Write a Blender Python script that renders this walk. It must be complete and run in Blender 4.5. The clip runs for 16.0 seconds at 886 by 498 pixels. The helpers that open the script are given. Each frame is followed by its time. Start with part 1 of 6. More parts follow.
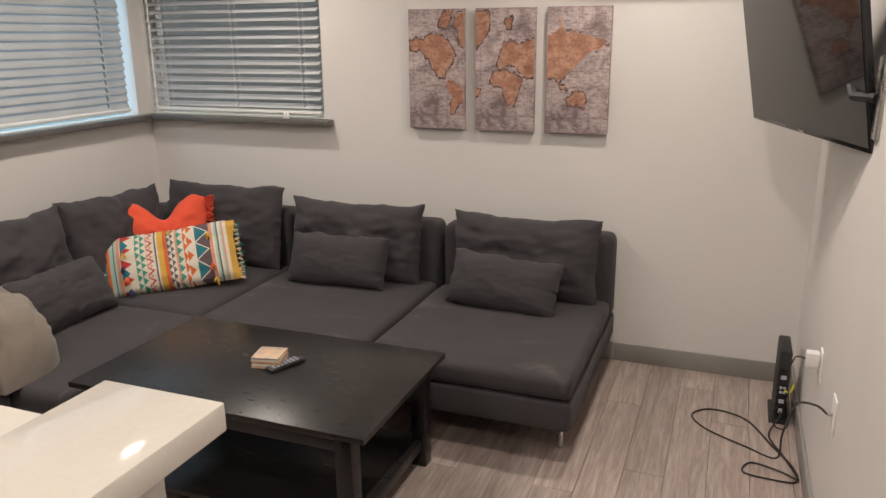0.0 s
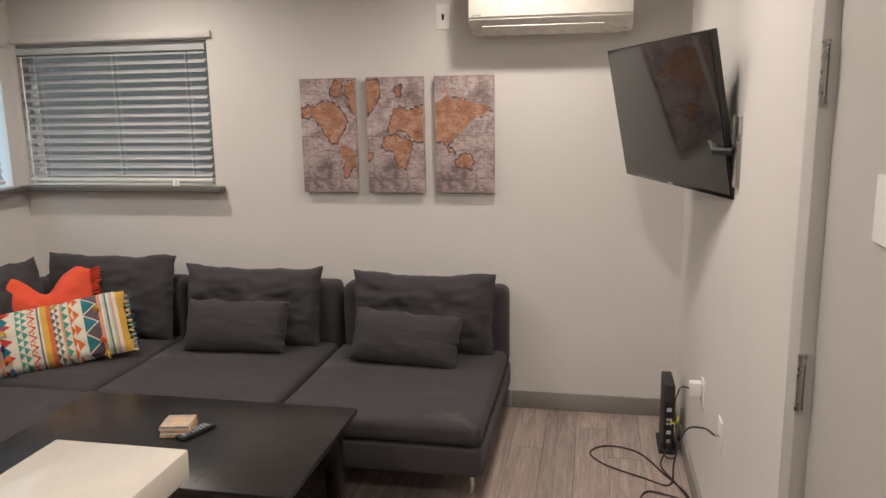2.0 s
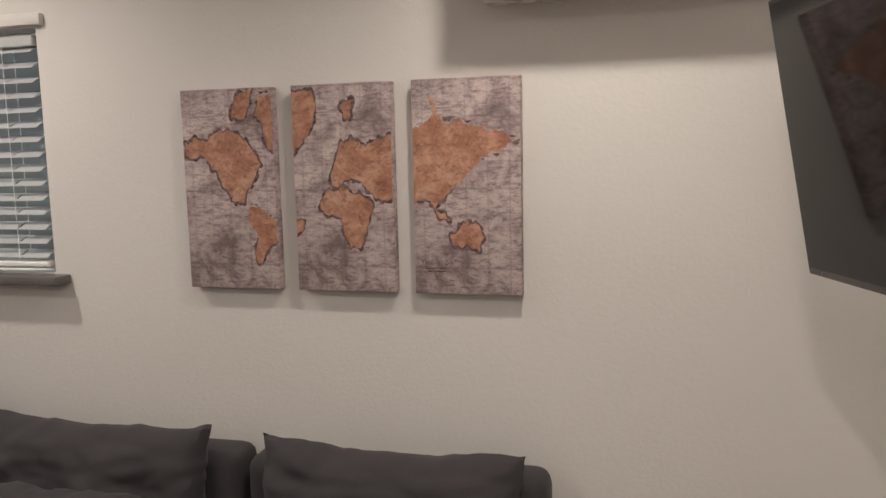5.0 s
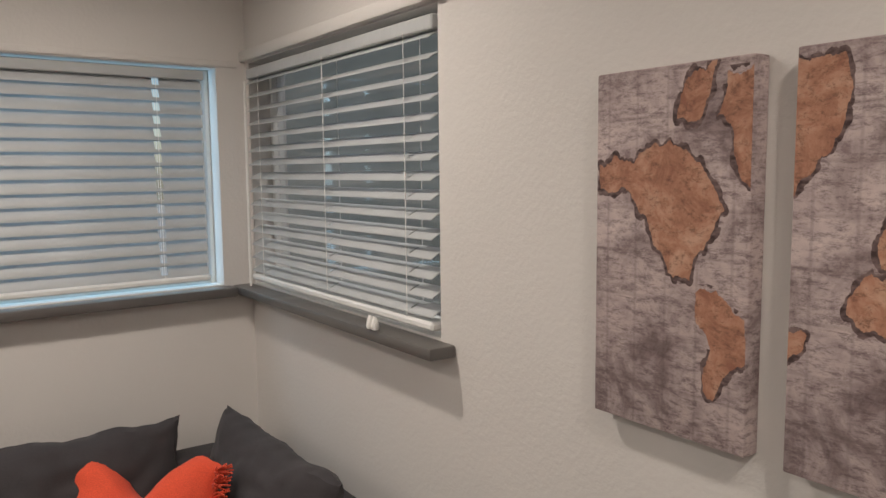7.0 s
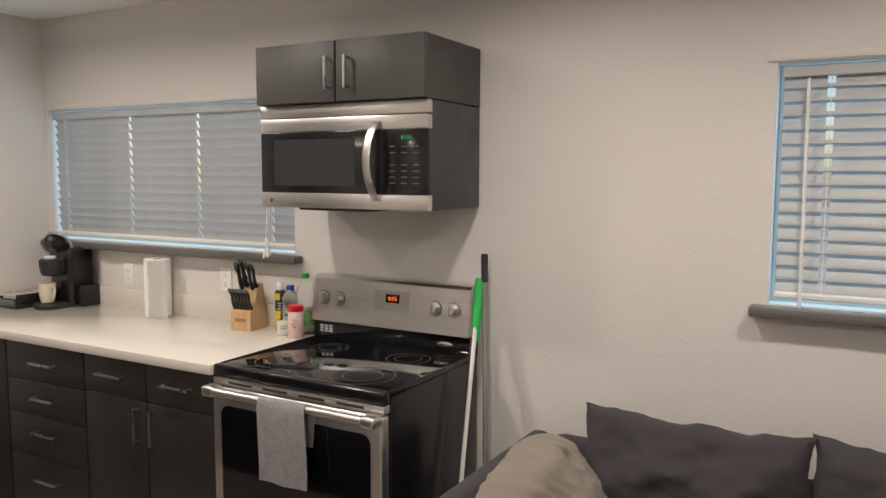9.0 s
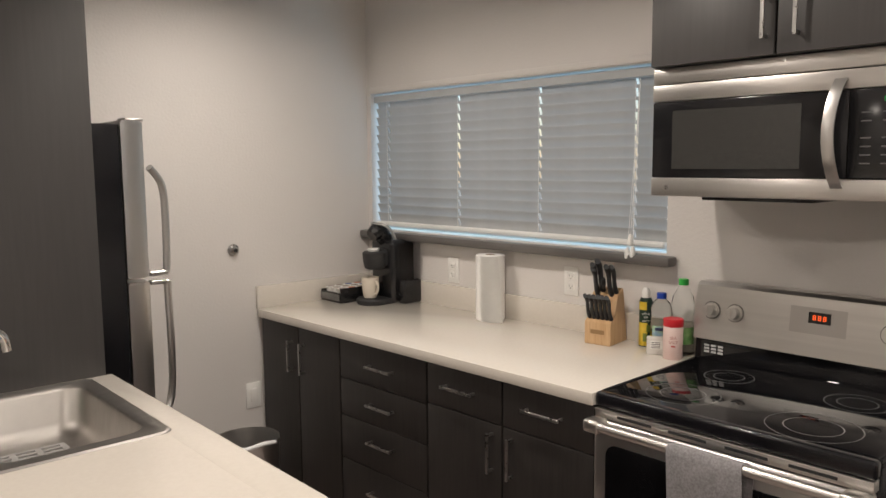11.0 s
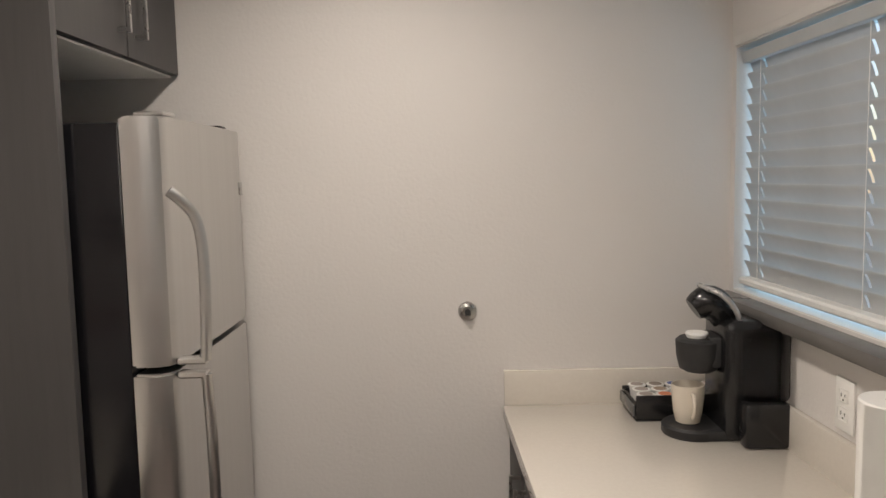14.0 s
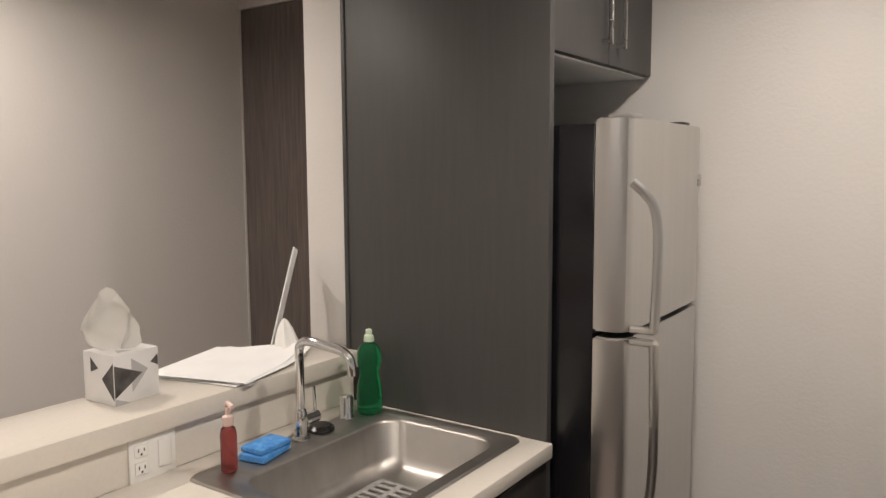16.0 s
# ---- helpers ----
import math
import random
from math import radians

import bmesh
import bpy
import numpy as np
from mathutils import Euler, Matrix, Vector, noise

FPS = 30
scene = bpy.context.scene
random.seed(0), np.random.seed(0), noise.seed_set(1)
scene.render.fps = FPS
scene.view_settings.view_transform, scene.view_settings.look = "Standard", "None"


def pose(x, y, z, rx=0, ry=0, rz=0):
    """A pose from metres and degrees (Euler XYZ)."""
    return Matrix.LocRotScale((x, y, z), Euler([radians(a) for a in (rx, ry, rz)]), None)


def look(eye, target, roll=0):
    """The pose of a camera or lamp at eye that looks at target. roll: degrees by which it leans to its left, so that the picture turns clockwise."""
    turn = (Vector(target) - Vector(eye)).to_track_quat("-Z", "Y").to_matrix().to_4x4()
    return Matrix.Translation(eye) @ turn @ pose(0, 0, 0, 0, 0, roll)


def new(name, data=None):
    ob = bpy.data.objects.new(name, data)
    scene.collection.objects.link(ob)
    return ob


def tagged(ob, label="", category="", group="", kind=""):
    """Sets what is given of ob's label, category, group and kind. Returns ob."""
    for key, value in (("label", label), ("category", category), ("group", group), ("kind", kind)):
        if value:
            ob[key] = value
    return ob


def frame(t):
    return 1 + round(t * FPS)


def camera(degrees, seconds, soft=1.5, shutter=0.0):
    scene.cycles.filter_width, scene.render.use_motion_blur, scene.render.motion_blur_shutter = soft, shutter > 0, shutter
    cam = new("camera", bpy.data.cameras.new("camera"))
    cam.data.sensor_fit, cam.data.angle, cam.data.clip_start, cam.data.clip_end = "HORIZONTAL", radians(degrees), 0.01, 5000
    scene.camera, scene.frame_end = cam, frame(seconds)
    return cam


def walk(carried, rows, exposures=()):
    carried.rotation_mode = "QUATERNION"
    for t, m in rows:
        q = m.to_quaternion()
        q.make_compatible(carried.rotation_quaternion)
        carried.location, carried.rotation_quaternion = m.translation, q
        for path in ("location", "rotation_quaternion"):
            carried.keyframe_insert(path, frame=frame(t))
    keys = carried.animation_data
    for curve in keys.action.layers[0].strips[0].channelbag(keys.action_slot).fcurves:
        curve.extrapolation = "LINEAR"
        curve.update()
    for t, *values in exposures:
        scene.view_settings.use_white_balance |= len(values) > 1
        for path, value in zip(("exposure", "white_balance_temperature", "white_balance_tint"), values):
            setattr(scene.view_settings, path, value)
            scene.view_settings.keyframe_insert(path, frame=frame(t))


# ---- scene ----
cam = camera(60.6, 16.0)
PATH = [
    (0, (-0.212, 1.18, 1.622), (-0.905, 2.976, 1.08), -0.5),
    (0.5, (-0.171, 1.086, 1.636), (-0.734, 2.925, 1.086), -0.7),
    (1, (-0.219, 1.026, 1.623), (-0.703, 2.888, 1.076), -0.8),
    (1.5, (-0.265, 1.001, 1.619), (-0.689, 2.897, 1.144), -0.9),
    (2, (-0.293, 1.029, 1.61), (-0.678, 2.956, 1.234), -0.9),
    (2.5, (-0.309, 1.099, 1.59), (-0.672, 3.041, 1.276), -1.0),
    (3, (-0.27, 1.367, 1.583), (-0.625, 3.317, 1.318), -1.3),
    (5.5, (-0.545, 3.172, 1.538), (-1.201, 5.046, 1.301), -1.1),
    (6, (-0.634, 3.467, 1.537), (-1.52, 5.245, 1.307), -1.0),
    (6.5, (-0.742, 3.721, 1.572), (-2.012, 5.251, 1.35), -0.9),
    (7, (-0.879, 3.859, 1.591), (-2.501, 5.011, 1.383), -0.6),
    (7.5, (-0.969, 3.955, 1.607), (-2.867, 4.552, 1.4), -0.3),
    (8.5, (-0.912, 3.979, 1.603), (-2.79, 3.318, 1.408), 0.0),
    (9, (-0.871, 3.97, 1.601), (-2.588, 2.963, 1.405), 0.2),
    (9.5, (-0.876, 3.977, 1.608), (-2.444, 2.754, 1.398), 0.3),
    (10, (-0.873, 3.829, 1.574), (-2.334, 2.478, 1.371), 0.6),
    (10.8, (-0.94, 3.33, 1.575), (-2.30, 1.88, 1.36), -0.2),
    (11.6, (-1.36, 2.81, 1.578), (-2.60, 1.25, 1.328), -1.0),
    (12.5, (-1.958, 2.491, 1.581), (-3.037, 0.831, 1.301), -1.8),
    (13, (-2.202, 2.369, 1.608), (-3.075, 0.59, 1.339), -1.5),
    (13.5, (-2.381, 2.232, 1.592), (-2.887, 0.311, 1.361), -1.3),
    (14, (-2.543, 2.209, 1.589), (-2.531, 0.218, 1.399), -1.2),
    (14.5, (-2.558, 2.27, 1.614), (-2.076, 0.339, 1.422), -0.9),
    (15, (-2.621, 2.347, 1.613), (-1.784, 0.54, 1.425), -0.8),
    (15.5, (-2.643, 2.397, 1.632), (-1.63, 0.686, 1.425), -0.4),
    (16, (-2.626, 2.395, 1.605), (-1.498, 0.757, 1.395), -0.3),
]
EXPOSURES = [(0.0, -0.02), (1.0, 0.02), (2.0, -0.12), (3.0, -0.24), (5.5, -0.30), (7.5, -0.30), (8.6, -0.12), (9.5, -0.06), (12.5, -0.42), (13.2, -0.45), (14.0, -0.27), (14.5, -0.13), (16.0, -0.13)]
walk(cam, [(t, look(eye, target, roll)) for t, eye, target, roll in PATH], EXPOSURES)

# ---- world and light ----
world = bpy.data.worlds.new("sky")
scene.world = world
world.use_nodes = True
wn = world.node_tree.nodes
sky = wn.new("ShaderNodeTexSky")
sky.sky_type = "NISHITA"
sky.sun_disc = False
sky.sun_elevation, sky.sun_rotation = radians(48), radians(200)
wn["Background"].inputs["Strength"].default_value = 0.14
world.node_tree.links.new(sky.outputs[0], wn["Background"].inputs["Color"])

XW, XE, YS, YN, ZC = -3.39, 0.147, 0.0, 4.885, 2.415   # inner faces of the room
LAMPS = [(-2.52, 4.18), (-0.62, 4.22), (-2.36, 0.74), (-2.32, 1.78), (-0.42, 1.35), (-2.44, 3.06), (-0.5, 3.05)]
LAMP_WATTS = 12.5
for lx, ly in LAMPS:
    ld = bpy.data.lights.new("downlight_lamp", "AREA")
    ld.shape, ld.size, ld.energy, ld.color = "DISK", 0.11, LAMP_WATTS, (1.0, 0.895, 0.80)
    ld.spread = radians(164)
    lo = new("downlight_lamp", ld)
    lo.matrix_world = pose(lx, ly, ZC - 0.012)
sd = bpy.data.lights.new("sun", "SUN")
sd.energy, sd.angle, sd.color = 2.0, radians(0.5), (1.0, 0.95, 0.88)
so = new("sun", sd)
so.matrix_world = look((10, 12, 30), (4, 4, 0))


# ---- materials ----
def principled(name, color, rough=0.5, metal=0.0, **extra):
    m = bpy.data.materials.new(name)
    m.use_nodes = True
    b = m.node_tree.nodes["Principled BSDF"]
    b.inputs["Base Color"].default_value = (*color, 1)
    b.inputs["Roughness"].default_value = rough
    b.inputs["Metallic"].default_value = metal
    for k, v in extra.items():
        b.inputs[k.replace("_", " ")].default_value = v
    return m


def coords(m, scale=(1, 1, 1), kind="Object"):
    t = m.node_tree
    c = t.nodes.new("ShaderNodeTexCoord")
    mp = t.nodes.new("ShaderNodeMapping")
    mp.inputs["Scale"].default_value = scale
    t.links.new(c.outputs[kind], mp.inputs["Vector"])
    return mp.outputs[0]


def noise_node(m, vec, scale, detail=4.0, rough=0.55, distort=0.0):
    n = m.node_tree.nodes.new("ShaderNodeTexNoise")
    n.inputs["Scale"].default_value = scale
    n.inputs["Detail"].default_value = detail
    n.inputs["Roughness"].default_value = rough
    n.inputs["Distortion"].default_value = distort
    m.node_tree.links.new(vec, n.inputs["Vector"])
    return n.outputs["Fac"]


def ramp(m, fac, stops):
    r = m.node_tree.nodes.new("ShaderNodeValToRGB")
    e = r.color_ramp.elements
    while len(e) < len(stops):
        e.new(0.5)
    for el, (p, c) in zip(e, stops):
        el.position = p
        el.color = (*c, 1) if len(c) == 3 else c
    m.node_tree.links.new(fac, r.inputs[0])
    return r.outputs[0]


def mix(m, fac, a, b, mode="MIX"):
    n = m.node_tree.nodes.new("ShaderNodeMix")
    n.data_type, n.blend_type = "RGBA", mode
    for sock, v in ((n.inputs[0], fac), (n.inputs[6], a), (n.inputs[7], b)):
        if isinstance(v, (int, float)):
            sock.default_value = v
        elif isinstance(v, tuple):
            sock.default_value = (*v, 1)
        else:
            m.node_tree.links.new(v, sock)
    return n.outputs[2]


def put(m, sock, out):
    m.node_tree.links.new(out, m.node_tree.nodes["Principled BSDF"].inputs[sock])


def bump(m, fac, strength, dist=0.002):
    b = m.node_tree.nodes.new("ShaderNodeBump")
    b.inputs["Strength"].default_value = strength
    b.inputs["Distance"].default_value = dist
    m.node_tree.links.new(fac, b.inputs["Height"])
    put(m, "Normal", b.outputs[0])


def mottled(name, c1, c2, rough, scale, bump_scale=0, bump_s=0.2, bump_d=0.002, metal=0.0, stretch=(1, 1, 1), rvar=0.06):
    m = principled(name, c1, rough, metal)
    v = coords(m, stretch)
    f = noise_node(m, v, scale)
    put(m, "Base Color", ramp(m, f, [(0.35, c1), (0.65, c2)]))
    f2 = noise_node(m, v, scale * 2.7, 3)
    put(m, "Roughness", ramp(m, f2, [(0.3, (rough - rvar,) * 3), (0.7, (rough + rvar,) * 3)]))
    if bump_scale:
        bump(m, noise_node(m, v, bump_scale, 4), bump_s, bump_d)
    return m


M = {}
M["wall"] = mottled("wall paint", (0.67, 0.642, 0.615), (0.69, 0.662, 0.635), 0.62, 1.3, 84, 0.27, 0.004)
M["ceiling"] = mottled("ceiling paint", (0.80, 0.79, 0.77), (0.82, 0.81, 0.79), 0.75, 1.5, 60, 0.3, 0.003)
M["trim"] = mottled("grey trim paint", (0.25, 0.24, 0.225), (0.28, 0.27, 0.255), 0.42, 3, 40, 0.06)
M["door_grey"] = mottled("grey door paint", (0.49, 0.47, 0.445), (0.52, 0.50, 0.475), 0.45, 2, 45, 0.06)
M["sill"] = mottled("grey sill paint", (0.105, 0.098, 0.092), (0.13, 0.122, 0.115), 0.33, 4, 30, 0.08)
M["white_pl"] = mottled("white plastic", (0.78, 0.77, 0.74), (0.82, 0.81, 0.78), 0.35, 8)
M["blind"] = mottled("white blind slat", (0.72, 0.72, 0.70), (0.78, 0.78, 0.76), 0.42, 6)
def slat_mat():
    m = mottled("white vinyl slat", (0.47, 0.485, 0.49), (0.53, 0.545, 0.55), 0.42, 6)
    t = m.node_tree
    tr_ = t.nodes.new("ShaderNodeBsdfTranslucent")
    tr_.inputs["Color"].default_value = (0.66, 0.76, 0.86, 1)
    mx_ = t.nodes.new("ShaderNodeMixShader")
    mx_.inputs[0].default_value = 0.08
    t.links.new(t.nodes["Principled BSDF"].outputs[0], mx_.inputs[1])
    t.links.new(tr_.outputs[0], mx_.inputs[2])
    t.links.new(mx_.outputs[0], t.nodes["Material Output"].inputs["Surface"])
    return m


M["slat"] = slat_mat()
M["black_pl"] = mottled("black plastic", (0.007, 0.007, 0.008), (0.012, 0.012, 0.013), 0.22, 12)
M["black_soft"] = mottled("matte black plastic", (0.014, 0.014, 0.015), (0.024, 0.024, 0.025), 0.55, 14)
M["black_enamel"] = mottled("black enamel", (0.006, 0.006, 0.0075), (0.009, 0.009, 0.011), 0.21, 5)
M["black_glass"] = principled("black glass", (0.006, 0.006, 0.007), 0.04)
M["tv_glass"] = principled("television screen", (0.012, 0.012, 0.012), 0.045)
M["steel"] = mottled("brushed steel", (0.60, 0.59, 0.575), (0.62, 0.61, 0.595), 0.32, 1.5, 0, 0, 0, 1.0, (30, 30, 0.5), 0.03)
M["steel_h"] = mottled("brushed steel sideways", (0.62, 0.60, 0.575), (0.70, 0.68, 0.65), 0.33, 1.5, 0, 0, 0, 1.0, (20, 0.5, 20), 0.03)
M["sink"] = mottled("sink steel", (0.40, 0.38, 0.355), (0.45, 0.43, 0.405), 0.40, 7, 0, 0, 0, 1.0, (1, 3, 1), 0.04)
M["dim_glass"] = principled("satin black glass", (0.010, 0.010, 0.011), 0.16)
M["chrome"] = principled("chrome", (0.72, 0.72, 0.72), 0.08, 1.0)
M["nickel"] = mottled("satin nickel", (0.42, 0.41, 0.40), (0.5, 0.49, 0.47), 0.3, 20, 0, 0, 0, 1.0)
M["quartz"] = mottled("cream quartz", (0.655, 0.612, 0.548), (0.675, 0.632, 0.568), 0.065, 90, 0, rvar=0.015)
M["table"] = mottled("black-brown stain", (0.010, 0.009, 0.009), (0.017, 0.015, 0.014), 0.32, 4, 80, 0.03, 0.0005, 0.0, (2, 12, 1))
M["glass"] = principled("window glass", (1, 1, 1), 0.02, 0.0, Transmission_Weight=1.0, IOR=1.45)
M["paper"] = mottled("white paper", (0.78, 0.78, 0.78), (0.82, 0.82, 0.82), 0.7, 9, 40, 0.1)


def cloth(name, c1, c2, scale=450, big=6, sheen=0.06):
    m = principled(name, c1, 0.9, 0.0, Sheen_Weight=sheen, Sheen_Roughness=0.5)
    v = coords(m)
    a = noise_node(m, v, big, 3)
    b = noise_node(m, v, scale, 2)
    base = ramp(m, a, [(0.35, c1), (0.7, c2)])
    put(m, "Base Color", mix(m, 0.35, base, ramp(m, b, [(0.3, tuple(0.6 * x for x in c1)), (0.7, tuple(min(1, 1.5 * x) for x in c2))])))
    bump(m, b, 0.35, 0.0012)
    return m


M["sofa"] = cloth("charcoal upholstery", (0.031, 0.0275, 0.030), (0.043, 0.038, 0.0415))
M["sofa_seat"] = cloth("charcoal chenille seat", (0.030, 0.0265, 0.029), (0.042, 0.037, 0.040), 300, 7, 0.05)
def worn_seat(m):
    t = m.node_tree
    base = t.nodes["Principled BSDF"].inputs["Base Color"].links[0].from_socket
    v = coords(m, (1.0, 2.2, 1.0))
    f = noise_node(m, v, 3.1, 6, 0.6, 0.8)
    put(m, "Base Color", mix(m, ramp(m, f, [(0.60, (0, 0, 0)), (0.72, (0.55,) * 3)]), base, (0.115, 0.10, 0.10)))


worn_seat(M["sofa_seat"])
M["red_cloth"] = cloth("vermilion cotton", (0.62, 0.065, 0.028), (0.70, 0.085, 0.035), 380, 9)
M["blanket"] = cloth("taupe fleece", (0.175, 0.148, 0.12), (0.225, 0.19, 0.155), 420, 8, 0.2)
M["towel"] = cloth("grey terry", (0.17, 0.165, 0.17), (0.25, 0.24, 0.25), 160, 30, 0.3)


def cabinet_mat(name, c1, c2):
    m = principled(name, c1, 0.5)
    v = coords(m, (14, 14, 0.7))
    f = noise_node(m, v, 6, 6, 0.65, 0.4)
    put(m, "Base Color", ramp(m, f, [(0.3, c1), (0.7, c2)]))
    bump(m, f, 0.12, 0.0008)
    return m


M["cab"] = cabinet_mat("espresso laminate", (0.017, 0.0145, 0.0135), (0.029, 0.025, 0.023))
M["cab_up"] = cabinet_mat("charcoal laminate", (0.055, 0.0525, 0.052), (0.064, 0.061, 0.060))
M["wood_door"] = cabinet_mat("dark walnut veneer", (0.10, 0.082, 0.075), (0.185, 0.155, 0.142))


def plank_mat():
    m = principled("grey oak vinyl", (0.2, 0.17, 0.15), 0.42)
    t = m.node_tree
    info = t.nodes.new("ShaderNodeObjectInfo")
    c = t.nodes.new("ShaderNodeTexCoord")
    off = t.nodes.new("ShaderNodeVectorMath")
    off.operation = "MULTIPLY_ADD"
    t.links.new(info.outputs["Random"], off.inputs[0])
    off.inputs[1].default_value = (17, 31, 5)
    t.links.new(c.outputs["Object"], off.inputs[2])
    mp = t.nodes.new("ShaderNodeMapping")
    mp.inputs["Scale"].default_value = (16, 1.1, 1)
    t.links.new(off.outputs[0], mp.inputs[0])
    g = noise_node(m, mp.outputs[0], 2.2, 8, 0.62, 1.2)
    fine = noise_node(m, mp.outputs[0], 11, 4, 0.6, 0.3)
    base = ramp(m, g, [(0.28, (0.24, 0.185, 0.162)), (0.46, (0.33, 0.265, 0.24)), (0.58, (0.43, 0.36, 0.33)), (0.76, (0.53, 0.46, 0.43))])
    tone = ramp(m, info.outputs["Random"], [(0.0, (0.84, 0.83, 0.83)), (1.0, (1.08, 1.05, 1.03))])
    a = mix(m, 1.0, base, tone, "MULTIPLY")
    put(m, "Base Color", mix(m, 0.22, a, ramp(m, fine, [(0.35, (0.15, 0.12, 0.105)), (0.65, (0.48, 0.41, 0.37))])))
    put(m, "Roughness", ramp(m, fine, [(0.3, (0.5,) * 3), (0.7, (0.38,) * 3)]))
    bump(m, fine, 0.15, 0.0008)
    return m


M["plank"] = plank_mat()
M["joint"] = principled("dark floor joint", (0.17, 0.14, 0.125), 0.8)


# ---- mesh helpers ----
def box(bm, lo, hi, bevel=0.0, seg=2):
    r = bmesh.ops.create_cube(bm, size=1)
    vs = r["verts"]
    for v in vs:
        v.co = Vector([lo[i] + (v.co[i] + 0.5) * (hi[i] - lo[i]) for i in range(3)])
    if bevel > 0:
        es = list({e for v in vs for e in v.link_edges})
        bmesh.ops.bevel(bm, geom=es, offset=bevel, segments=seg, affect="EDGES", profile=0.5)
    return bm


def boxes(*specs):
    bm = bmesh.new()
    for s in specs:
        box(bm, *s)
    return bm


def cyl(bm, p0, p1, r0, r1=None, n=20, caps=True):
    p0, p1 = Vector(p0), Vector(p1)
    d = p1 - p0
    m = Matrix.Translation((p0 + p1) / 2) @ d.to_track_quat("Z", "Y").to_matrix().to_4x4()
    bmesh.ops.create_cone(bm, cap_ends=caps, segments=n, radius1=r0, radius2=r0 if r1 is None else r1, depth=d.length, matrix=m)
    return bm


def lathe(bm, profile, center=(0, 0, 0), n=28):
    rings = []
    for r, z in profile:
        rings.append([bm.verts.new((center[0] + r * math.cos(2 * math.pi * i / n), center[1] + r * math.sin(2 * math.pi * i / n), center[2] + z)) for i in range(n)])
    for a, b in zip(rings, rings[1:]):
        for i in range(n):
            bm.faces.new((a[i], a[(i + 1) % n], b[(i + 1) % n], b[i]))
    bm.faces.new(rings[0][::-1])
    bm.faces.new(rings[-1])
    return bm


def smooth_path(pts, steps=8):
    pts = [Vector(p) for p in pts]
    out = []
    for i in range(len(pts) - 1):
        a, b, c, d = pts[max(0, i - 1)], pts[i], pts[i + 1], pts[min(len(pts) - 1, i + 2)]
        for s in range(steps):
            u = s / steps
            out.append(0.5 * ((2 * b) + (c - a) * u + (2 * a - 5 * b + 4 * c - d) * u * u + (3 * b - a - 3 * c + d) * u ** 3))
    out.append(pts[-1])
    return out


def tube(bm, pts, r, n=10, flat=1.0):
    pts = [Vector(p) for p in pts]
    rings = []
    up = None
    for i, p in enumerate(pts):
        d = (pts[min(i + 1, len(pts) - 1)] - pts[max(i - 1, 0)]).normalized()
        if up is None:
            up = d.orthogonal().normalized()
        up = (up - d * up.dot(d)).normalized()
        side = d.cross(up)
        rr = r[i] if isinstance(r, list) else r
        rings.append([bm.verts.new(p + rr * (math.cos(2 * math.pi * k / n) * up + flat * math.sin(2 * math.pi * k / n) * side)) for k in range(n)])
    for a, b in zip(rings, rings[1:]):
        for k in range(n):
            bm.faces.new((a[k], a[(k + 1) % n], b[(k + 1) % n], b[k]))
    bm.faces.new(rings[0][::-1])
    bm.faces.new(rings[-1])
    return bm


def pillow(bm, w, h, t, n=22, pinch=0.03, wrinkle=0.006, sag=0.0, seed=0, puff=0.42):
    """A stuffed cushion in its own x (width), z (height) plane, t thick along y, base at z 0."""
    grids = []
    for side in (-1, 1):
        g = []
        for i in range(n + 1):
            row = []
            for j in range(n + 1):
                u, v = 2 * i / n - 1, 2 * j / n - 1
                prof = max(0.0, (1 - abs(u) ** 2.6) * (1 - abs(v) ** 2.6)) ** puff
                x = u * w / 2 * (1 - pinch * (1 - u * u) * 0 - pinch * (1 - v * v) * abs(u))
                z = v * h / 2 * (1 - pinch * 1.6 * (1 - u * u) * abs(v))
                q = noise.noise(Vector((u * 2.2 + seed, v * 2.2, side * 3.1 + seed)))
                q2 = noise.noise(Vector((u * 6 + seed, v * 6, side * 1.7)))
                y = side * t / 2 * prof + (q * wrinkle * 2.2 + q2 * wrinkle) * prof * side
                z -= sag * (1 - u * u) * (0.5 + 0.5 * v)
                # seam that wanders, gathered corners and creases running in from them
                rim = max(abs(u), abs(v)) ** 6
                z += (0.010 * noise.noise(Vector((u * 3.3 + seed, 7.7, v))) + 0.006 * noise.noise(Vector((u * 9 + seed, 3.1, v)))) * abs(v) ** 5
                x += (0.009 * noise.noise(Vector((v * 3.3 + seed, 1.7, u))) + 0.005 * noise.noise(Vector((v * 9 + seed, 5.1, u)))) * abs(u) ** 5
                ear = abs(u * v) ** 5
                x += math.copysign(0.012, u) * ear * w
                fold = abs(noise.noise(Vector((u * 1.6 - abs(v) * 2.4 + seed, u * v * 3.0, side * 2.0 + seed * 0.37))))
                y -= side * wrinkle * 0.8 * (1 - min(1, fold * 2.0)) ** 2 * prof * (0.3 + 0.7 * rim)
                row.append(bm.verts.new((x, y, z + h / 2)))
            g.append(row)
        grids.append(g)
    for s, g in enumerate(grids):
        for i in range(n):
            for j in range(n):
                f = (g[i][j], g[i + 1][j], g[i + 1][j + 1], g[i][j + 1])
                bm.faces.new(f if s == 0 else f[::-1])
    bmesh.ops.remove_doubles(bm, verts=bm.verts, dist=0.0003)
    return bm


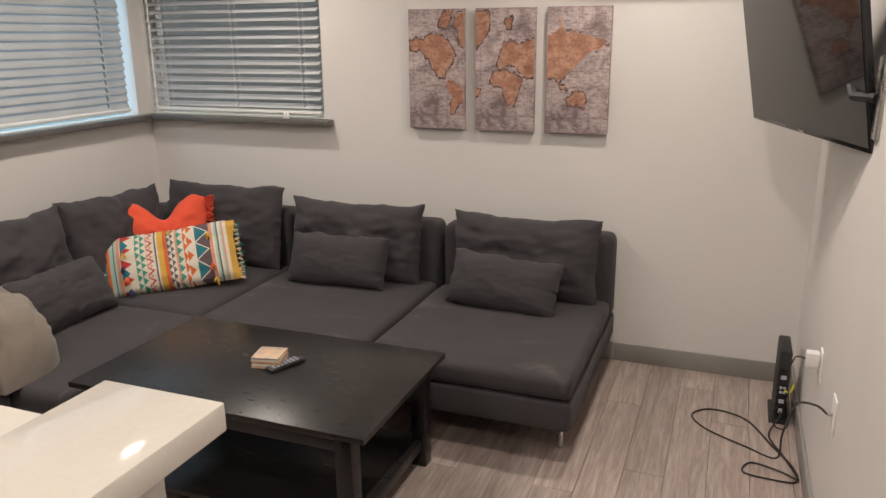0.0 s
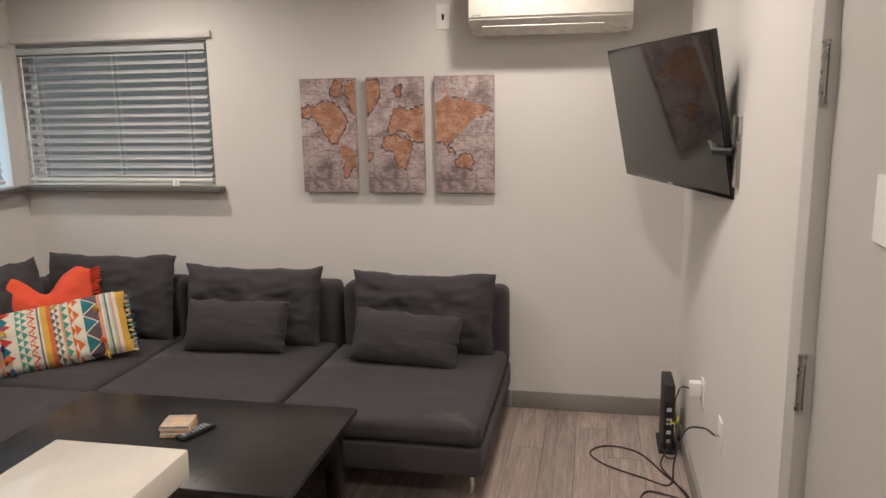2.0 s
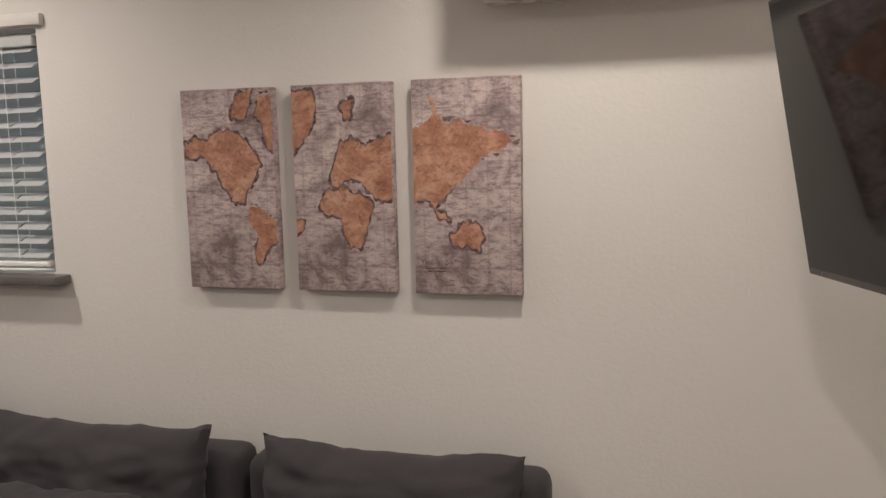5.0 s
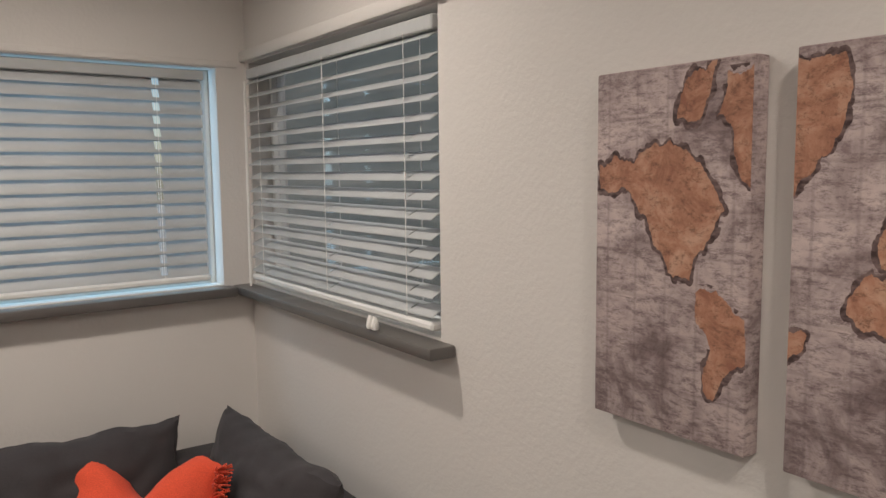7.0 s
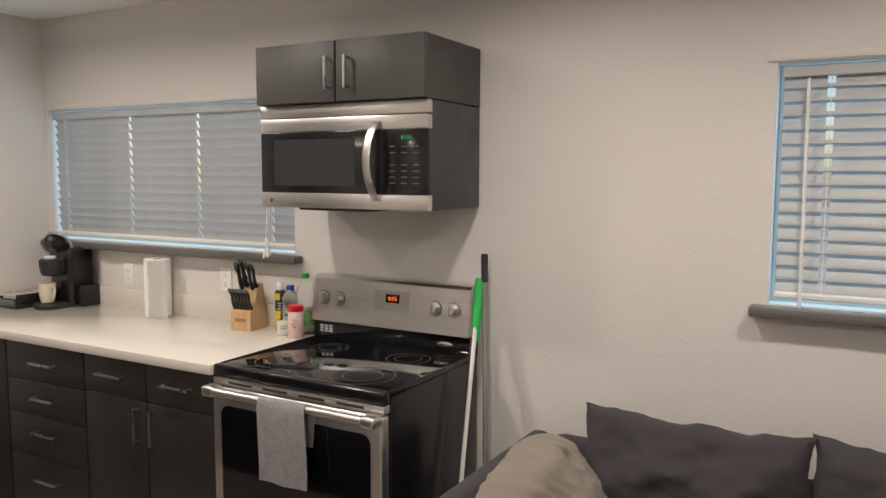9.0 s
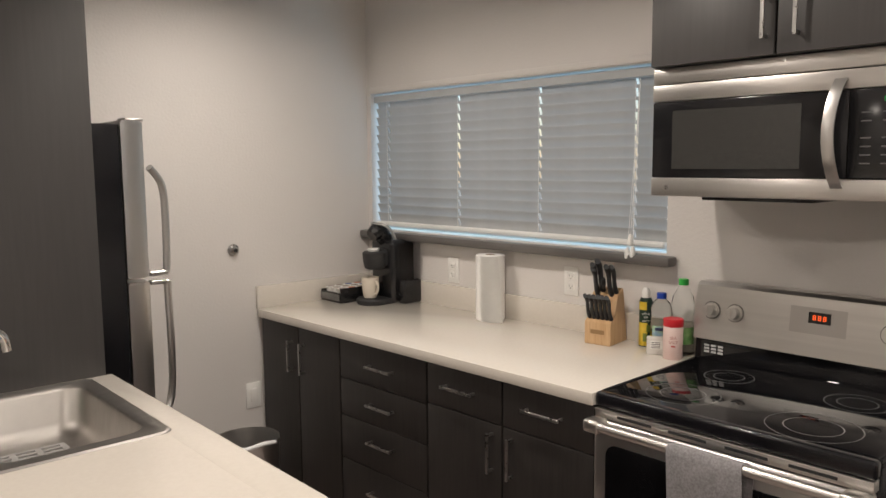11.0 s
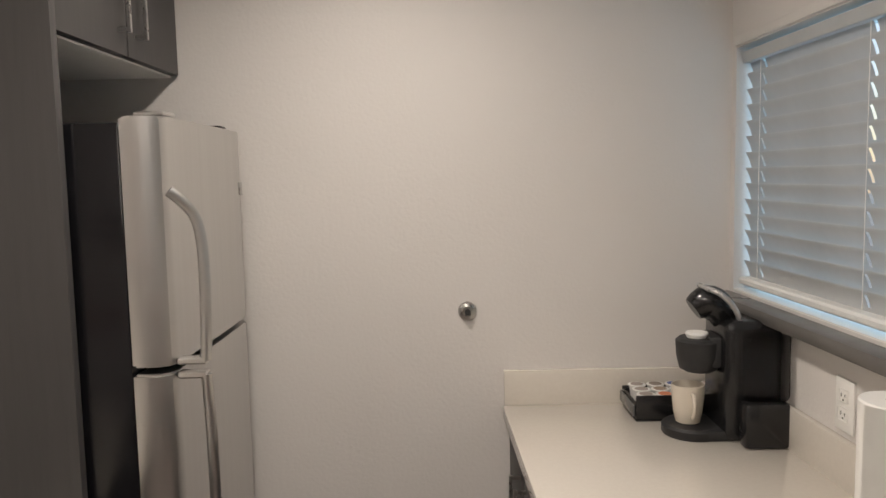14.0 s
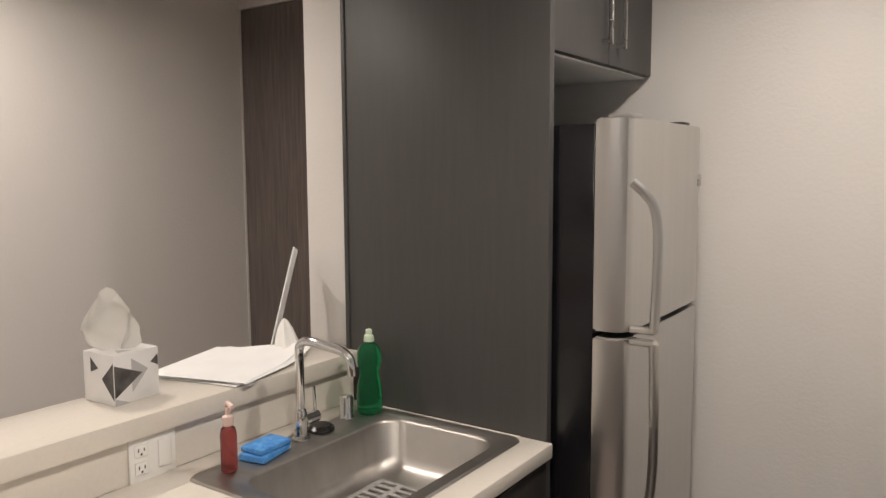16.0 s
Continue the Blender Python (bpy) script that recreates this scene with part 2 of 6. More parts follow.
def finish(ob, mat, smooth=True, angle=35):
    me = ob.data
    if mat is not None:
        me.materials.append(M[mat] if isinstance(mat, str) else mat)
    if smooth:
        for p in me.polygons:
            p.use_smooth = True
        lim = math.cos(radians(angle))
        bm = bmesh.new()
        bm.from_mesh(me)
        for e in bm.edges:
            if len(e.link_faces) == 2:
                e.smooth = e.link_faces[0].normal.dot(e.link_faces[1].normal) > lim
        bm.to_mesh(me)
        bm.free()
    return ob


def mesh_ob(name, bm, mat, smooth=True, angle=35):
    bmesh.ops.recalc_face_normals(bm, faces=bm.faces)
    me = bpy.data.meshes.new(name)
    bm.to_mesh(me)
    bm.free()
    return finish(new(name, me), mat, smooth, angle)


def part(name, bm, mat, parent, label="", smooth=True, angle=35):
    ob = mesh_ob(name, bm, mat, smooth, angle)
    ob.parent = parent
    if label:
        ob["label"] = label
    return ob


def thing(name, at, label, category, group="", rz=0.0):
    e = new(name)
    e.empty_display_size = 0.05
    e.matrix_world = at if isinstance(at, Matrix) else pose(*at, 0, 0, rz)
    return tagged(e, label, category, group)


def solid(name, bm, mat, label, category, group="", kind="", at=None):
    ob = mesh_ob(name, bm, mat)
    if at is not None:
        ob.matrix_world = at
    return tagged(ob, label, category, group, kind)


def struct(name, bm, mat, label, category):
    return solid(name, bm, mat, label, category, "", "structure")


# ---- the room's shell ----
T = 0.14
ZTOP = ZC + 0.12
# window openings: along the wall, from, to, sill, head
WN = (-3.50, -2.335, 1.185, 1.972)
WW = (3.652, 4.778, 1.186, 1.951)
WK = (0.03, 1.715, 1.247, 1.932)
SKEW = radians(1.9)         # the west wall runs a little out of square
BEND = Vector((XW, 0.70, 0))
OFF = Matrix.Translation(BEND) @ Matrix.Rotation(SKEW, 4, "Z") @ Matrix.Translation(-BEND)
YC = 4.94                   # end of the west wall, inside the north wall


def turned(ob, m):
    """Set a finished thing along the west wall."""
    ob.matrix_world = m @ ob.matrix_basis
    return ob


struct("wall_north", boxes(((XW - 0.45, YN, 0), (WN[0], YN + T, ZTOP)), ((WN[1], YN, 0), (XE + T, YN + T, ZTOP)),
                           ((WN[0], YN, 0), (WN[1], YN + T, WN[2])), ((WN[0], YN, WN[3]), (WN[1], YN + T, ZTOP))),
       "wall", "warm off-white textured plaster wall with a window", "wall")
struct("wall_west", boxes(((XW - T, YS - T, 0), (XW, WK[0], ZTOP)), ((XW - T, WK[1], 0), (XW, WW[0], ZTOP)), ((XW - T, WW[1], 0), (XW, YC, ZTOP)),
                          ((XW - T, WK[0], 0), (XW, WK[1], WK[2])), ((XW - T, WK[0], WK[3]), (XW, WK[1], ZTOP)),
                          ((XW - T, WW[0], 0), (XW, WW[1], WW[2])), ((XW - T, WW[0], WW[3]), (XW, WW[1], ZTOP))),
       "wall", "warm off-white textured plaster wall with two windows", "wall").matrix_world = OFF
WD = (-0.78, 0.142, 2.33)     # dark entrance door in the south wall
struct("wall_south", boxes(((XW - 0.1, YS - T, 0), (WD[0], YS, ZTOP)), ((WD[1], YS - T, 0), (XE + T, YS, ZTOP)), ((WD[0], YS - T, WD[2]), (WD[1], YS, ZTOP))),
       "wall", "plain warm off-white textured plaster wall", "wall")
DE = (1.80, 2.70, 2.06)      # grey door in the east wall
struct("wall_east", boxes(((XE, YS, 0), (XE + T, DE[0], ZTOP)), ((XE, DE[1], 0), (XE + T, YN, ZTOP)), ((XE, DE[0], DE[2]), (XE + T, DE[1], ZTOP))),
       "wall", "plain warm off-white textured plaster wall with a door", "wall")
struct("ceiling", boxes(((XW - 0.3, YS, ZC), (XE, YN, ZC + 0.1))), "ceiling", "smooth white painted ceiling with recessed lights", "ceiling")
floor = struct("floor", boxes(((XW - 0.45, YS - T, -0.12), (XE + T, YN + T, -0.006))), "joint", "grey-brown wood-look plank flooring", "floor")
struct("wall_stub", boxes(((-1.13, YS, 0), (-0.925, 0.675, ZC), 0.004)), "wall", "off-white wall end beside the tall refrigerator panel", "wall")
struct("ground", boxes(((-60, -60, -0.6), (60, 60, -0.5))), mottled("outdoor ground", (0.34, 0.33, 0.30), (0.45, 0.43, 0.39), 0.9, 0.5), "pale concrete ground outside the windows", "ground")

# baseboards, butted at corners
BH, BT = 0.095, 0.014
struct("baseboard_north", boxes(((-0.70, YN - BT, 0), (XE - BT - 0.002, YN, BH), 0.003), ((XW - 0.14, YN - BT, 0), (-0.702, YN, BH), 0.003)), "trim", "grey painted baseboard", "baseboard")
struct("baseboard_east", boxes(((XE - BT, DE[1] + 0.07, 0), (XE, YN, BH), 0.003), ((XE - BT, YS, 0), (XE, DE[0] - 0.07, BH), 0.003)), "trim", "grey painted baseboard", "baseboard")
struct("baseboard_west", boxes(((XW, 2.70, 0), (XW + BT, YN - 0.02, BH), 0.003)), "trim", "grey painted baseboard", "baseboard").matrix_world = OFF
struct("baseboard_south", boxes(((-2.68, YS, 0), (-2.0, YS + BT, BH), 0.003)), "trim", "grey painted baseboard", "baseboard")

for lx, ly in LAMPS:
    d = thing("recessed_downlight", (lx, ly, ZC), "round white recessed ceiling downlight, lit", "downlight", "ceiling downlights")
    bm = bmesh.new()
    n = 32
    rings = [[bm.verts.new((r * math.cos(2 * math.pi * i / n), r * math.sin(2 * math.pi * i / n), z)) for i in range(n)] for r, z in ((0.062, -0.002), (0.064, -0.010), (0.082, -0.007), (0.086, 0.0))]
    for a, b in zip(rings, rings[1:]):
        for i in range(n):
            bm.faces.new((a[i], a[(i + 1) % n], b[(i + 1) % n], b[i]))
    part("trim_ring", bm, "white_pl", d)
    lens = bmesh.new()
    cyl(lens, (0, 0, -0.008), (0, 0, -0.002), 0.061, n=32)
    mm = bpy.data.materials.get("lamp lens")
    if mm is None:
        mm = principled("lamp lens", (0.9, 0.88, 0.82), 0.5, 0.0, Emission_Strength=6.0)
        mm.node_tree.nodes["Principled BSDF"].inputs["Emission Color"].default_value = (1.0, 0.86, 0.71, 1)
    part("lens", lens, mm, d)


# ---- windows and blinds ----
def window(name, along, u0, u1, z0, z1, face, inward, label=""):
    """A window in the wall whose inner face is at `face`; inward is +1 or -1 along the wall's normal. along: 'x' or 'y'."""
    def P(u, d, z):
        return (u, face + inward * d, z) if along == "x" else (face + inward * d, u, z)

    def bx(bm, ua, ub, da, db, za, zb, bev=0.0):
        a, b = P(ua, da, za), P(ub, db, zb)
        box(bm, [min(p, q) for p, q in zip(a, b)], [max(p, q) for p, q in zip(a, b)], bev, 1)
        return bm
    w = new(name)
    w.matrix_world = Matrix.Identity(4)
    tagged(w, label, "window", "", "structure")
    fr = bmesh.new()
    f = 0.018
    for ua, ub, za, zb in ((u0, u0 + f, z0, z1), (u1 - f, u1, z0, z1), (u0 + f, u1 - f, z0, z0 + f), (u0 + f, u1 - f, z1 - f, z1)):
        bx(fr, ua, ub, -0.125, -0.075, za, zb, 0.004)
    part("window_frame", fr, "white_pl", w)
    p = part("pane", bx(bmesh.new(), u0 + f, u1 - f, -0.102, -0.096, z0 + f, z1 - f), "glass", w)
    p.visible_shadow = False
    return w, P, bx


def blind(P, bx, u0, u1, z0, z1, depth, tilt, pitch, cords, label, hole=0.008, group="window blinds"):
    b = new("venetian_blind")
    b.matrix_world = Matrix.Identity(4)
    tagged(b, label, "blind", group)
    part("headrail", bx(bmesh.new(), u0, u1, depth - 0.026, depth + 0.020, z1 - 0.034, z1, 0.003), "slat", b)
    part("bottom_rail", bx(bmesh.new(), u0 + 0.004, u1 - 0.004, depth - 0.026, depth + 0.026, z0, z0 + 0.022, 0.006), "blind", b)
    # one slightly crowned slat, shared by all
    sl = bmesh.new()
    hw = 0.0255
    us = [u0 + 0.006]
    for c in cords:
        us += [u0 + c * (u1 - u0) - hole / 2, u0 + c * (u1 - u0) + hole / 2]
    us.append(u1 - 0.006)
    cols = []
    for k in range(7):
        q = -1 + 2 * k / 6
        d, h = q * hw * math.cos(tilt), q * hw * math.sin(tilt)
        crown = 0.0022 * (1 - q * q)
        d, h = d - crown * math.sin(tilt), h + crown * math.cos(tilt)
        cols.append([[sl.verts.new(P(uu, depth + d, h + o)) for uu in us] for o in (0.0013, -0.0013)])
    for k, (a, c) in enumerate(zip(cols, cols[1:])):
        for i in range(len(us) - 1):
            if k in (1, 2, 3, 4) and i % 2 == 1:
                continue          # the routed hole that the lift cord runs through
            sl.faces.new((a[0][i], a[0][i + 1], c[0][i + 1], c[0][i]))
            sl.faces.new((a[1][i], c[1][i], c[1][i + 1], a[1][i + 1]))
        sl.faces.new((a[0][0], c[0][0], c[1][0], a[1][0]))
        sl.faces.new((a[0][-1], a[1][-1], c[1][-1], c[0][-1]))
    for e in (cols[0], cols[-1]):
        for i in range(len(us) - 1):
            sl.faces.new((e[0][i], e[1][i], e[1][i + 1], e[0][i + 1]))
    first = part("slat", sl, "slat", b)
    zs = []
    z = z0 + 0.045
    while z < z1 - 0.030:
        zs.append(z)
        z += pitch
    pitch -= max(0.0, zs[-1] - (z1 - 0.042)) / max(1, len(zs) - 1)
    zs = [zs[0] + k * pitch for k in range(len(zs))]
    first.location.z = zs[0]
    rng = random.Random(7)
    for z in zs[1:]:
        o = first.copy()
        scene.collection.objects.link(o)
        o.parent = b
        o.location.z = z + rng.uniform(-0.0012, 0.0012)
    for c in cords:
        uc = u0 + c * (u1 - u0)
        for dd in (-0.027, 0.027):
            part("ladder_cord", tube(bmesh.new(), [P(uc, depth + dd * math.cos(tilt), z0 + 0.02), P(uc, depth + dd * math.cos(tilt), z1 - 0.03)], 0.0011, 5), "white_pl", b)
    return b


def sill(name, bm, label):
    return struct(name, bm, "sill", label, "sill")


w1, P1, b1 = window("window_1", "x", WN[0], WN[1], WN[2], WN[3], YN, -1, label="window with a slim white frame behind blinds")
bl1 = blind(P1, b1, WN[0] + 0.01, WN[1] - 0.006, 1.205, 1.948, -0.006, radians(-25), 0.0472, (0.10, 0.52, 0.90), "white faux-wood venetian blind, slats half open", 0.011)
w2, P2, b2 = window("window_2", "y", WW[0], WW[1], WW[2], WW[3], XW, 1, label="window with a slim white frame behind blinds")
bl2 = blind(P2, b2, WW[0] + 0.012, WW[1] - 0.038, 1.207, 1.941, -0.034, radians(-63), 0.0432, (0.13, 0.85), "white faux-wood venetian blind, slats tilted half closed", 0.022)
w3, P3, b3 = window("window_3", "y", WK[0], WK[1], WK[2], WK[3], XW, 1, label="wide kitchen window with white frame behind blinds")
bl3 = blind(P3, b3, WK[0] + 0.008, WK[1] - 0.012, 1.264, 1.921, -0.034, radians(69), 0.0440, (0.055, 0.356, 0.641, 0.914), "white faux-wood venetian blind, slats closed", 0.012)
sill("window_sill_1", boxes(((XW - 0.155, YN - 0.075, 1.155), (WN[1] + 0.06, YN, 1.185), 0.006)), "grey painted window sill board")
sill("window_sill_2", boxes(((XW, WW[0] - 0.05, 1.153), (XW + 0.07, YN - 0.082, 1.186), 0.006)), "grey painted window sill board").matrix_world = OFF
for o in (w3, bl3):
    o.matrix_world = OFF
w2.matrix_world = OFF
bl2.matrix_world = OFF
sill("window_sill_3", boxes(((XW, 0.0, 1.207), (XW + 0.065, WK[1] + 0.045, 1.243), 0.010)), "grey painted kitchen window sill board").matrix_world = OFF
# painted stools inside the window reveals
struct("trim_4", boxes(((WN[0] + 0.002, YN + 0.001, 1.16), (WN[1] - 0.002, YN + 0.07, 1.189))), "white_pl", "white painted reveal under the blind", "trim")
struct("trim_5", boxes(((XW - 0.066, WW[0] + 0.002, 1.16), (XW - 0.001, WW[1] - 0.002, 1.190))), "white_pl", "white painted reveal under the blind", "trim").matrix_world = OFF
struct("trim_6", boxes(((XW - 0.066, WK[0] + 0.002, 1.21), (XW - 0.001, WK[1] - 0.002, 1.251))), "white_pl", "white painted reveal under the kitchen blind", "trim").matrix_world = OFF
# narrow head boards painted with the walls
struct("trim_1", boxes(((XW - 0.15, YN - 0.022, WN[3] + 0.004), (WN[1] + 0.035, YN, WN[3] + 0.042), 0.006)), "wall", "narrow off-white head board over the window", "trim")
struct("trim_2", boxes(((XW, WW[0] - 0.03, WW[3] + 0.004), (XW + 0.007, YN - 0.03, WW[3] + 0.026), 0.003)), "wall", "narrow off-white head board over the window", "trim").matrix_world = OFF
struct("trim_3", boxes(((XW, 0.03, WK[3] + 0.004), (XW + 0.007, WK[1] + 0.05, WK[3] + 0.030), 0.003)), "wall", "narrow off-white head board over the kitchen window", "trim").matrix_world = OFF

# daylight standing in the two west openings
for (ua, ub, za, zb, watts, turn_) in ((WW[0], WW[1], WW[2], WW[3], 4.0, OFF), (WK[0], WK[1], WK[2], WK[3], 6.0, OFF)):
    al = bpy.data.lights.new("window_daylight", "AREA")
    al.shape, al.size, al.size_y, al.energy, al.color = "RECTANGLE", ub - ua - 0.002, zb - za - 0.002, watts, (0.42, 0.75, 1.0)
    ao = new("window_daylight", al)
    ao.matrix_world = turn_ @ look((XW - 0.070, (ua + ub) / 2, (za + zb) / 2), (XW + 1, (ua + ub) / 2, (za + zb) / 2))

# ---- doors ----
door_e = new("door_1")
door_e.matrix_world = Matrix.Identity(4)
tagged(door_e, "closed flat grey painted door in a grey frame", "door", "", "structure")
part("door_leaf", boxes(((XE + 0.022, DE[0] + 0.02, 0.012), (XE + 0.062, DE[1] - 0.036, DE[2] - 0.02), 0.003)), "door_grey", door_e)
part("door_frame", boxes(((XE - 0.008, DE[1] - 0.03, 0), (XE + 0.10, DE[1] + 0.055, DE[2] + 0.05), 0.004), ((XE - 0.008, DE[0] - 0.055, 0), (XE + 0.10, DE[0] + 0.018, DE[2] + 0.05), 0.004),
                         ((XE - 0.006, DE[0] + 0.018, DE[2] - 0.018), (XE + 0.10, DE[1] - 0.03, DE[2] + 0.05), 0.004)), "door_grey", door_e)
for z in (0.25, 1.02, 1.66):
    h = bmesh.new()
    cyl(h, (XE - 0.001, DE[1] - 0.034, z - 0.055), (XE - 0.001, DE[1] - 0.034, z + 0.055), 0.0075, n=12)
    cyl(h, (XE - 0.001, DE[1] - 0.034, z - 0.062), (XE - 0.001, DE[1] - 0.034, z - 0.056), 0.009, n=12)
    cyl(h, (XE - 0.001, DE[1] - 0.034, z + 0.056), (XE - 0.001, DE[1] - 0.034, z + 0.062), 0.009, n=12)
    part("hinge", h, "nickel", door_e, "satin nickel hinge")
part("door_handle", tube(cyl(bmesh.new(), (XE + 0.022, 1.87, 1.0), (XE - 0.012, 1.87, 1.0), 0.026), [(XE - 0.03, 1.87, 1.0), (XE - 0.04, 1.90, 1.0), (XE - 0.04, 1.98, 1.0)], 0.009), "nickel", door_e)
solid("notice_card", boxes(((XE + 0.018, 2.275, 1.375), (XE + 0.0215, 2.388, 1.486))), "paper", "small white card fixed to the grey door", "card")
door_s = new("door_2")
door_s.matrix_world = Matrix.Identity(4)
tagged(door_s, "tall dark walnut veneer door, closed", "door", "", "structure")
part("door_leaf", boxes(((WD[0] + 0.004, YS - 0.05, 0.01), (WD[1] - 0.004, YS - 0.004, WD[2] - 0.004), 0.002)), "wood_door", door_s)
part("door_handle", tube(cyl(bmesh.new(), (-0.70, YS - 0.004, 1.0), (-0.70, YS + 0.03, 1.0), 0.024), [(-0.70, 0.03, 1.0), (-0.68, 0.045, 1.0), (-0.59, 0.045, 1.0)], 0.009), "nickel", door_s)


# ---- sofa: modular sections round the corner ----
def soft_box(bm, lo, hi, r, seg=4, crown=0.0, seed=0, amp=0.004):
    b = bmesh.new()
    box(b, lo, hi, r, seg)
    bmesh.ops.subdivide_edges(b, edges=[e for e in b.edges if e.calc_length() > 0.12], cuts=7, use_grid_fill=True)
    cx, cy = (lo[0] + hi[0]) / 2, (lo[1] + hi[1]) / 2
    hx, hy = (hi[0] - lo[0]) / 2, (hi[1] - lo[1]) / 2
    for v in b.verts:
        q = noise.noise(Vector((v.co.x * 3 + seed, v.co.y * 3, v.co.z * 3)))
        top = max(0.0, (v.co.z - lo[2]) / (hi[2] - lo[2]))
        u, w = (v.co.x - cx) / hx, (v.co.y - cy) / hy
        v.co.z += top * (crown * max(0, (1 - u * u)) * max(0, (1 - w * w)) + amp * q)
    me = bpy.data.meshes.new("tmp")
    b.to_mesh(me)
    b.free()
    bm.from_mesh(me)
    bpy.data.meshes.remove(me)
    return bm


def sofa_section(name, at, rz, w, label, back=True, arm=None, corner=False, depth=1.0):
    """Own frame: width along x from 0 to w, back at y 0, front at y -depth."""
    s = thing(name, at, label, "sofa section", "sofa sections", rz)
    part("base", soft_box(bmesh.new(), (0.004, -depth, 0.158), (w - 0.004, -0.02, 0.284), 0.022, seed=w), "sofa", s)
    part("seat_cushion", soft_box(bmesh.new(), (0.006, -depth - 0.004, 0.286), (w - 0.006, -0.16, 0.385), 0.035, 4, 0.014, seed=3 * w, amp=0.011), "sofa_seat", s, "worn charcoal chenille seat cushion")
    pip = bmesh.new()
    zz = 0.300
    tube(pip, [(0.012, -0.2, zz), (0.012, -depth + 0.012, zz), (w - 0.012, -depth + 0.012, zz), (w - 0.012, -0.2, zz)], 0.004, 6)
    part("piping", pip, "sofa", s)
    part("backrest", soft_box(bmesh.new(), (0.006, -0.165, 0.27), (w - 0.006, -0.012, 0.70), 0.045, seed=w * 5), "sofa", s)
    if corner:
        part("side_backrest", soft_box(bmesh.new(), (0.012, -depth + 0.02, 0.27), (0.16, -0.168, 0.70), 0.045, seed=w * 7), "sofa", s)
    if arm:
        x0 = 0.0 if arm == "start" else w
        part("armrest", soft_box(bmesh.new(), (x0 - 0.08, -depth + 0.24, 0.16), (x0 + 0.004, -0.03, 0.70), 0.035, seed=8), "sofa", s)
    for x in (0.07, w - 0.07):
        for y in (-depth + 0.17, -0.12):
            lg = bmesh.new()
            cyl(lg, (x, y, 0.006), (x, y, 0.159), 0.011, n=16)
            cyl(lg, (x, y, 0.0), (x, y, 0.006), 0.013, n=16)
            part("leg", lg, "chrome", s, "slim chrome leg")
    return s


SY = YN - 0.03
sofa_section("sofa_section", (-1.575, SY, 0), 0, 0.88, "charcoal fabric armless sofa section on chrome legs, end of the sofa", depth=1.10)
sofa_section("sofa_section", (-2.465, SY, 0), 0, 0.88, "charcoal fabric armless sofa section, middle of the sofa", depth=1.10)
sofa_section("sofa_section", (-3.36, SY, 0), 0, 0.885, "charcoal fabric corner sofa section under two windows", corner=True, depth=0.985)
sofa_section("sofa_section", (-3.36, 2.985, 0), 90, 0.885, "charcoal fabric sofa section with an armrest, below the window", arm="start", depth=0.985)


def cushion(name, m, w, h, t, mat, label, seed=0, pinch=0.03, wrinkle=0.006, group="", sag=0.0, category="cushion", puff=0.42):
    return solid(name, pillow(bmesh.new(), w, h, t, 40, pinch, wrinkle, sag, seed, puff), mat, label, category, group, at=m)


# back cushions: lean 12 degrees against the backs
G = "sofa back cushions"
cushion("back_cushion", pose(-1.125, 4.60, 0.367, -11, 0, 0), 0.73, 0.425, 0.20, "sofa", "large charcoal back cushion on the end section", 1, 0.03, 0.015, G, 0.016)
cushion("back_cushion", pose(-2.045, 4.60, 0.372, -11, 0, 0), 0.76, 0.425, 0.20, "sofa", "large charcoal back cushion on the middle section", 2, 0.03, 0.015, G, 0.01)
cushion("back_cushion", pose(-2.88, 4.59, 0.378, -12, 0, 1), 0.76, 0.465, 0.20, "sofa", "large charcoal back cushion in the sofa corner", 3, 0.03, 0.015, G, 0.006)
cushion("back_cushion", pose(-3.135, 4.15, 0.372, -11, 2, 90), 0.68, 0.49, 0.18, "sofa", "large charcoal back cushion below the window", 4, 0.03, 0.015, G, 0.006)
cushion("back_cushion", pose(-3.12, 3.485, 0.372, -11, 0, 90), 0.67, 0.495, 0.19, "sofa", "large charcoal back cushion on the window-side section", 5, 0.03, 0.015, G, 0.006)
G = "sofa lumbar cushions"
cushion("lumbar_cushion", pose(-1.17, 4.36, 0.387, -26, 3, -3), 0.53, 0.262, 0.19, "sofa", "small charcoal lumbar cushion leaning on a back cushion", 6, 0.02, 0.0035, G)
cushion("lumbar_cushion", pose(-2.06, 4.42, 0.387, -22, 0, 1), 0.54, 0.272, 0.19, "sofa", "small charcoal lumbar cushion leaning on a back cushion", 7, 0.02, 0.003, G)
cushion("lumbar_cushion", pose(-2.90, 3.56, 0.387, -28, 0, 92), 0.52, 0.275, 0.19, "sofa", "small charcoal lumbar cushion on the window-side section", 8, 0.02, 0.006, G)

# ---- coffee table ----
CT = (-2.33, -1.168, 2.985, 3.675)
ct = thing("coffee_table", ((CT[0] + CT[1]) / 2, (CT[2] + CT[3]) / 2, 0), "black-brown wooden coffee table with a lower shelf", "coffee table")
hx, hy = (CT[1] - CT[0]) / 2, (CT[3] - CT[2]) / 2
part("tabletop", boxes(((-hx, -hy, 0.438), (hx, hy, 0.46), 0.004)), "table", ct)
lx, ly = hx - 0.085, hy - 0.02
for sx in (-1, 1):
    for sy in (-1, 1):
        part("leg", boxes(((sx * lx - 0.03, sy * (ly - 0.03) - 0.03, 0.0), (sx * lx + 0.03, sy * (ly - 0.03) + 0.03, 0.437), 0.004)), "table", ct)
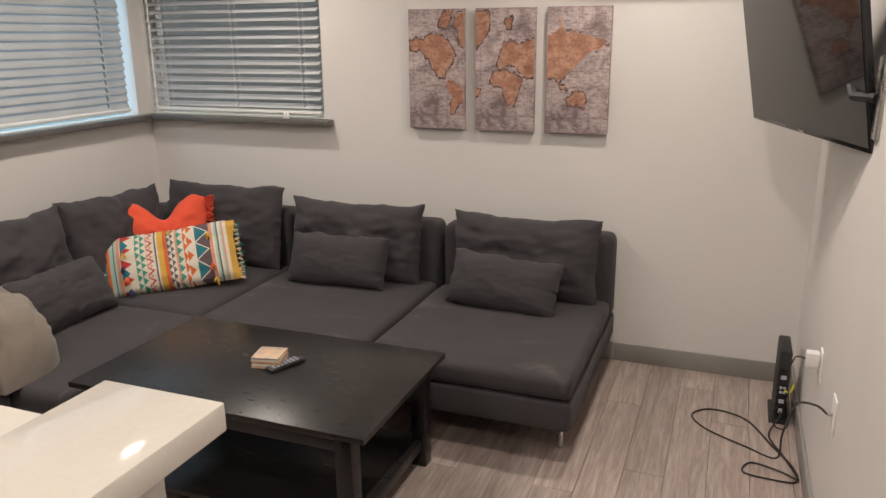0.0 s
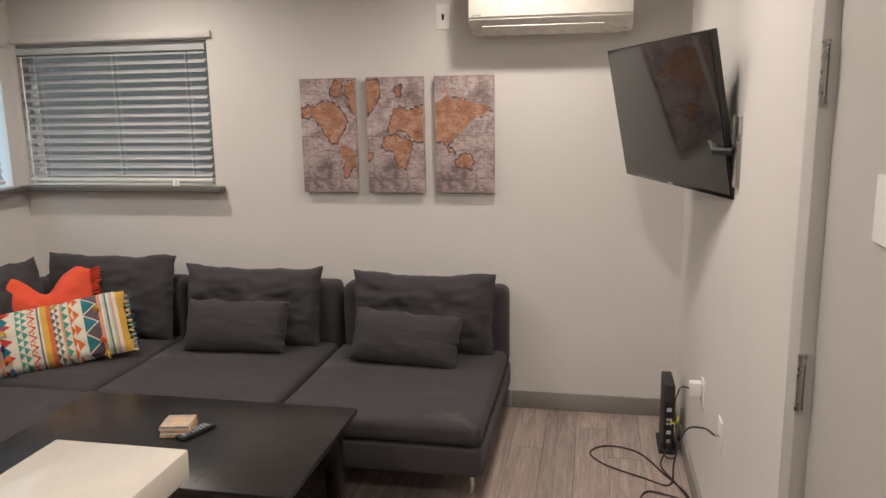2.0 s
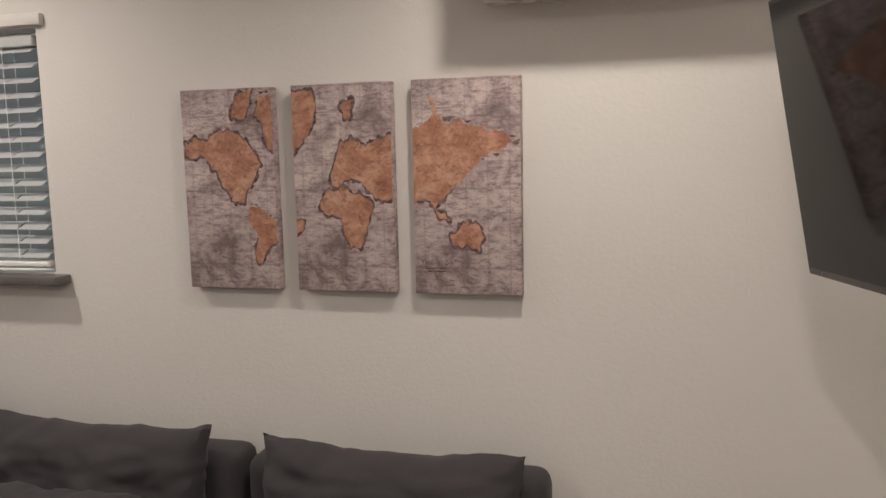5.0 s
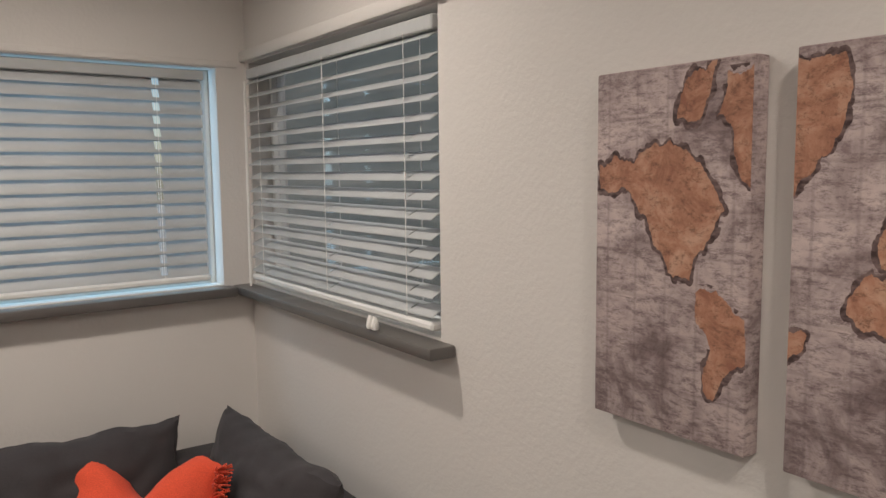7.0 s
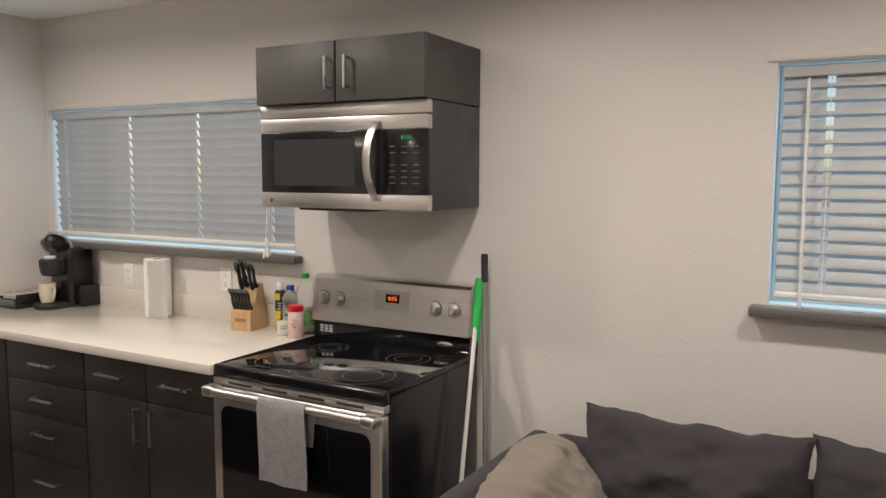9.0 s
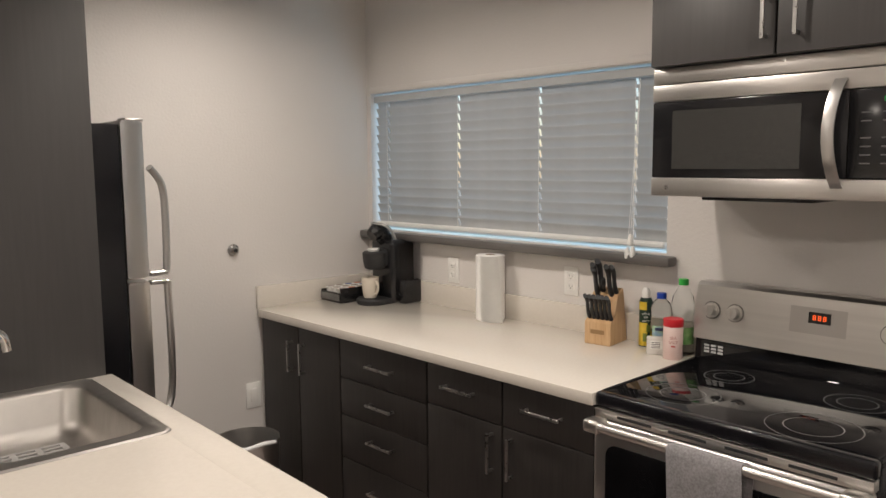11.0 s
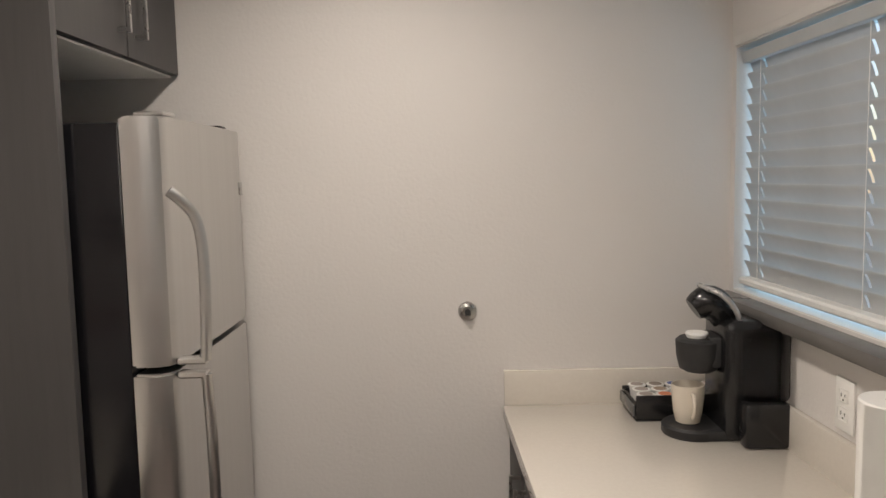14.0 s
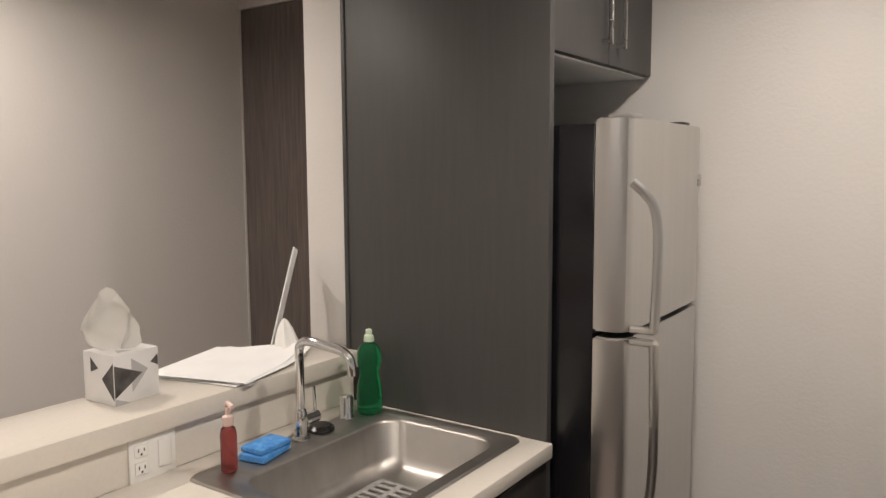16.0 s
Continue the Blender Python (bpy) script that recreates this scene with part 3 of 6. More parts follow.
for sy in (-1, 1):
    part("apron", boxes(((-lx + 0.031, sy * (ly - 0.03) - 0.011, 0.375), (lx - 0.031, sy * (ly - 0.03) + 0.011, 0.437), 0.002)), "table", ct)
for sx in (-1, 1):
    part("apron", boxes(((sx * lx - 0.011, -ly + 0.062, 0.375), (sx * lx + 0.011, ly - 0.062, 0.437), 0.002)), "table", ct)
part("lower_shelf", boxes(((-lx + 0.032, -ly + 0.005, 0.085), (lx - 0.032, ly - 0.005, 0.105), 0.003)), "table", ct)
for sx in (-1, 1):
    part("stretcher", boxes(((sx * lx - 0.014, -ly + 0.062, 0.075), (sx * lx + 0.014, ly - 0.062, 0.115), 0.002)), "table", ct)

# ---- peninsula ----
BAR = (-1.166, -0.924, 0.685, 2.067, 1.070)
struct("half_wall", boxes(((-1.130, 0.677, 0), (-0.985, 1.985, 1.018), 0.003)), "wall", "low off-white wall carrying the raised bar", "wall")
solid("bar_top", boxes(((BAR[0], BAR[2], 1.020), (BAR[1], BAR[3], BAR[4]), 0.004)), "quartz", "cream quartz raised bar top along the half wall", "bar top")
SINK = (-1.735, -1.225, 0.735, 1.375)
SC = (-1.806, -1.146, 0.722, 2.145)
ctr = bmesh.new()
z0, z1 = 0.880, 0.918
box(ctr, (SC[0], SC[2], z0), (SINK[0] + 0.02, SC[3], z1), 0.003)
box(ctr, (SINK[1] - 0.02, SC[2], z0), (SC[1], SC[3], z1), 0.003)
box(ctr, (SINK[0] + 0.02, SC[2], z0), (SINK[1] - 0.02, SINK[2] + 0.02, z1), 0.0)
box(ctr, (SINK[0] + 0.02, SINK[3] - 0.02, z0), (SINK[1] - 0.02, SC[3], z1), 0.0)
solid("sink_counter", ctr, "quartz", "cream quartz counter holding the sink", "counter")
solid("counter_upstand", boxes(((-1.1455, 0.722, 0.918), (-1.1315, 1.98, 1.0185))), "quartz", "cream quartz upstand behind the sink", "upstand")


def cabinet(name, lo, hi, fronts, label, handle_axis, mat="cab", group="kitchen base cabinets", face="+x", toe=True, handle_mat="nickel"):
    """A cabinet box; fronts: (kind, a0, a1, z0, z1, handle) on its face, a along y."""
    c = thing(name, ((lo[0] + hi[0]) / 2, (lo[1] + hi[1]) / 2, lo[2]), label, "cabinet", group)
    cx, cy, cz = c.location
    sgn = 1 if face == "+x" else -1
    fx = hi[0] if sgn > 0 else lo[0]
    zb = lo[2] + (0.10 if toe else 0)
    specs = [((lo[0] - cx, lo[1] - cy + 0.001, zb - cz), (hi[0] - cx, hi[1] - cy - 0.001, hi[2] - cz), 0.001)]
    if toe:
        specs.append(((lo[0] - cx + (0 if sgn > 0 else 0.07), lo[1] - cy + 0.001, 0), (hi[0] - cx - (0.07 if sgn > 0 else 0), hi[1] - cy - 0.001, 0.0995)))
    part("body", boxes(*specs), mat, c)
    for kind, a0, a1, za, zb2, hd in fronts:
        xa, xb = (fx + 0.001, fx + 0.019) if sgn > 0 else (fx - 0.019, fx - 0.001)
        f = part(kind, boxes(((xa - cx, a0 - cy + 0.002, za - cz), (xb - cx, a1 - cy - 0.002, zb2 - cz), 0.0015)), mat, c)
        if hd:
            hk, ha, hz, hl = hd
            xo = (xb if sgn > 0 else xa) - cx
            xh = xo + sgn * 0.028
            h = bmesh.new()
            if hk == "h":
                box(h, (xh - 0.004, ha - cy - hl / 2, hz - cz - 0.005), (xh + 0.004, ha - cy + hl / 2, hz - cz + 0.005), 0.001, 1)
                for q in (-1, 1):
                    box(h, (min(xo, xh), ha - cy + q * (hl / 2 - 0.008) - 0.004, hz - cz - 0.004), (max(xo, xh), ha - cy + q * (hl / 2 - 0.008) + 0.004, hz - cz + 0.004))
            else:
                box(h, (xh - 0.004, ha - cy - 0.005, hz - cz - hl / 2), (xh + 0.004, ha - cy + 0.005, hz - cz + hl / 2), 0.001, 1)
                for q in (-1, 1):
                    box(h, (min(xo, xh), ha - cy - 0.004, hz - cz + q * (hl / 2 - 0.008) - 0.004), (max(xo, xh), ha - cy + 0.004, hz - cz + q * (hl / 2 - 0.008) + 0.004))
            hp = part("handle", h, handle_mat, f, "satin nickel bar handle")
    return c


FX = -2.757
DZ = 0.868
turned(cabinet("base_cabinet", (XW, 0.003, 0), (FX, 0.612, 0.872), [("door", 0.006, 0.306, 0.11, DZ, ("v", 0.262, 0.735, 0.14)), ("door", 0.310, 0.610, 0.11, DZ, ("v", 0.354, 0.735, 0.14))], "espresso base cabinet with two doors beside the wall", "v"), OFF)
turned(cabinet("base_cabinet", (XW, 0.614, 0), (FX, 1.14, 0.872), [("drawer", 0.616, 1.138, 0.71, DZ, ("h", 0.885, 0.79, 0.15)), ("drawer", 0.616, 1.138, 0.555, 0.706, ("h", 0.885, 0.635, 0.15)), ("drawer", 0.616, 1.138, 0.37, 0.551, ("h", 0.885, 0.482, 0.15)), ("drawer", 0.616, 1.138, 0.11, 0.366, ("h", 0.885, 0.272, 0.15))], "espresso base cabinet with four drawers", "h"), OFF)
turned(cabinet("base_cabinet", (XW, 1.142, 0), (FX, 1.868, 0.872), [("drawer", 1.144, 1.503, 0.72, DZ, ("h", 1.312, 0.80, 0.15)), ("drawer", 1.507, 1.866, 0.72, DZ, ("h", 1.68, 0.80, 0.15)), ("door", 1.144, 1.503, 0.11, 0.716, ("v", 1.462, 0.62, 0.14)), ("door", 1.507, 1.866, 0.11, 0.716, ("v", 1.548, 0.62, 0.14))], "espresso base cabinet with two drawers above two doors", "v"), OFF)
scab = cabinet("sink_cabinet", (-1.775, 0.724, 0), (-1.134, 2.115, 0.74), [("door", 0.73, 1.20, 0.11, 0.866, ("v", 1.155, 0.74, 0.14)), ("door", 1.204, 1.67, 0.11, 0.866, ("v", 1.25, 0.74, 0.14)), ("door", 1.674, 2.112, 0.11, 0.866, ("v", 1.72, 0.74, 0.14))], "espresso sink base cabinet of the peninsula", "v", face="-x")
cxs, cys = (-1.775 - 1.134) / 2, (0.724 + 2.115) / 2
part("top_rail", boxes(((-1.775 - cxs, 0.725 - cys, 0.7405), (-1.757 - cxs, 2.114 - cys, 0.8785), 0.001)), "cab", scab)
part("end_panel", boxes(((-1.756 - cxs, 2.096 - cys, 0.7405), (-1.136 - cxs, 2.114 - cys, 0.8785), 0.001)), "cab", scab)
KC = 0.912
solid("kitchen_counter", boxes(((XW, 0.002, 0.874), (-2.720, 1.868, KC), 0.003)), "quartz", "long cream quartz kitchen counter", "counter", at=OFF)
solid("backsplash", boxes(((XW + 0.001, 0.0205, KC - 0.002), (XW + 0.019, 1.868, 1.015), 0.001)), "quartz", "low cream quartz backsplash under the window", "backsplash", at=OFF)
solid("side_splash", boxes(((XW + 0.040, 0.001, KC - 0.002), (-2.702, 0.0195, 1.015), 0.001)), "quartz", "low cream quartz splash on the end wall", "backsplash")

# ---- refrigerator niche ----
solid("tall_end_panel", boxes(((-1.787, 0.6955, 0), (-1.135, 0.7195, ZC), 0.001)), "cab_up", "tall charcoal laminate panel beside the refrigerator", "panel")
solid("panel_filler", boxes(((-1.134, 0.6765, 1.071), (-1.120, 0.7235, ZC), 0.002)), "cab_up", "narrow charcoal filler strip along the tall panel", "trim")
wcab = cabinet("wall_cabinet", (-1.765, 0.004, 1.892), (-1.18, 0.6945, ZC - 0.003), [("door", 0.006, 0.348, 1.892, 2.405, ("v", 0.30, 2.05, 0.22)), ("door", 0.352, 0.693, 1.892, 2.405, ("v", 0.40, 2.05, 0.22))], "charcoal laminate wall cabinet above the refrigerator", "v", "cab_up", "kitchen wall cabinets", "-x", False)
part("bottom_panel", boxes(((-0.29, -0.344, -0.006), (0.29, 0.344, -0.0005), 0.001)), "white_pl", wcab, "pale laminate underside")

fr = thing("refrigerator", (-1.56, 0.39, 0), "stainless top-freezer refrigerator with a black body", "refrigerator")


def fr_door(bm, z0, z1):
    n = 40
    y0, y1 = 0.062 - 0.39, 0.675 - 0.39
    prof = []
    for i in range(n + 1):
        u = i / n
        y = y0 + u * (y1 - y0)
        edge = min(u, 1 - u) * (y1 - y0)
        bulge = 0.003 * (1 - (2 * u - 1) ** 2)
        x = -1.930 + 1.55 - bulge - 0.028 * (1 - (1 - min(1, edge / 0.035)) ** 2) ** 0.5
        prof.append((x, y))
    xb = -1.878 + 1.55
    lo = [bm.verts.new((x, y, z0)) for x, y in prof] + [bm.verts.new((xb, y1, z0)), bm.verts.new((xb, y0, z0))]
    hi = [bm.verts.new((v.co.x, v.co.y, z1)) for v in lo]
    k = len(lo)
    for i in range(k):
        bm.faces.new((lo[i], lo[(i + 1) % k], hi[(i + 1) % k], hi[i]))
    bm.faces.new(lo[::-1])
    bm.faces.new(hi)
    bmesh.ops.bevel(bm, geom=[e for e in bm.edges if abs(e.verts[0].co.z - e.verts[1].co.z) < 1e-6], offset=0.005, segments=2, affect="EDGES")
    return bm


part("body", boxes(((-1.876 + 1.55, 0.097 - 0.39, 0.03), (-1.16 + 1.55, 0.673 - 0.39, 1.712), 0.006)), "black_enamel", fr, "textured black cabinet sides")
dl = part("freezer_door", fr_door(bmesh.new(), 1.207, 1.724), "steel", fr)
dr = part("fridge_door", fr_door(bmesh.new(), 0.06, 1.193), "steel", fr)
part("hinge_cover", boxes(((-1.93 + 1.55, 0.10 - 0.39, 1.7245), (-1.84 + 1.55, 0.16 - 0.39, 1.738), 0.004)), "black_pl", fr)
part("top_cap", boxes(((-1.962 + 1.55, 0.585 - 0.39, 1.7245), (-1.90 + 1.55, 0.655 - 0.39, 1.734), 0.004)), "steel", fr)
part("badge", boxes(((-1.963 + 1.55, 0.088 - 0.39, 1.55), (-1.956 + 1.55, 0.112 - 0.39, 1.585), 0.001)), "nickel", fr)
hy = 0.665 - 0.39


def fr_handle(za, zb, flip):
    zs = [za, za + (zb - za) * 0.06, za + (zb - za) * 0.16, za + (zb - za) * 0.35, za + (zb - za) * 0.7, zb]
    off = [0.0, 0.022, 0.046, 0.056, 0.056, 0.052]
    pts = [(-1.968 + 1.55 - o, hy - 0.45 * o, z) for z, o in zip(zs, off)]
    b = tube(bmesh.new(), smooth_path(pts, 6), 0.0125, 12)
    box(b, (-2.024 + 1.55, hy - 0.04, zb - 0.008), (-1.960 + 1.55, hy - 0.012, zb + 0.008), 0.004, 1)
    return b


part("handle", fr_handle(1.572, 1.215, 1), "steel", dl, "curved brushed steel handle")
part("handle", fr_handle(0.70, 1.185, -1), "steel", dr, "curved brushed steel handle")

# ---- range ----
RY0, RY1 = 1.884, 2.634
rg = thing("electric_range", (-3.08, (RY0 + RY1) / 2, 0), "black and stainless electric range with a glass cooktop", "range", rz=1.0)
ox, oy = -3.08, (RY0 + RY1) / 2
q = (RY1 - RY0) / 2
part("body", boxes(((-3.42 - ox, -q, 0.02), (-2.8125 - ox, q, 0.893), 0.004)), "black_enamel", rg, "black enamel sides")
part("cooktop", boxes(((-3.35 - ox, -q + 0.012, 0.894), (-2.812 - ox, q - 0.012, 0.912), 0.003)), "black_glass", rg, "glossy black glass cooktop")
part("cooktop_frame", boxes(((-2.8115 - ox, -q + 0.001, 0.872), (-2.778 - ox, q - 0.001, 0.916), 0.009, 3), ((-3.35 - ox, -q + 0.001, 0.894), (-2.812 - ox, -q + 0.0115, 0.915), 0.003), ((-3.35 - ox, q - 0.0115, 0.894), (-2.812 - ox, q - 0.001, 0.915), 0.003)), "black_enamel", rg, "glossy black raised cooktop rim")
ringm = principled("burner ring print", (0.10, 0.10, 0.10), 0.3)
for bx_, by_, br in ((-2.95, -0.19, 0.105), (-2.93, 0.18, 0.115), (-3.21, -0.18, 0.075), (-3.21, 0.19, 0.085)):
    for rr in (br, br * 0.62):
        bm = bmesh.new()
        n = 48
        a = [bm.verts.new((bx_ - ox + rr * math.cos(2 * math.pi * i / n), by_ + rr * math.sin(2 * math.pi * i / n), 0.9124)) for i in range(n)]
        b = [bm.verts.new((bx_ - ox + (rr - 0.003) * math.cos(2 * math.pi * i / n), by_ + (rr - 0.003) * math.sin(2 * math.pi * i / n), 0.9124)) for i in range(n)]
        for i in range(n):
            bm.faces.new((a[i], a[(i + 1) % n], b[(i + 1) % n], b[i]))
        part("burner_ring", bm, ringm, rg)
# back guard: slanted steel control panel over a black riser
bg = bmesh.new()
pr = [(-3.425, 0.895), (-3.352, 0.895), (-3.358, 0.985), (-3.425, 0.985)]
vs = [[bg.verts.new((x - ox, s * (q - 0.002), z)) for x, z in pr] for s in (-1, 1)]
for i in range(4):
    bg.faces.new((vs[0][i], vs[0][(i + 1) % 4], vs[1][(i + 1) % 4], vs[1][i]))
bg.faces.new(vs[0][::-1]), bg.faces.new(vs[1])
part("riser", bg, "black_glass", rg, "glossy black riser")
cp = bmesh.new()
pr = [(-3.425, 0.986), (-3.340, 0.986), (-3.362, 1.165), (-3.375, 1.176), (-3.425, 1.176)]
vs = [[cp.verts.new((x - ox, s * (q - 0.001), z)) for x, z in pr] for s in (-1, 1)]
for i in range(5):
    cp.faces.new((vs[0][i], vs[0][(i + 1) % 5], vs[1][(i + 1) % 5], vs[1][i]))
cp.faces.new(vs[0][::-1]), cp.faces.new(vs[1])
panel = part("control_panel", cp, "steel_h", rg, "brushed stainless control panel")
pn = Vector((0.179, 0, 0.022)).normalized()


def on_panel(y, z, out=0.0):
    return Vector((-3.340 - ox - 0.022 * (z - 0.986) / 0.179, y, z)) + pn * out


for ky in (-0.315, -0.235, 0.225, 0.305):
    k = bmesh.new()
    ring_ = cyl(bmesh.new(), on_panel(ky, 1.085, 0.0005), on_panel(ky, 1.085, 0.004), 0.030, n=28)
    part("knob_ring", ring_, principled("dark dial print", (0.22, 0.21, 0.20), 0.35, 0.5), panel, "dark dial ring")
    cyl(k, on_panel(ky, 1.085, 0.0045), on_panel(ky, 1.085, 0.010), 0.026, n=28)
    cyl(k, on_panel(ky, 1.085, 0.010), on_panel(ky, 1.085, 0.034), 0.0215, 0.019, n=28)
    a = on_panel(ky, 1.085, 0.034)
    box(k, (a.x - 0.004, ky - 0.003, 1.070), (a.x + 0.004, ky + 0.003, 1.106), 0.0015, 1)
    part("knob", k, "steel_h", panel, "stainless control knob")
dsp = bmesh.new()
for (ya, yb, za, zb, o) in ((-0.06, 0.105, 1.055, 1.135, 0.0012),):
    c = [on_panel(ya, za, o), on_panel(yb, za, o), on_panel(yb, zb, o), on_panel(ya, zb, o)]
    dsp.faces.new([dsp.verts.new(v) for v in c])
part("key_panel", dsp, principled("grey print", (0.50, 0.48, 0.46), 0.36, 0.9), panel)
dsp = bmesh.new()
c = [on_panel(-0.005, 1.088, 0.002), on_panel(0.06, 1.088, 0.002), on_panel(0.06, 1.122, 0.002), on_panel(-0.005, 1.122, 0.002)]
dsp.faces.new([dsp.verts.new(v) for v in c])
part("display", dsp, "black_glass", panel)
glow = principled("red led digits", (0.5, 0.05, 0.01), 0.5, 0.0, Emission_Strength=1.6)
glow.node_tree.nodes["Principled BSDF"].inputs["Emission Color"].default_value = (1.0, 0.12, 0.02, 1)
dg = bmesh.new()
for i in range(3):
    y0_ = 0.008 + i * 0.015
    for za, zb, ya, yb in ((1.098, 1.1, 0, 0.009), (1.104, 1.106, 0, 0.009), (1.110, 1.112, 0, 0.009), (1.098, 1.112, 0, 0.002), (1.098, 1.112, 0.007, 0.009)):
        c = [on_panel(y0_ + ya, za, 0.003), on_panel(y0_ + yb, za, 0.003), on_panel(y0_ + yb, zb, 0.003), on_panel(y0_ + ya, zb, 0.003)]
        dg.faces.new([dg.verts.new(v) for v in c])
part("digits", dg, glow, panel)
od = part("oven_door", boxes(((-2.811 - ox, -q + 0.004, 0.20), (-2.768 - ox, q - 0.004, 0.840), 0.012, 3)), "steel", rg, "stainless oven door")
dg_ = bmesh.new()
ring_ = []
for cy_, cz_, a0_ in ((q - 0.085, 0.74, 0), (-q + 0.085, 0.74, 90), (-q + 0.085, 0.285, 180), (q - 0.085, 0.285, 270)):
    ring_ += [(cy_ + 0.035 * math.cos(radians(a0_ + 15 * k_)), cz_ + 0.035 * math.sin(radians(a0_ + 15 * k_))) for k_ in range(7)]
fr_, bk_ = ([dg_.verts.new((x_ - ox, y_, z_ - (0.02 * (1 - (y_ / q) ** 2) if z_ < 0.4 else 0))) for y_, z_ in ring_] for x_ in (-2.7650, -2.7676))
for k_ in range(len(ring_)):
    dg_.faces.new((fr_[k_], bk_[k_], bk_[(k_ + 1) % len(ring_)], fr_[(k_ + 1) % len(ring_)]))
dg_.faces.new(fr_), dg_.faces.new(bk_[::-1])
part("door_glass", dg_, "black_glass", od, "black oven window with rounded corners")
vs_ = part("vent_strip", boxes(((-2.811 - ox, -q + 0.004, 0.843), (-2.776 - ox, q - 0.004, 0.8705), 0.002)), "steel_h", rg, "stainless vent strip")
for vy in (-0.24, -0.08, 0.08, 0.24):
    part("vent_slot", boxes(((-2.7762 - ox, vy - 0.055, 0.853), (-2.7755 - ox, vy + 0.055, 0.861))), "black_soft", vs_, "dark vent slot")
part("drawer", boxes(((-2.805 - ox, -q + 0.004, 0.055), (-2.772 - ox, q - 0.004, 0.193), 0.005)), "black_enamel", rg)
hb = bmesh.new()
tube(hb, [(-2.730 - ox, -q + 0.03, 0.832), (-2.730 - ox, q - 0.03, 0.832)], 0.0135, 16)
for hy_ in (-q + 0.03, q - 0.03):
    box(hb, (-2.770 - ox, hy_ - 0.028, 0.812), (-2.714 - ox, hy_ + 0.028, 0.850), 0.011, 3)
part("handle", hb, "steel_h", od, "stainless tubular oven handle")
bd_ = lathe(bmesh.new(), [(0.030, 0.0), (0.030, 0.0015), (0.024, 0.003)], (0, 0, 0), 28)
for v in bd_.verts:
    v.co = Vector((-3.3535 - ox + v.co.z, q - 0.11 + v.co.x * 1.25, 0.945 + v.co.y * 0.42))
part("badge", bd_, "chrome", rg, "oval chrome badge")
part("notice", boxes(*[((-3.3535 - ox, -q + 0.035 + 0.024 * a_, 0.938 + 0.011 * b_), (-3.3525 - ox, -q + 0.053 + 0.024 * a_, 0.945 + 0.011 * b_)) for a_ in range(3) for b_ in range(3)]), principled("white notice print", (0.5, 0.5, 0.5), 0.5), rg, "small white printed notice")
# hanging tea towel, folded over the handle
tw = bmesh.new()
nx, nz = 10, 18
ty0, ty1 = 2.165, 2.365
rows_ = []
path = [(-2.752, 0.70), (-2.752, 0.75), (-2.751, 0.80), (-2.7485, 0.830)] + [(-2.730 + 0.0185 * math.cos(radians(a)), 0.832 + 0.0185 * math.sin(radians(a))) for a in (150, 110, 70, 30)] + [(-2.711, 0.82), (-2.708, 0.76), (-2.706, 0.68), (-2.705, 0.62), (-2.704, 0.568)]
for i in range(nx + 1):
    u = i / nx
    row = []
    for j, (x, z) in enumerate(path):
        wob = 0.0045 * math.sin(u * 9 + j * 0.25) * (0.2 + 0.8 * min(1, abs(z - 0.83) / 0.2))
        row.append(tw.verts.new((x + wob + (0.004 if j > 7 else 0), ty0 + u * (ty1 - ty0) + 0.008 * math.sin(j * 0.7), z)))
    rows_.append(row)
for a, b in zip(rows_, rows_[1:]):
    for j in range(len(path) - 1):
        tw.faces.new((a[j], b[j], b[j + 1], a[j + 1]))
bmesh.ops.recalc_face_normals(tw, faces=tw.faces)
bmesh.ops.solidify(tw, geom=tw.faces[:], thickness=0.005)
RC = Vector((-3.08, (RY0 + RY1) / 2, 0))
solid("dish_towel", tw, "towel", "light grey terry dish towel hung over the oven handle", "towel", at=pose(-3.08, (RY0 + RY1) / 2, 0, 0, 0, 1.0) @ Matrix.Translation(-RC))

# ---- microwave and cabinet over the range ----
HUNG = Matrix.Translation((-3.04, 2.262, 0)) @ Matrix.Rotation(radians(1.5), 4, "Z") @ Matrix.Translation((3.04, -2.262, 0))
turned(cabinet("wall_cabinet", (XW - 0.045, 1.897, 1.856), (-3.039, 2.632, 2.068), [("door", 1.897, 2.263, 1.857, 2.068, ("v", 2.240, 1.955, 0.115)), ("door", 2.267, 2.632, 1.857, 2.068, ("v", 2.324, 1.955, 0.115))], "charcoal laminate wall cabinet above the microwave", "v", "cab_up", "kitchen wall cabinets", "+x", False), HUNG)
mw = turned(thing("microwave", (-3.2, 2.262, 1.472), "stainless over-the-range microwave with a black glass door", "microwave"), HUNG)
mx, my, mz = 3.2, -2.262, -1.472
dark = mottled("dark grey enamel", (0.035, 0.035, 0.035), (0.045, 0.045, 0.045), 0.4, 6)
part("body", boxes(((XW - 0.044 + mx, 1.893 + my, 0.004), (-3.075 + mx, 2.631 + my, 0.380), 0.003)), dark, mw, "dark grey metal sides")
part("vent_grille", boxes(((-3.0745 + mx, 1.893 + my, 0.335), (-3.046 + mx, 2.631 + my, 0.381), 0.003)), "steel_h", mw, "brushed stainless vent strip")
part("top_band", boxes(((-3.0745 + mx, 1.893 + my, 0.283), (-3.043 + mx, 2.631 + my, 0.332), 0.003)), "steel_h", mw, "brushed stainless band")
part("bottom_band", boxes(((-3.0745 + mx, 1.893 + my, 0.004), (-3.043 + mx, 2.631 + my, 0.058), 0.003)), "steel_h", mw, "brushed stainless band with a round badge")
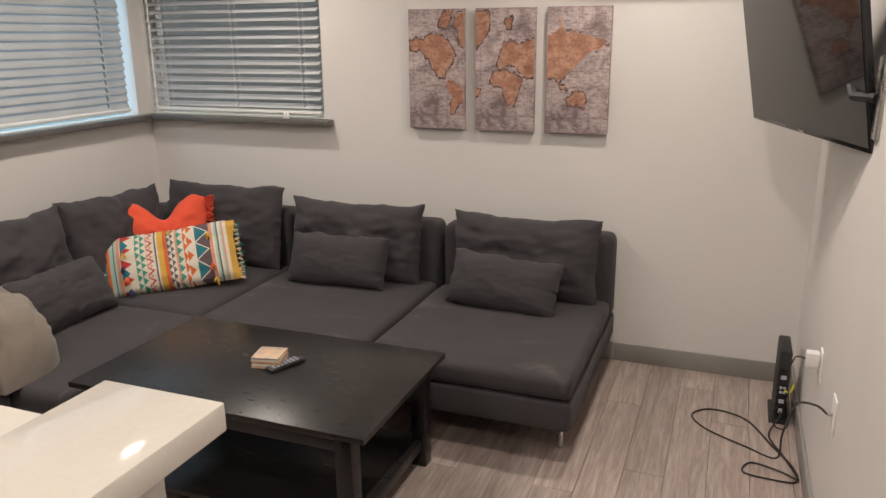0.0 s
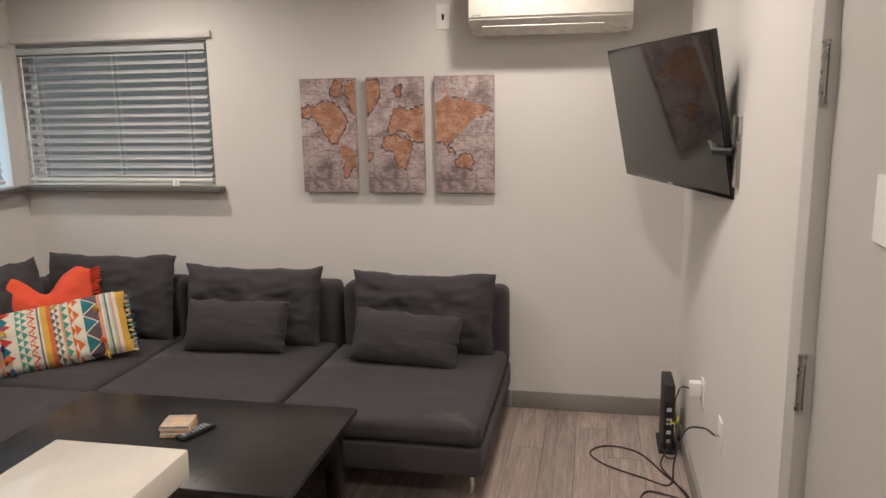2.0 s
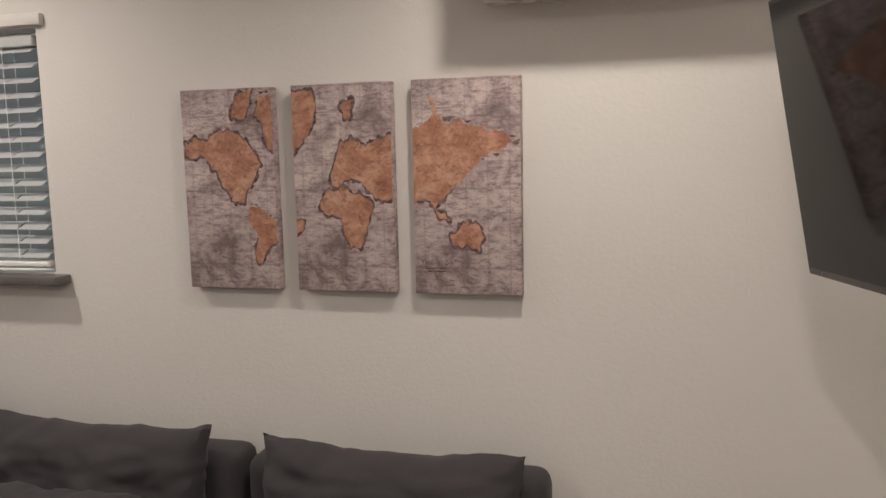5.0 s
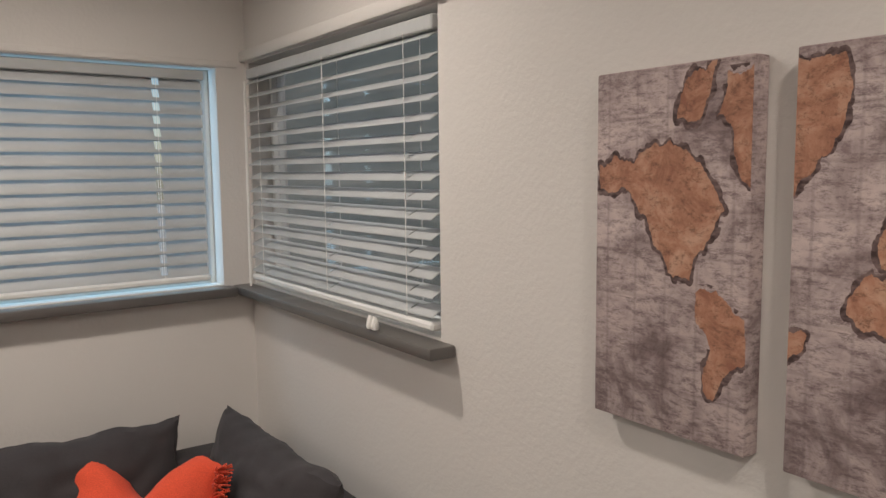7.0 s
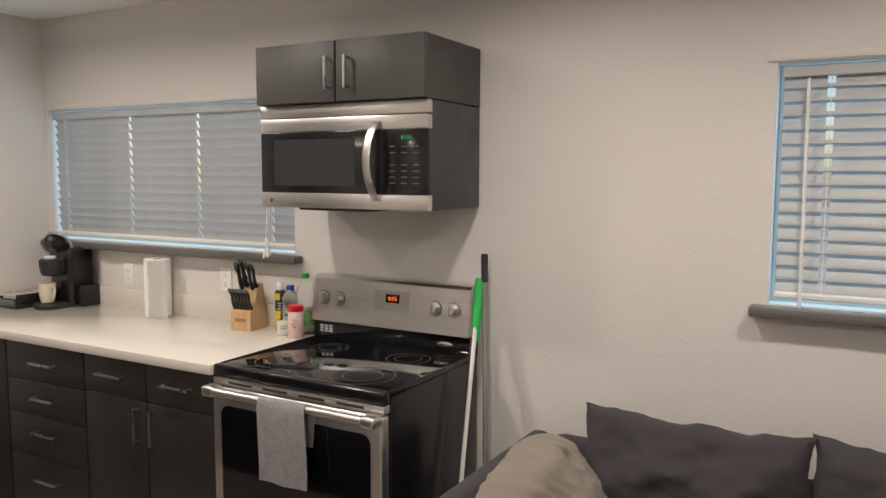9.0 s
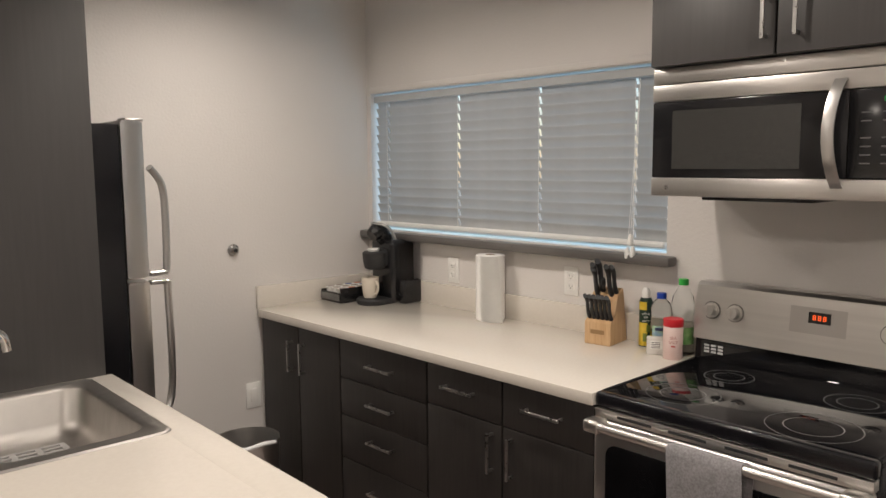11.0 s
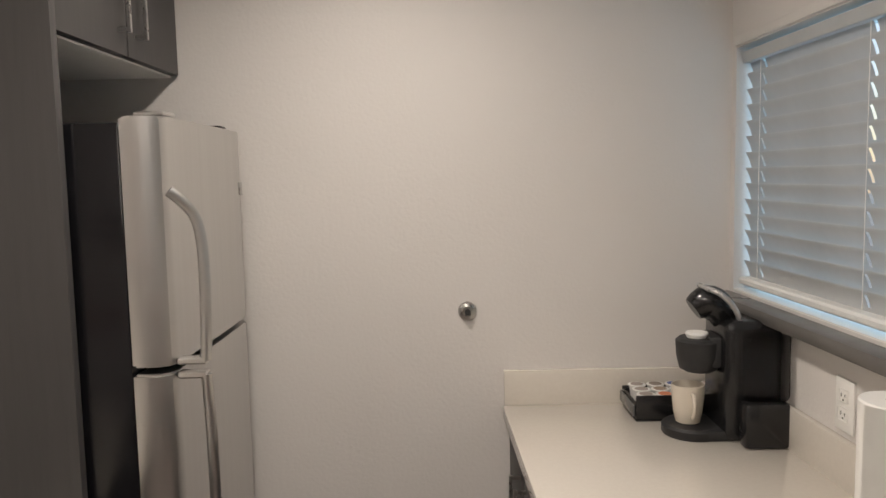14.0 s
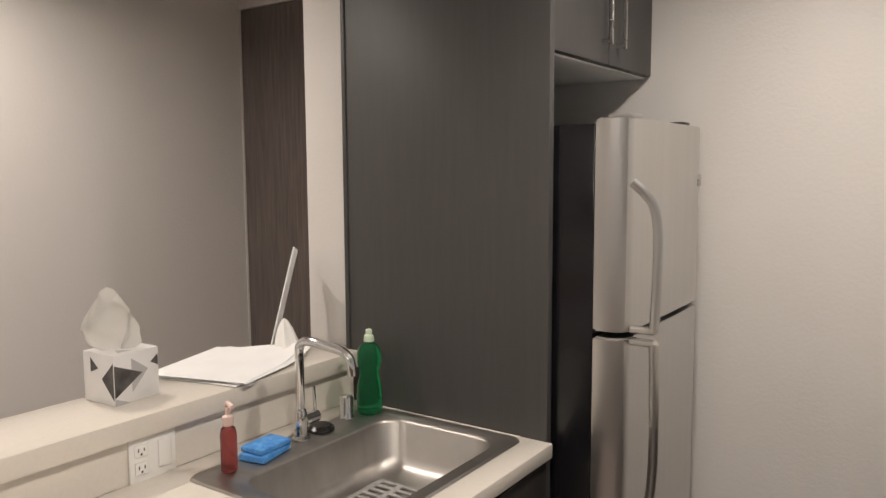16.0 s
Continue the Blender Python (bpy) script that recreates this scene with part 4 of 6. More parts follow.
part("door", boxes(((-3.0745 + mx, 1.894 + my, 0.0595), (-3.045 + mx, 2.445 + my, 0.2815), 0.003)), "dim_glass", mw, "black glass door with a dark window")
part("door_window", boxes(((-3.0448 + mx, 1.96 + my, 0.085), (-3.0438 + mx, 2.33 + my, 0.255))), mottled("dark mesh window", (0.03, 0.03, 0.028), (0.04, 0.04, 0.038), 0.25, 300), mw)
keyp = part("control_panel", boxes(((-3.0745 + mx, 2.4465 + my, 0.0595), (-3.045 + mx, 2.630 + my, 0.2815), 0.003)), "dim_glass", mw, "black glass keypad")
kb = bmesh.new()
for r in range(7):
    for c in range(3):
        if r == 2:
            continue
        y = 2.475 + c * 0.048
        z = 0.222 - r * 0.021
        box(kb, (-3.0448 + mx, y + my, z), (-3.0442 + mx, y + 0.024 + my, z + 0.0035))
part("key_print", kb, principled("keypad print", (0.09, 0.09, 0.09), 0.5), keyp)
green = principled("green led digits", (0.02, 0.4, 0.08), 0.5, 0.0, Emission_Strength=0.07)
green.node_tree.nodes["Principled BSDF"].inputs["Emission Color"].default_value = (0.05, 1.0, 0.2, 1)
gd = bmesh.new()
for i in range(4):
    y = 2.525 + i * 0.010 + (0.003 if i > 1 else 0)
    for za, zb, ya, yb in ((0.249, 0.2505, 0, 0.006), (0.254, 0.2555, 0, 0.006), (0.259, 0.2605, 0, 0.006), (0.249, 0.2605, 0.0048, 0.006), (0.249, 0.2605, 0, 0.0012)):
        if i in (1,) and ya == 0 and yb == 0.0012:
            continue
        box(gd, (-3.0448 + mx, y + ya + my, za), (-3.0440 + mx, y + yb + my, zb))
part("clock_digits", gd, green, keyp)
hp = []
for i in range(13):
    u = i / 12
    hp.append((-3.043 + mx + 0.006 + 0.045 * math.sin(math.pi * u) ** 0.7, 2.428 + my - 0.012 * math.sin(math.pi * u), 0.035 + u * 0.275))
hs_ = bmesh.new()
rows_h = [[hs_.verts.new((x_ + dx_, y_ + dy_, z_)) for dx_, dy_ in ((0.004, -0.015), (0.006, 0.0), (0.004, 0.015), (-0.005, 0.013), (-0.005, -0.013))] for x_, y_, z_ in hp]
for ra_, rb_ in zip(rows_h, rows_h[1:]):
    for k_ in range(5):
        hs_.faces.new((ra_[k_], ra_[(k_ + 1) % 5], rb_[(k_ + 1) % 5], rb_[k_]))
hs_.faces.new(rows_h[0][::-1]), hs_.faces.new(rows_h[-1])
part("handle", hs_, "steel", mw, "bowed flat stainless handle", angle=50)
bd = bmesh.new()
cyl(bd, (-3.043 + mx, 1.945 + my, 0.03), (-3.0418 + mx, 1.945 + my, 0.03), 0.008, n=20)
part("badge", bd, "nickel", mw)
part("lamp_housing", boxes(((-3.33 + mx, 2.03 + my, -0.008), (-3.10 + mx, 2.35 + my, 0.004), 0.003)), "black_pl", mw)

# ---- television on its arm ----
bl = Vector((-0.150, 4.46, 1.295))
ux = Vector((0.292, -0.905, 0.0)).normalized()
nrm = Vector((-ux.y, ux.x, 0)) * -1
if nrm.x > 0:
    nrm = -nrm
tilt_up = (Vector((0, 0, 1)) * math.cos(radians(11)) + nrm * math.sin(radians(11))).normalized()
nout = ux.cross(tilt_up).normalized()
TVW, TVH = 0.955, 0.535
tvm = Matrix(((ux.x, nout.x, tilt_up.x, bl.x), (ux.y, nout.y, tilt_up.y, bl.y), (ux.z, nout.z, tilt_up.z, bl.z), (0, 0, 0, 1)))
tv = thing("television", tvm, "black flat-screen television, off, tilted on a wall arm", "television")
sgn_front = 1 if (nout.dot(nrm) > 0) else -1
f0, f1 = (0.0, -0.022 * sgn_front)
part("screen_frame", boxes(((0, min(f0, f1), 0), (TVW, max(f0, f1), TVH), 0.004)), "black_pl", tv)
part("screen", boxes(((0.009, min(0.0004 * sgn_front, 0.0016 * sgn_front), 0.016), (TVW - 0.009, max(0.0004 * sgn_front, 0.0016 * sgn_front), TVH - 0.009))), "tv_glass", tv, "glossy dark screen")
part("back_shell", boxes(((0.16, min(f1 - 0.001 * sgn_front, f1 - 0.035 * sgn_front), 0.06), (TVW - 0.16, max(f1 - 0.001 * sgn_front, f1 - 0.035 * sgn_front), TVH - 0.10), 0.012)), "black_soft", tv)
part("badge", boxes(((TVW / 2 - 0.02, min(0.0005 * sgn_front, 0.002 * sgn_front), 0.004), (TVW / 2 + 0.02, max(0.0005 * sgn_front, 0.002 * sgn_front), 0.012))), "nickel", tv)
cen = tvm @ Vector((TVW / 2 + 0.1, f1 - 0.03 * sgn_front, TVH * 0.45))
mt = thing("tv_wall_mount", (XE, 3.53, 1.45), "black steel swivel wall bracket behind the television", "wall mount")
part("wall_plate", boxes(((-0.012, -0.05, -0.11), (0, 0.05, 0.11), 0.003)), "nickel", mt)
arm = bmesh.new()
loc = cen - Vector((XE, 3.53, 1.45))
tube(arm, [(-0.012, 0.0, 0.0), (-0.06, 0.06, 0.0), (loc.x * 0.6, loc.y * 0.7, loc.z), tuple(loc)], 0.014, 8)
part("arm", arm, "black_soft", mt)
part("arm_plate", boxes(((loc.x - 0.008, loc.y - 0.06, loc.z - 0.10), (loc.x + 0.008, loc.y + 0.06, loc.z + 0.10), 0.003)), "black_soft", mt)

# ---- air conditioner ----
ac = thing("air_conditioner", (-0.505, YN, 1.935), "cream wall-mounted split air conditioner", "air conditioner")
AW, AD = 0.375, 0.235
acb = bmesh.new()
prof = [(0, 0.0), (-0.13, 0.0), (-0.19, 0.022), (-0.222, 0.045), (-AD, 0.060), (-AD, 0.20), (-0.225, 0.262), (-0.20, 0.283), (0, 0.285)]
vs = [[acb.verts.new((s * AW, y, z)) for y, z in prof] for s in (-1, 1)]
k = len(prof)
for i in range(k):
    acb.faces.new((vs[0][i], vs[0][(i + 1) % k], vs[1][(i + 1) % k], vs[1][i]))
acb.faces.new(vs[0][::-1]), acb.faces.new(vs[1])
bmesh.ops.bevel(acb, geom=acb.edges[:], offset=0.005, segments=2, affect="EDGES")
cream = mottled("cream appliance plastic", (0.72, 0.69, 0.62), (0.75, 0.72, 0.65), 0.28, 5)
part("casing", acb, cream, ac)
part("front_panel", boxes(((-AW + 0.003, -AD - 0.006, 0.067), (AW - 0.003, -AD - 0.0005, 0.262), 0.004)), cream, ac)
vn = bmesh.new()
va, vb = Vector((0, -0.205, 0.030)), Vector((0, -0.128, -0.004))
dv = Vector((0, -0.35, -0.94)) * 0.004
for x0_, x1_ in ((-AW + 0.06, AW - 0.13),):
    c = [Vector((x0_, va.y, va.z)), Vector((x1_, va.y, va.z)), Vector((x1_, vb.y, vb.z)), Vector((x0_, vb.y, vb.z))]
    a = [vn.verts.new(p) for p in c]
    b = [vn.verts.new(p + dv) for p in c]
    for i in range(4):
        vn.faces.new((a[i], a[(i + 1) % 4], b[(i + 1) % 4], b[i]))
    vn.faces.new(a[::-1]), vn.faces.new(b)
part("air_flap", vn, cream, ac)
# dark strip laid on the panel; its colour draws a groove's shade
part("groove_shade", boxes(((-AW + 0.06, -AD - 0.0075, 0.235), (AW - 0.14, -AD - 0.0062, 0.238))), principled("painted groove shade", (0.25, 0.23, 0.2), 0.6), ac)
part("badge", boxes(((-AW + 0.02, -AD - 0.0072, 0.072), (-AW + 0.06, -AD - 0.0062, 0.078))), principled("grey badge", (0.35, 0.33, 0.3), 0.4), ac)

# ---- outside the windows ----
stucco = mottled("grey-green stucco", (0.20, 0.205, 0.175), (0.25, 0.255, 0.22), 0.85, 2, 40, 0.3)
# assumed backdrop: greys the gaps between slats, tall enough to block the sky
nb = thing("backdrop_wall", (-2.6, YN + 1.7, -0.5), "plain grey-green stucco backdrop wall added outside to hide the sky", "wall")
part("wall", boxes(((-6.0, 0, 0), (6.0, 0.2, 3.30))), stucco, nb)
part("coping", boxes(((-6.0, -0.03, 3.30), (6.0, 0.23, 3.35), 0.008)), stucco, nb)

# ---- world map on three canvases ----
def map_ground(name):
    m = principled(name, (0.4, 0.33, 0.33), 0.8)
    v = coords(m)
    big = noise_node(m, v, 9, 6, 0.65, 0.6)
    st = coords(m, (1.0, 1, 3.0))
    streak = noise_node(m, st, 34, 10, 0.85, 0.2)
    base = ramp(m, big, [(0.32, (0.15, 0.105, 0.105)), (0.43, (0.32, 0.25, 0.245)), (0.52, (0.48, 0.39, 0.38)), (0.68, (0.62, 0.515, 0.49))])
    col = mix(m, ramp(m, streak, [(0.48, (0, 0, 0)), (0.60, (0.78,) * 3)]), base, (0.12, 0.08, 0.085))
    blot = noise_node(m, coords(m, (1.0, 1, 1.6)), 16, 9, 0.82, 0.6)
    col = mix(m, ramp(m, blot, [(0.56, (0, 0, 0)), (0.66, (0.7,) * 3)]), col, (0.17, 0.115, 0.125))
    # engraved grid of meridians and parallels
    t = m.node_tree
    w = []
    for axis, sc in (("X", 5.2), ("Z", 4.3)):
        n = t.nodes.new("ShaderNodeTexWave")
        n.wave_type, n.bands_direction = "BANDS", axis
        n.inputs["Scale"].default_value = sc
        n.inputs["Distortion"].default_value = 0.15
        t.links.new(v, n.inputs["Vector"])
        w.append(ramp(m, n.outputs["Fac"], [(0.0, (0.25,) * 3), (0.03, (0, 0, 0))]))
    col = mix(m, w[0], col, (0.13, 0.09, 0.09))
    col = mix(m, w[1], col, (0.13, 0.09, 0.09))
    put(m, "Base Color", col)
    bump(m, noise_node(m, v, 700, 2), 0.2, 0.0006)
    return m


def land_mat(name, c1, c2, c3):
    m = principled(name, c1, 0.8)
    v = coords(m)
    a = noise_node(m, v, 18, 7, 0.72, 0.5)
    f = noise_node(m, coords(m, (1, 1, 1.6)), 46, 9, 0.85, 0.4)
    base = ramp(m, a, [(0.38, c1), (0.5, c2), (0.64, c3)])
    put(m, "Base Color", mix(m, ramp(m, f, [(0.51, (0, 0, 0)), (0.60, (0.75,) * 3)]), base, (0.15, 0.07, 0.045)))
    bump(m, noise_node(m, v, 700, 2), 0.2, 0.0006)
    return m


M["sea"] = map_ground("aged map paper print")
M["land"] = land_mat("ochre map land print", (0.29, 0.125, 0.08), (0.43, 0.215, 0.14), (0.54, 0.33, 0.235))
M["coast"] = mottled("dark engraved coast print", (0.05, 0.028, 0.028), (0.20, 0.14, 0.135), 0.8, 60, stretch=(1, 1, 2.5))
CZ0, CZ1 = 1.160, 1.750
CANVAS = [(-1.806, -1.508), (-1.447, -1.147), (-1.088, -0.787)]
# outlines in fractions of a canvas (across, down)
LANDS = [
    [("north america", "0.02,0.26 0.13,0.23 0.3,0.24 0.42,0.2 0.62,0.22 0.74,0.28 0.86,0.38 0.8,0.43 0.68,0.52 0.66,0.57 0.52,0.555 0.42,0.48 0.36,0.40 0.25,0.34 0.1,0.34 0.03,0.33"),
     ("arctic islands", "0.58,0.08 0.66,0.02 0.8,0.0 0.76,0.08 0.68,0.15 0.56,0.14"),
     ("greenland west", "0.84,0.1 0.86,0.03 1.0,0.02 1.0,0.32 0.93,0.27 0.90,0.18 0.80,0.14"),
     ("south america", "0.70,0.60 0.82,0.585 0.99,0.65 1.0,0.76 0.9,0.80 0.82,0.88 0.76,0.86 0.80,0.74 0.71,0.68")],
    [("greenland east", "0.0,0.02 0.21,0.02 0.25,0.1 0.21,0.19 0.1,0.27 0.0,0.34"),
     ("europe and asia", "0.38,0.44 0.42,0.38 0.5,0.27 0.6,0.255 0.74,0.30 0.86,0.27 1.0,0.25 1.0,0.54 0.86,0.55 0.74,0.5 0.66,0.46 0.5,0.47 0.4,0.49"),
     ("africa", "0.27,0.56 0.36,0.5 0.55,0.5 0.70,0.54 0.80,0.58 0.76,0.64 0.72,0.72 0.66,0.79 0.56,0.795 0.5,0.72 0.48,0.64 0.33,0.63 0.265,0.6"),
     ("south america tip", "0.0,0.66 0.09,0.66 0.07,0.70 0.0,0.73"), ("spitsbergen", "0.5,0.11 0.62,0.08 0.6,0.16 0.54,0.17")],
    [("asia", "0.0,0.22 0.12,0.19 0.2,0.155 0.26,0.16 0.35,0.21 0.6,0.22 0.85,0.25 0.98,0.285 0.86,0.32 0.64,0.355 0.55,0.42 0.42,0.49 0.32,0.53 0.24,0.56 0.2,0.60 0.1,0.55 0.0,0.57"),
     ("kara islands", "0.16,0.09 0.2,0.08 0.25,0.16 0.22,0.17"),
     ("australia", "0.34,0.725 0.44,0.68 0.58,0.665 0.66,0.74 0.62,0.80 0.5,0.76 0.37,0.775"), ("islands", "0.2,0.60 0.3,0.62 0.34,0.66 0.28,0.65")],
]


from mathutils.geometry import tessellate_polygon


def rough_outline(pts, seed, depth=5, amp=0.15):
    pts = [Vector(p) for p in pts]
    rng = random.Random(seed)
    for _ in range(depth):
        out = []
        for a, b in zip(pts, pts[1:] + pts[:1]):
            d = b - a
            edge = abs(a.x - b.x) < 1e-6 and (a.x in (0.0, 1.0))
            o = Vector((-d.y, d.x)) * (0 if edge else rng.uniform(-amp, amp))
            out += [a, (a + b) / 2 + o]
        pts = out
    return pts


for k, (cx0, cx1) in enumerate(CANVAS):
    cv = thing("canvas_print", ((cx0 + cx1) / 2, YN, CZ0), "stretched canvas print of part of an antique world map", "canvas print", "world map triptych")
    hw = (cx1 - cx0) / 2
    H_ = CZ1 - CZ0
    part("canvas", boxes(((-hw, -0.037, 0), (hw, -0.001, H_), 0.003)), "sea", cv)
    for li, (nm, txt) in enumerate(LANDS[k]):
        pts = [tuple(float(q) for q in p.split(",")) for p in txt.split()]
        ol = rough_outline(pts, 10 * k + li)
        cen_ = sum(ol, Vector((0, 0))) / len(ol)
        for mat, grow, y in (("coast", 0.012, -0.03720 - 0.00005 * li), ("land", 0.0, -0.0376 - 0.00005 * li)):
            bm = bmesh.new()
            vs = []
            for p in ol:
                i_ = ol.index(p)
                d = ol[(i_ + 2) % len(ol)] - ol[i_ - 2]
                g = Vector((d.y, -d.x)).normalized() * (grow * max(0.25, 1.0 + 1.5 * noise.noise(Vector((p.x * 22, p.y * 22, k)))))
                x = min(1, max(0, p.x + g.x * 1.6))
                z = min(1, max(0, p.y + g.y))
                vs.append(bm.verts.new((-hw + 2 * hw * (0.006 + 0.988 * x), y, H_ * (1 - (0.004 + 0.99 * z)))))
            for tri_ in tessellate_polygon([[v.co for v in vs]]):
                if len(set(tri_)) == 3:
                    bm.faces.new([vs[q] for q in tri_])
            bm.normal_update()
            if sum(fc.normal.y * fc.calc_area() for fc in bm.faces) > 0:
                bmesh.ops.reverse_faces(bm, faces=bm.faces)
            me = bpy.data.meshes.new("print")
            bm.to_mesh(me)
            bm.free()
            ob = finish(new("land_print" if mat == "land" else "coast_print", me), mat, False)
            ob.parent = cv
    if k == 2:
        for txt, x, z, size in (("THE WOR", -hw + 0.018, 0.082, 0.017),):
            cu = bpy.data.curves.new("map_title", "FONT")
            cu.body, cu.size, cu.extrude = txt, size, 0.0002
            cu.space_character = 1.3
            to = new("map_title", cu)
            to.data.materials.append(M["coast"])
            to.parent = cv
            to.matrix_local = pose(x, -0.0374, z, 90, 0, 0)
        part("title_bars", boxes(((-hw + 0.03, -0.0376, 0.070), (-hw + 0.095, -0.037, 0.073)), ((-hw + 0.035, -0.0376, 0.062), (-hw + 0.088, -0.037, 0.065))), "coast", cv)

# ---- patterned and red cushions ----
def pattern_cloth():
    m = principled("embroidered stripe cotton", (0.7, 0.64, 0.54), 0.9)
    t = m.node_tree
    c = t.nodes.new("ShaderNodeTexCoord")
    sep = t.nodes.new("ShaderNodeSeparateXYZ")
    t.links.new(c.outputs["Object"], sep.inputs[0])

    def math_(op, a, b=0.0):
        n = t.nodes.new("ShaderNodeMath")
        n.operation = op
        for s, v in zip(n.inputs, (a, b)):
            if isinstance(v, (int, float)):
                s.default_value = v
            else:
                t.links.new(v, s)
        return n.outputs[0]
    x01 = math_("ADD", math_("DIVIDE", sep.outputs["X"], 0.70), 0.5)
    z_ = sep.outputs["Z"]
    cream, teal, orange, yellow, red, grey, mint, coral, plum = (0.66, 0.60, 0.50), (0.02, 0.16, 0.20), (0.62, 0.13, 0.03), (0.62, 0.36, 0.06), (0.45, 0.035, 0.03), (0.13, 0.12, 0.13), (0.36, 0.52, 0.45), (0.62, 0.28, 0.19), (0.11, 0.075, 0.085)
    green = (0.06, 0.27, 0.20)
    stops = [(0, teal), (0.095, orange), (0.115, coral), (0.125, mint), (0.145, grey), (0.155, mint), (0.17, coral), (0.195, cream), (0.43, grey), (0.445, cream), (0.455, yellow), (0.495, orange), (0.52, cream), (0.575, coral), (0.59, cream), (0.72, plum), (0.82, coral), (0.84, cream), (0.855, mint), (0.87, grey), (0.88, cream), (0.895, mint), (0.91, coral), (0.92, cream), (0.945, yellow)]
    r = t.nodes.new("ShaderNodeValToRGB")
    r.color_ramp.interpolation = "CONSTANT"
    e = r.color_ramp.elements
    while len(e) < len(stops):
        e.new(0.5)
    for el, (p, col_) in zip(e, stops):
        el.position, el.color = p, (*col_, 1)
    t.links.new(x01, r.inputs[0])
    col = r.outputs[0]

    def teeth(col_in, a, b, freq, phase, tint, lo=0.0, hi=1.0):
        """Triangles pointing along x inside the band a to b: tint where lo < band position - wave < hi."""
        w_ = math_("DIVIDE", math_("SUBTRACT", x01, a), b - a)
        tri = math_("ABSOLUTE", math_("SUBTRACT", math_("MULTIPLY", math_("FRACT", math_("ADD", math_("MULTIPLY", z_, freq), phase)), 2.0), 1.0))
        d_ = math_("SUBTRACT", tri, w_)
        inside = math_("MULTIPLY", math_("GREATER_THAN", x01, a), math_("LESS_THAN", x01, b))
        band = math_("MULTIPLY", math_("GREATER_THAN", d_, lo), math_("LESS_THAN", d_, hi))
        return mix(m, math_("MULTIPLY", inside, band), col_in, tint)
    col = teeth(col, 0.012, 0.095, 14, 0.2, cream, 0.0, 0.16)
    col = teeth(col, 0.20, 0.30, 13, 0.0, red, 0.25)
    col = teeth(col, 0.20, 0.30, 6.5, 0.3, teal, 0.45)
    col = teeth(col, 0.30, 0.335, 26, 0.0, green)
    col = teeth(col, 0.335, 0.37, 26, 0.5, green)
    col = teeth(col, 0.375, 0.425, 20, 0.0, red, 0.0, 0.35)
    col = teeth(col, 0.375, 0.425, 20, 0.5, coral, 0.2, 0.5)
    col = teeth(col, 0.522, 0.548, 28, 0.0, grey)
    col = teeth(col, 0.548, 0.573, 28, 0.5, grey)
    col = teeth(col, 0.592, 0.63, 22, 0.0, green)
    col = teeth(col, 0.635, 0.66, 18, 0.4, orange, -0.1)
    col = teeth(col, 0.66, 0.715, 13, 0.1, orange, 0.25)
    col = teeth(col, 0.72, 0.815, 10, 0.35, cream, -0.02)
    col = teeth(col, 0.72, 0.815, 10, 0.35, teal, 0.12)
    v = coords(m)
    b = noise_node(m, v, 300, 2)
    put(m, "Base Color", mix(m, 0.25, col, ramp(m, b, [(0.3, (0.2, 0.18, 0.16)), (0.7, (0.85, 0.8, 0.7))]), "MULTIPLY"))
    bump(m, b, 0.5, 0.0015)
    return m


M["pattern"] = pattern_cloth()
yarn = {"teal": principled("teal yarn", (0.02, 0.15, 0.18), 0.95), "cream": principled("cream yarn", (0.62, 0.52, 0.34), 0.95), "yellow": principled("mustard yarn", (0.6, 0.36, 0.06), 0.95), "orange": principled("orange yarn", (0.62, 0.12, 0.03), 0.95), "navy": principled("navy yarn", (0.02, 0.035, 0.10), 0.95)}


def tassel(bm, p, d, length, seed, n=9, r=0.0016):
    rng = random.Random(seed)
    p, d = Vector(p), Vector(d).normalized()
    for i in range(n):
        sp = Vector((rng.uniform(-1, 1), rng.uniform(-1, 1), rng.uniform(-1, 1))) * 0.45
        q = p + (d + sp).normalized() * length * rng.uniform(0.75, 1.1)
        mid = (p + q) / 2 + sp * length * 0.12
        tube(bm, [p, mid, q], r, 5)
    return bm


pm = pose(-2.80, 4.075, 0.39, -36, -6, 36)
pc = thing("patterned_cushion", pm, "long cream cushion with bright embroidered zigzag stripes and tassels", "cushion")
PW, PH = 0.70, 0.335
part("cover", pillow(bmesh.new(), PW, PH, 0.15, 26, 0.02, 0.008, 0, 11), "pattern", pc)
for s, cols in ((-1, ("teal", "cream")), (1, ("cream", "teal"))):
    for ci, colr in enumerate(cols):
        fb = bmesh.new()
        for i in range(12 if ci == 0 else 6):
            z = 0.006 + (i + 0.5 * ci) / (12 if ci == 0 else 6) * (PH - 0.01)
            tassel(fb, (s * PW / 2 * 0.985, 0, z), (s, 0, -0.25), 0.028 if ci == 0 else 0.04, 40 + i + 7 * ci + (90 if s > 0 else 0), 7)
        part("fringe", fb, yarn[colr], pc, colr + " yarn fringe")
for i, (x, z, colr) in enumerate(((-0.2, 0.22, "yellow"), (-0.2, 0.15, "navy"), (-0.19, 0.09, "orange"), (-0.18, 0.03, "navy"), (0.22, 0.26, "yellow"), (0.22, 0.09, "orange"), (0.23, 0.02, "yellow"), (0.03, 0.31, "yellow"))):
    tb = bmesh.new()
    yy = -0.075 * max(0.0, (1 - abs(2 * x / PW) ** 2.6) * (1 - abs(2 * z / PH - 1) ** 2.6)) ** 0.42 - 0.004
    tassel(tb, (x, yy, z), (0.1, -0.25, -1), 0.045, 70 + i, 12, 0.002)
    part("tassel", tb, yarn[colr], pc, colr + " yarn tassel")

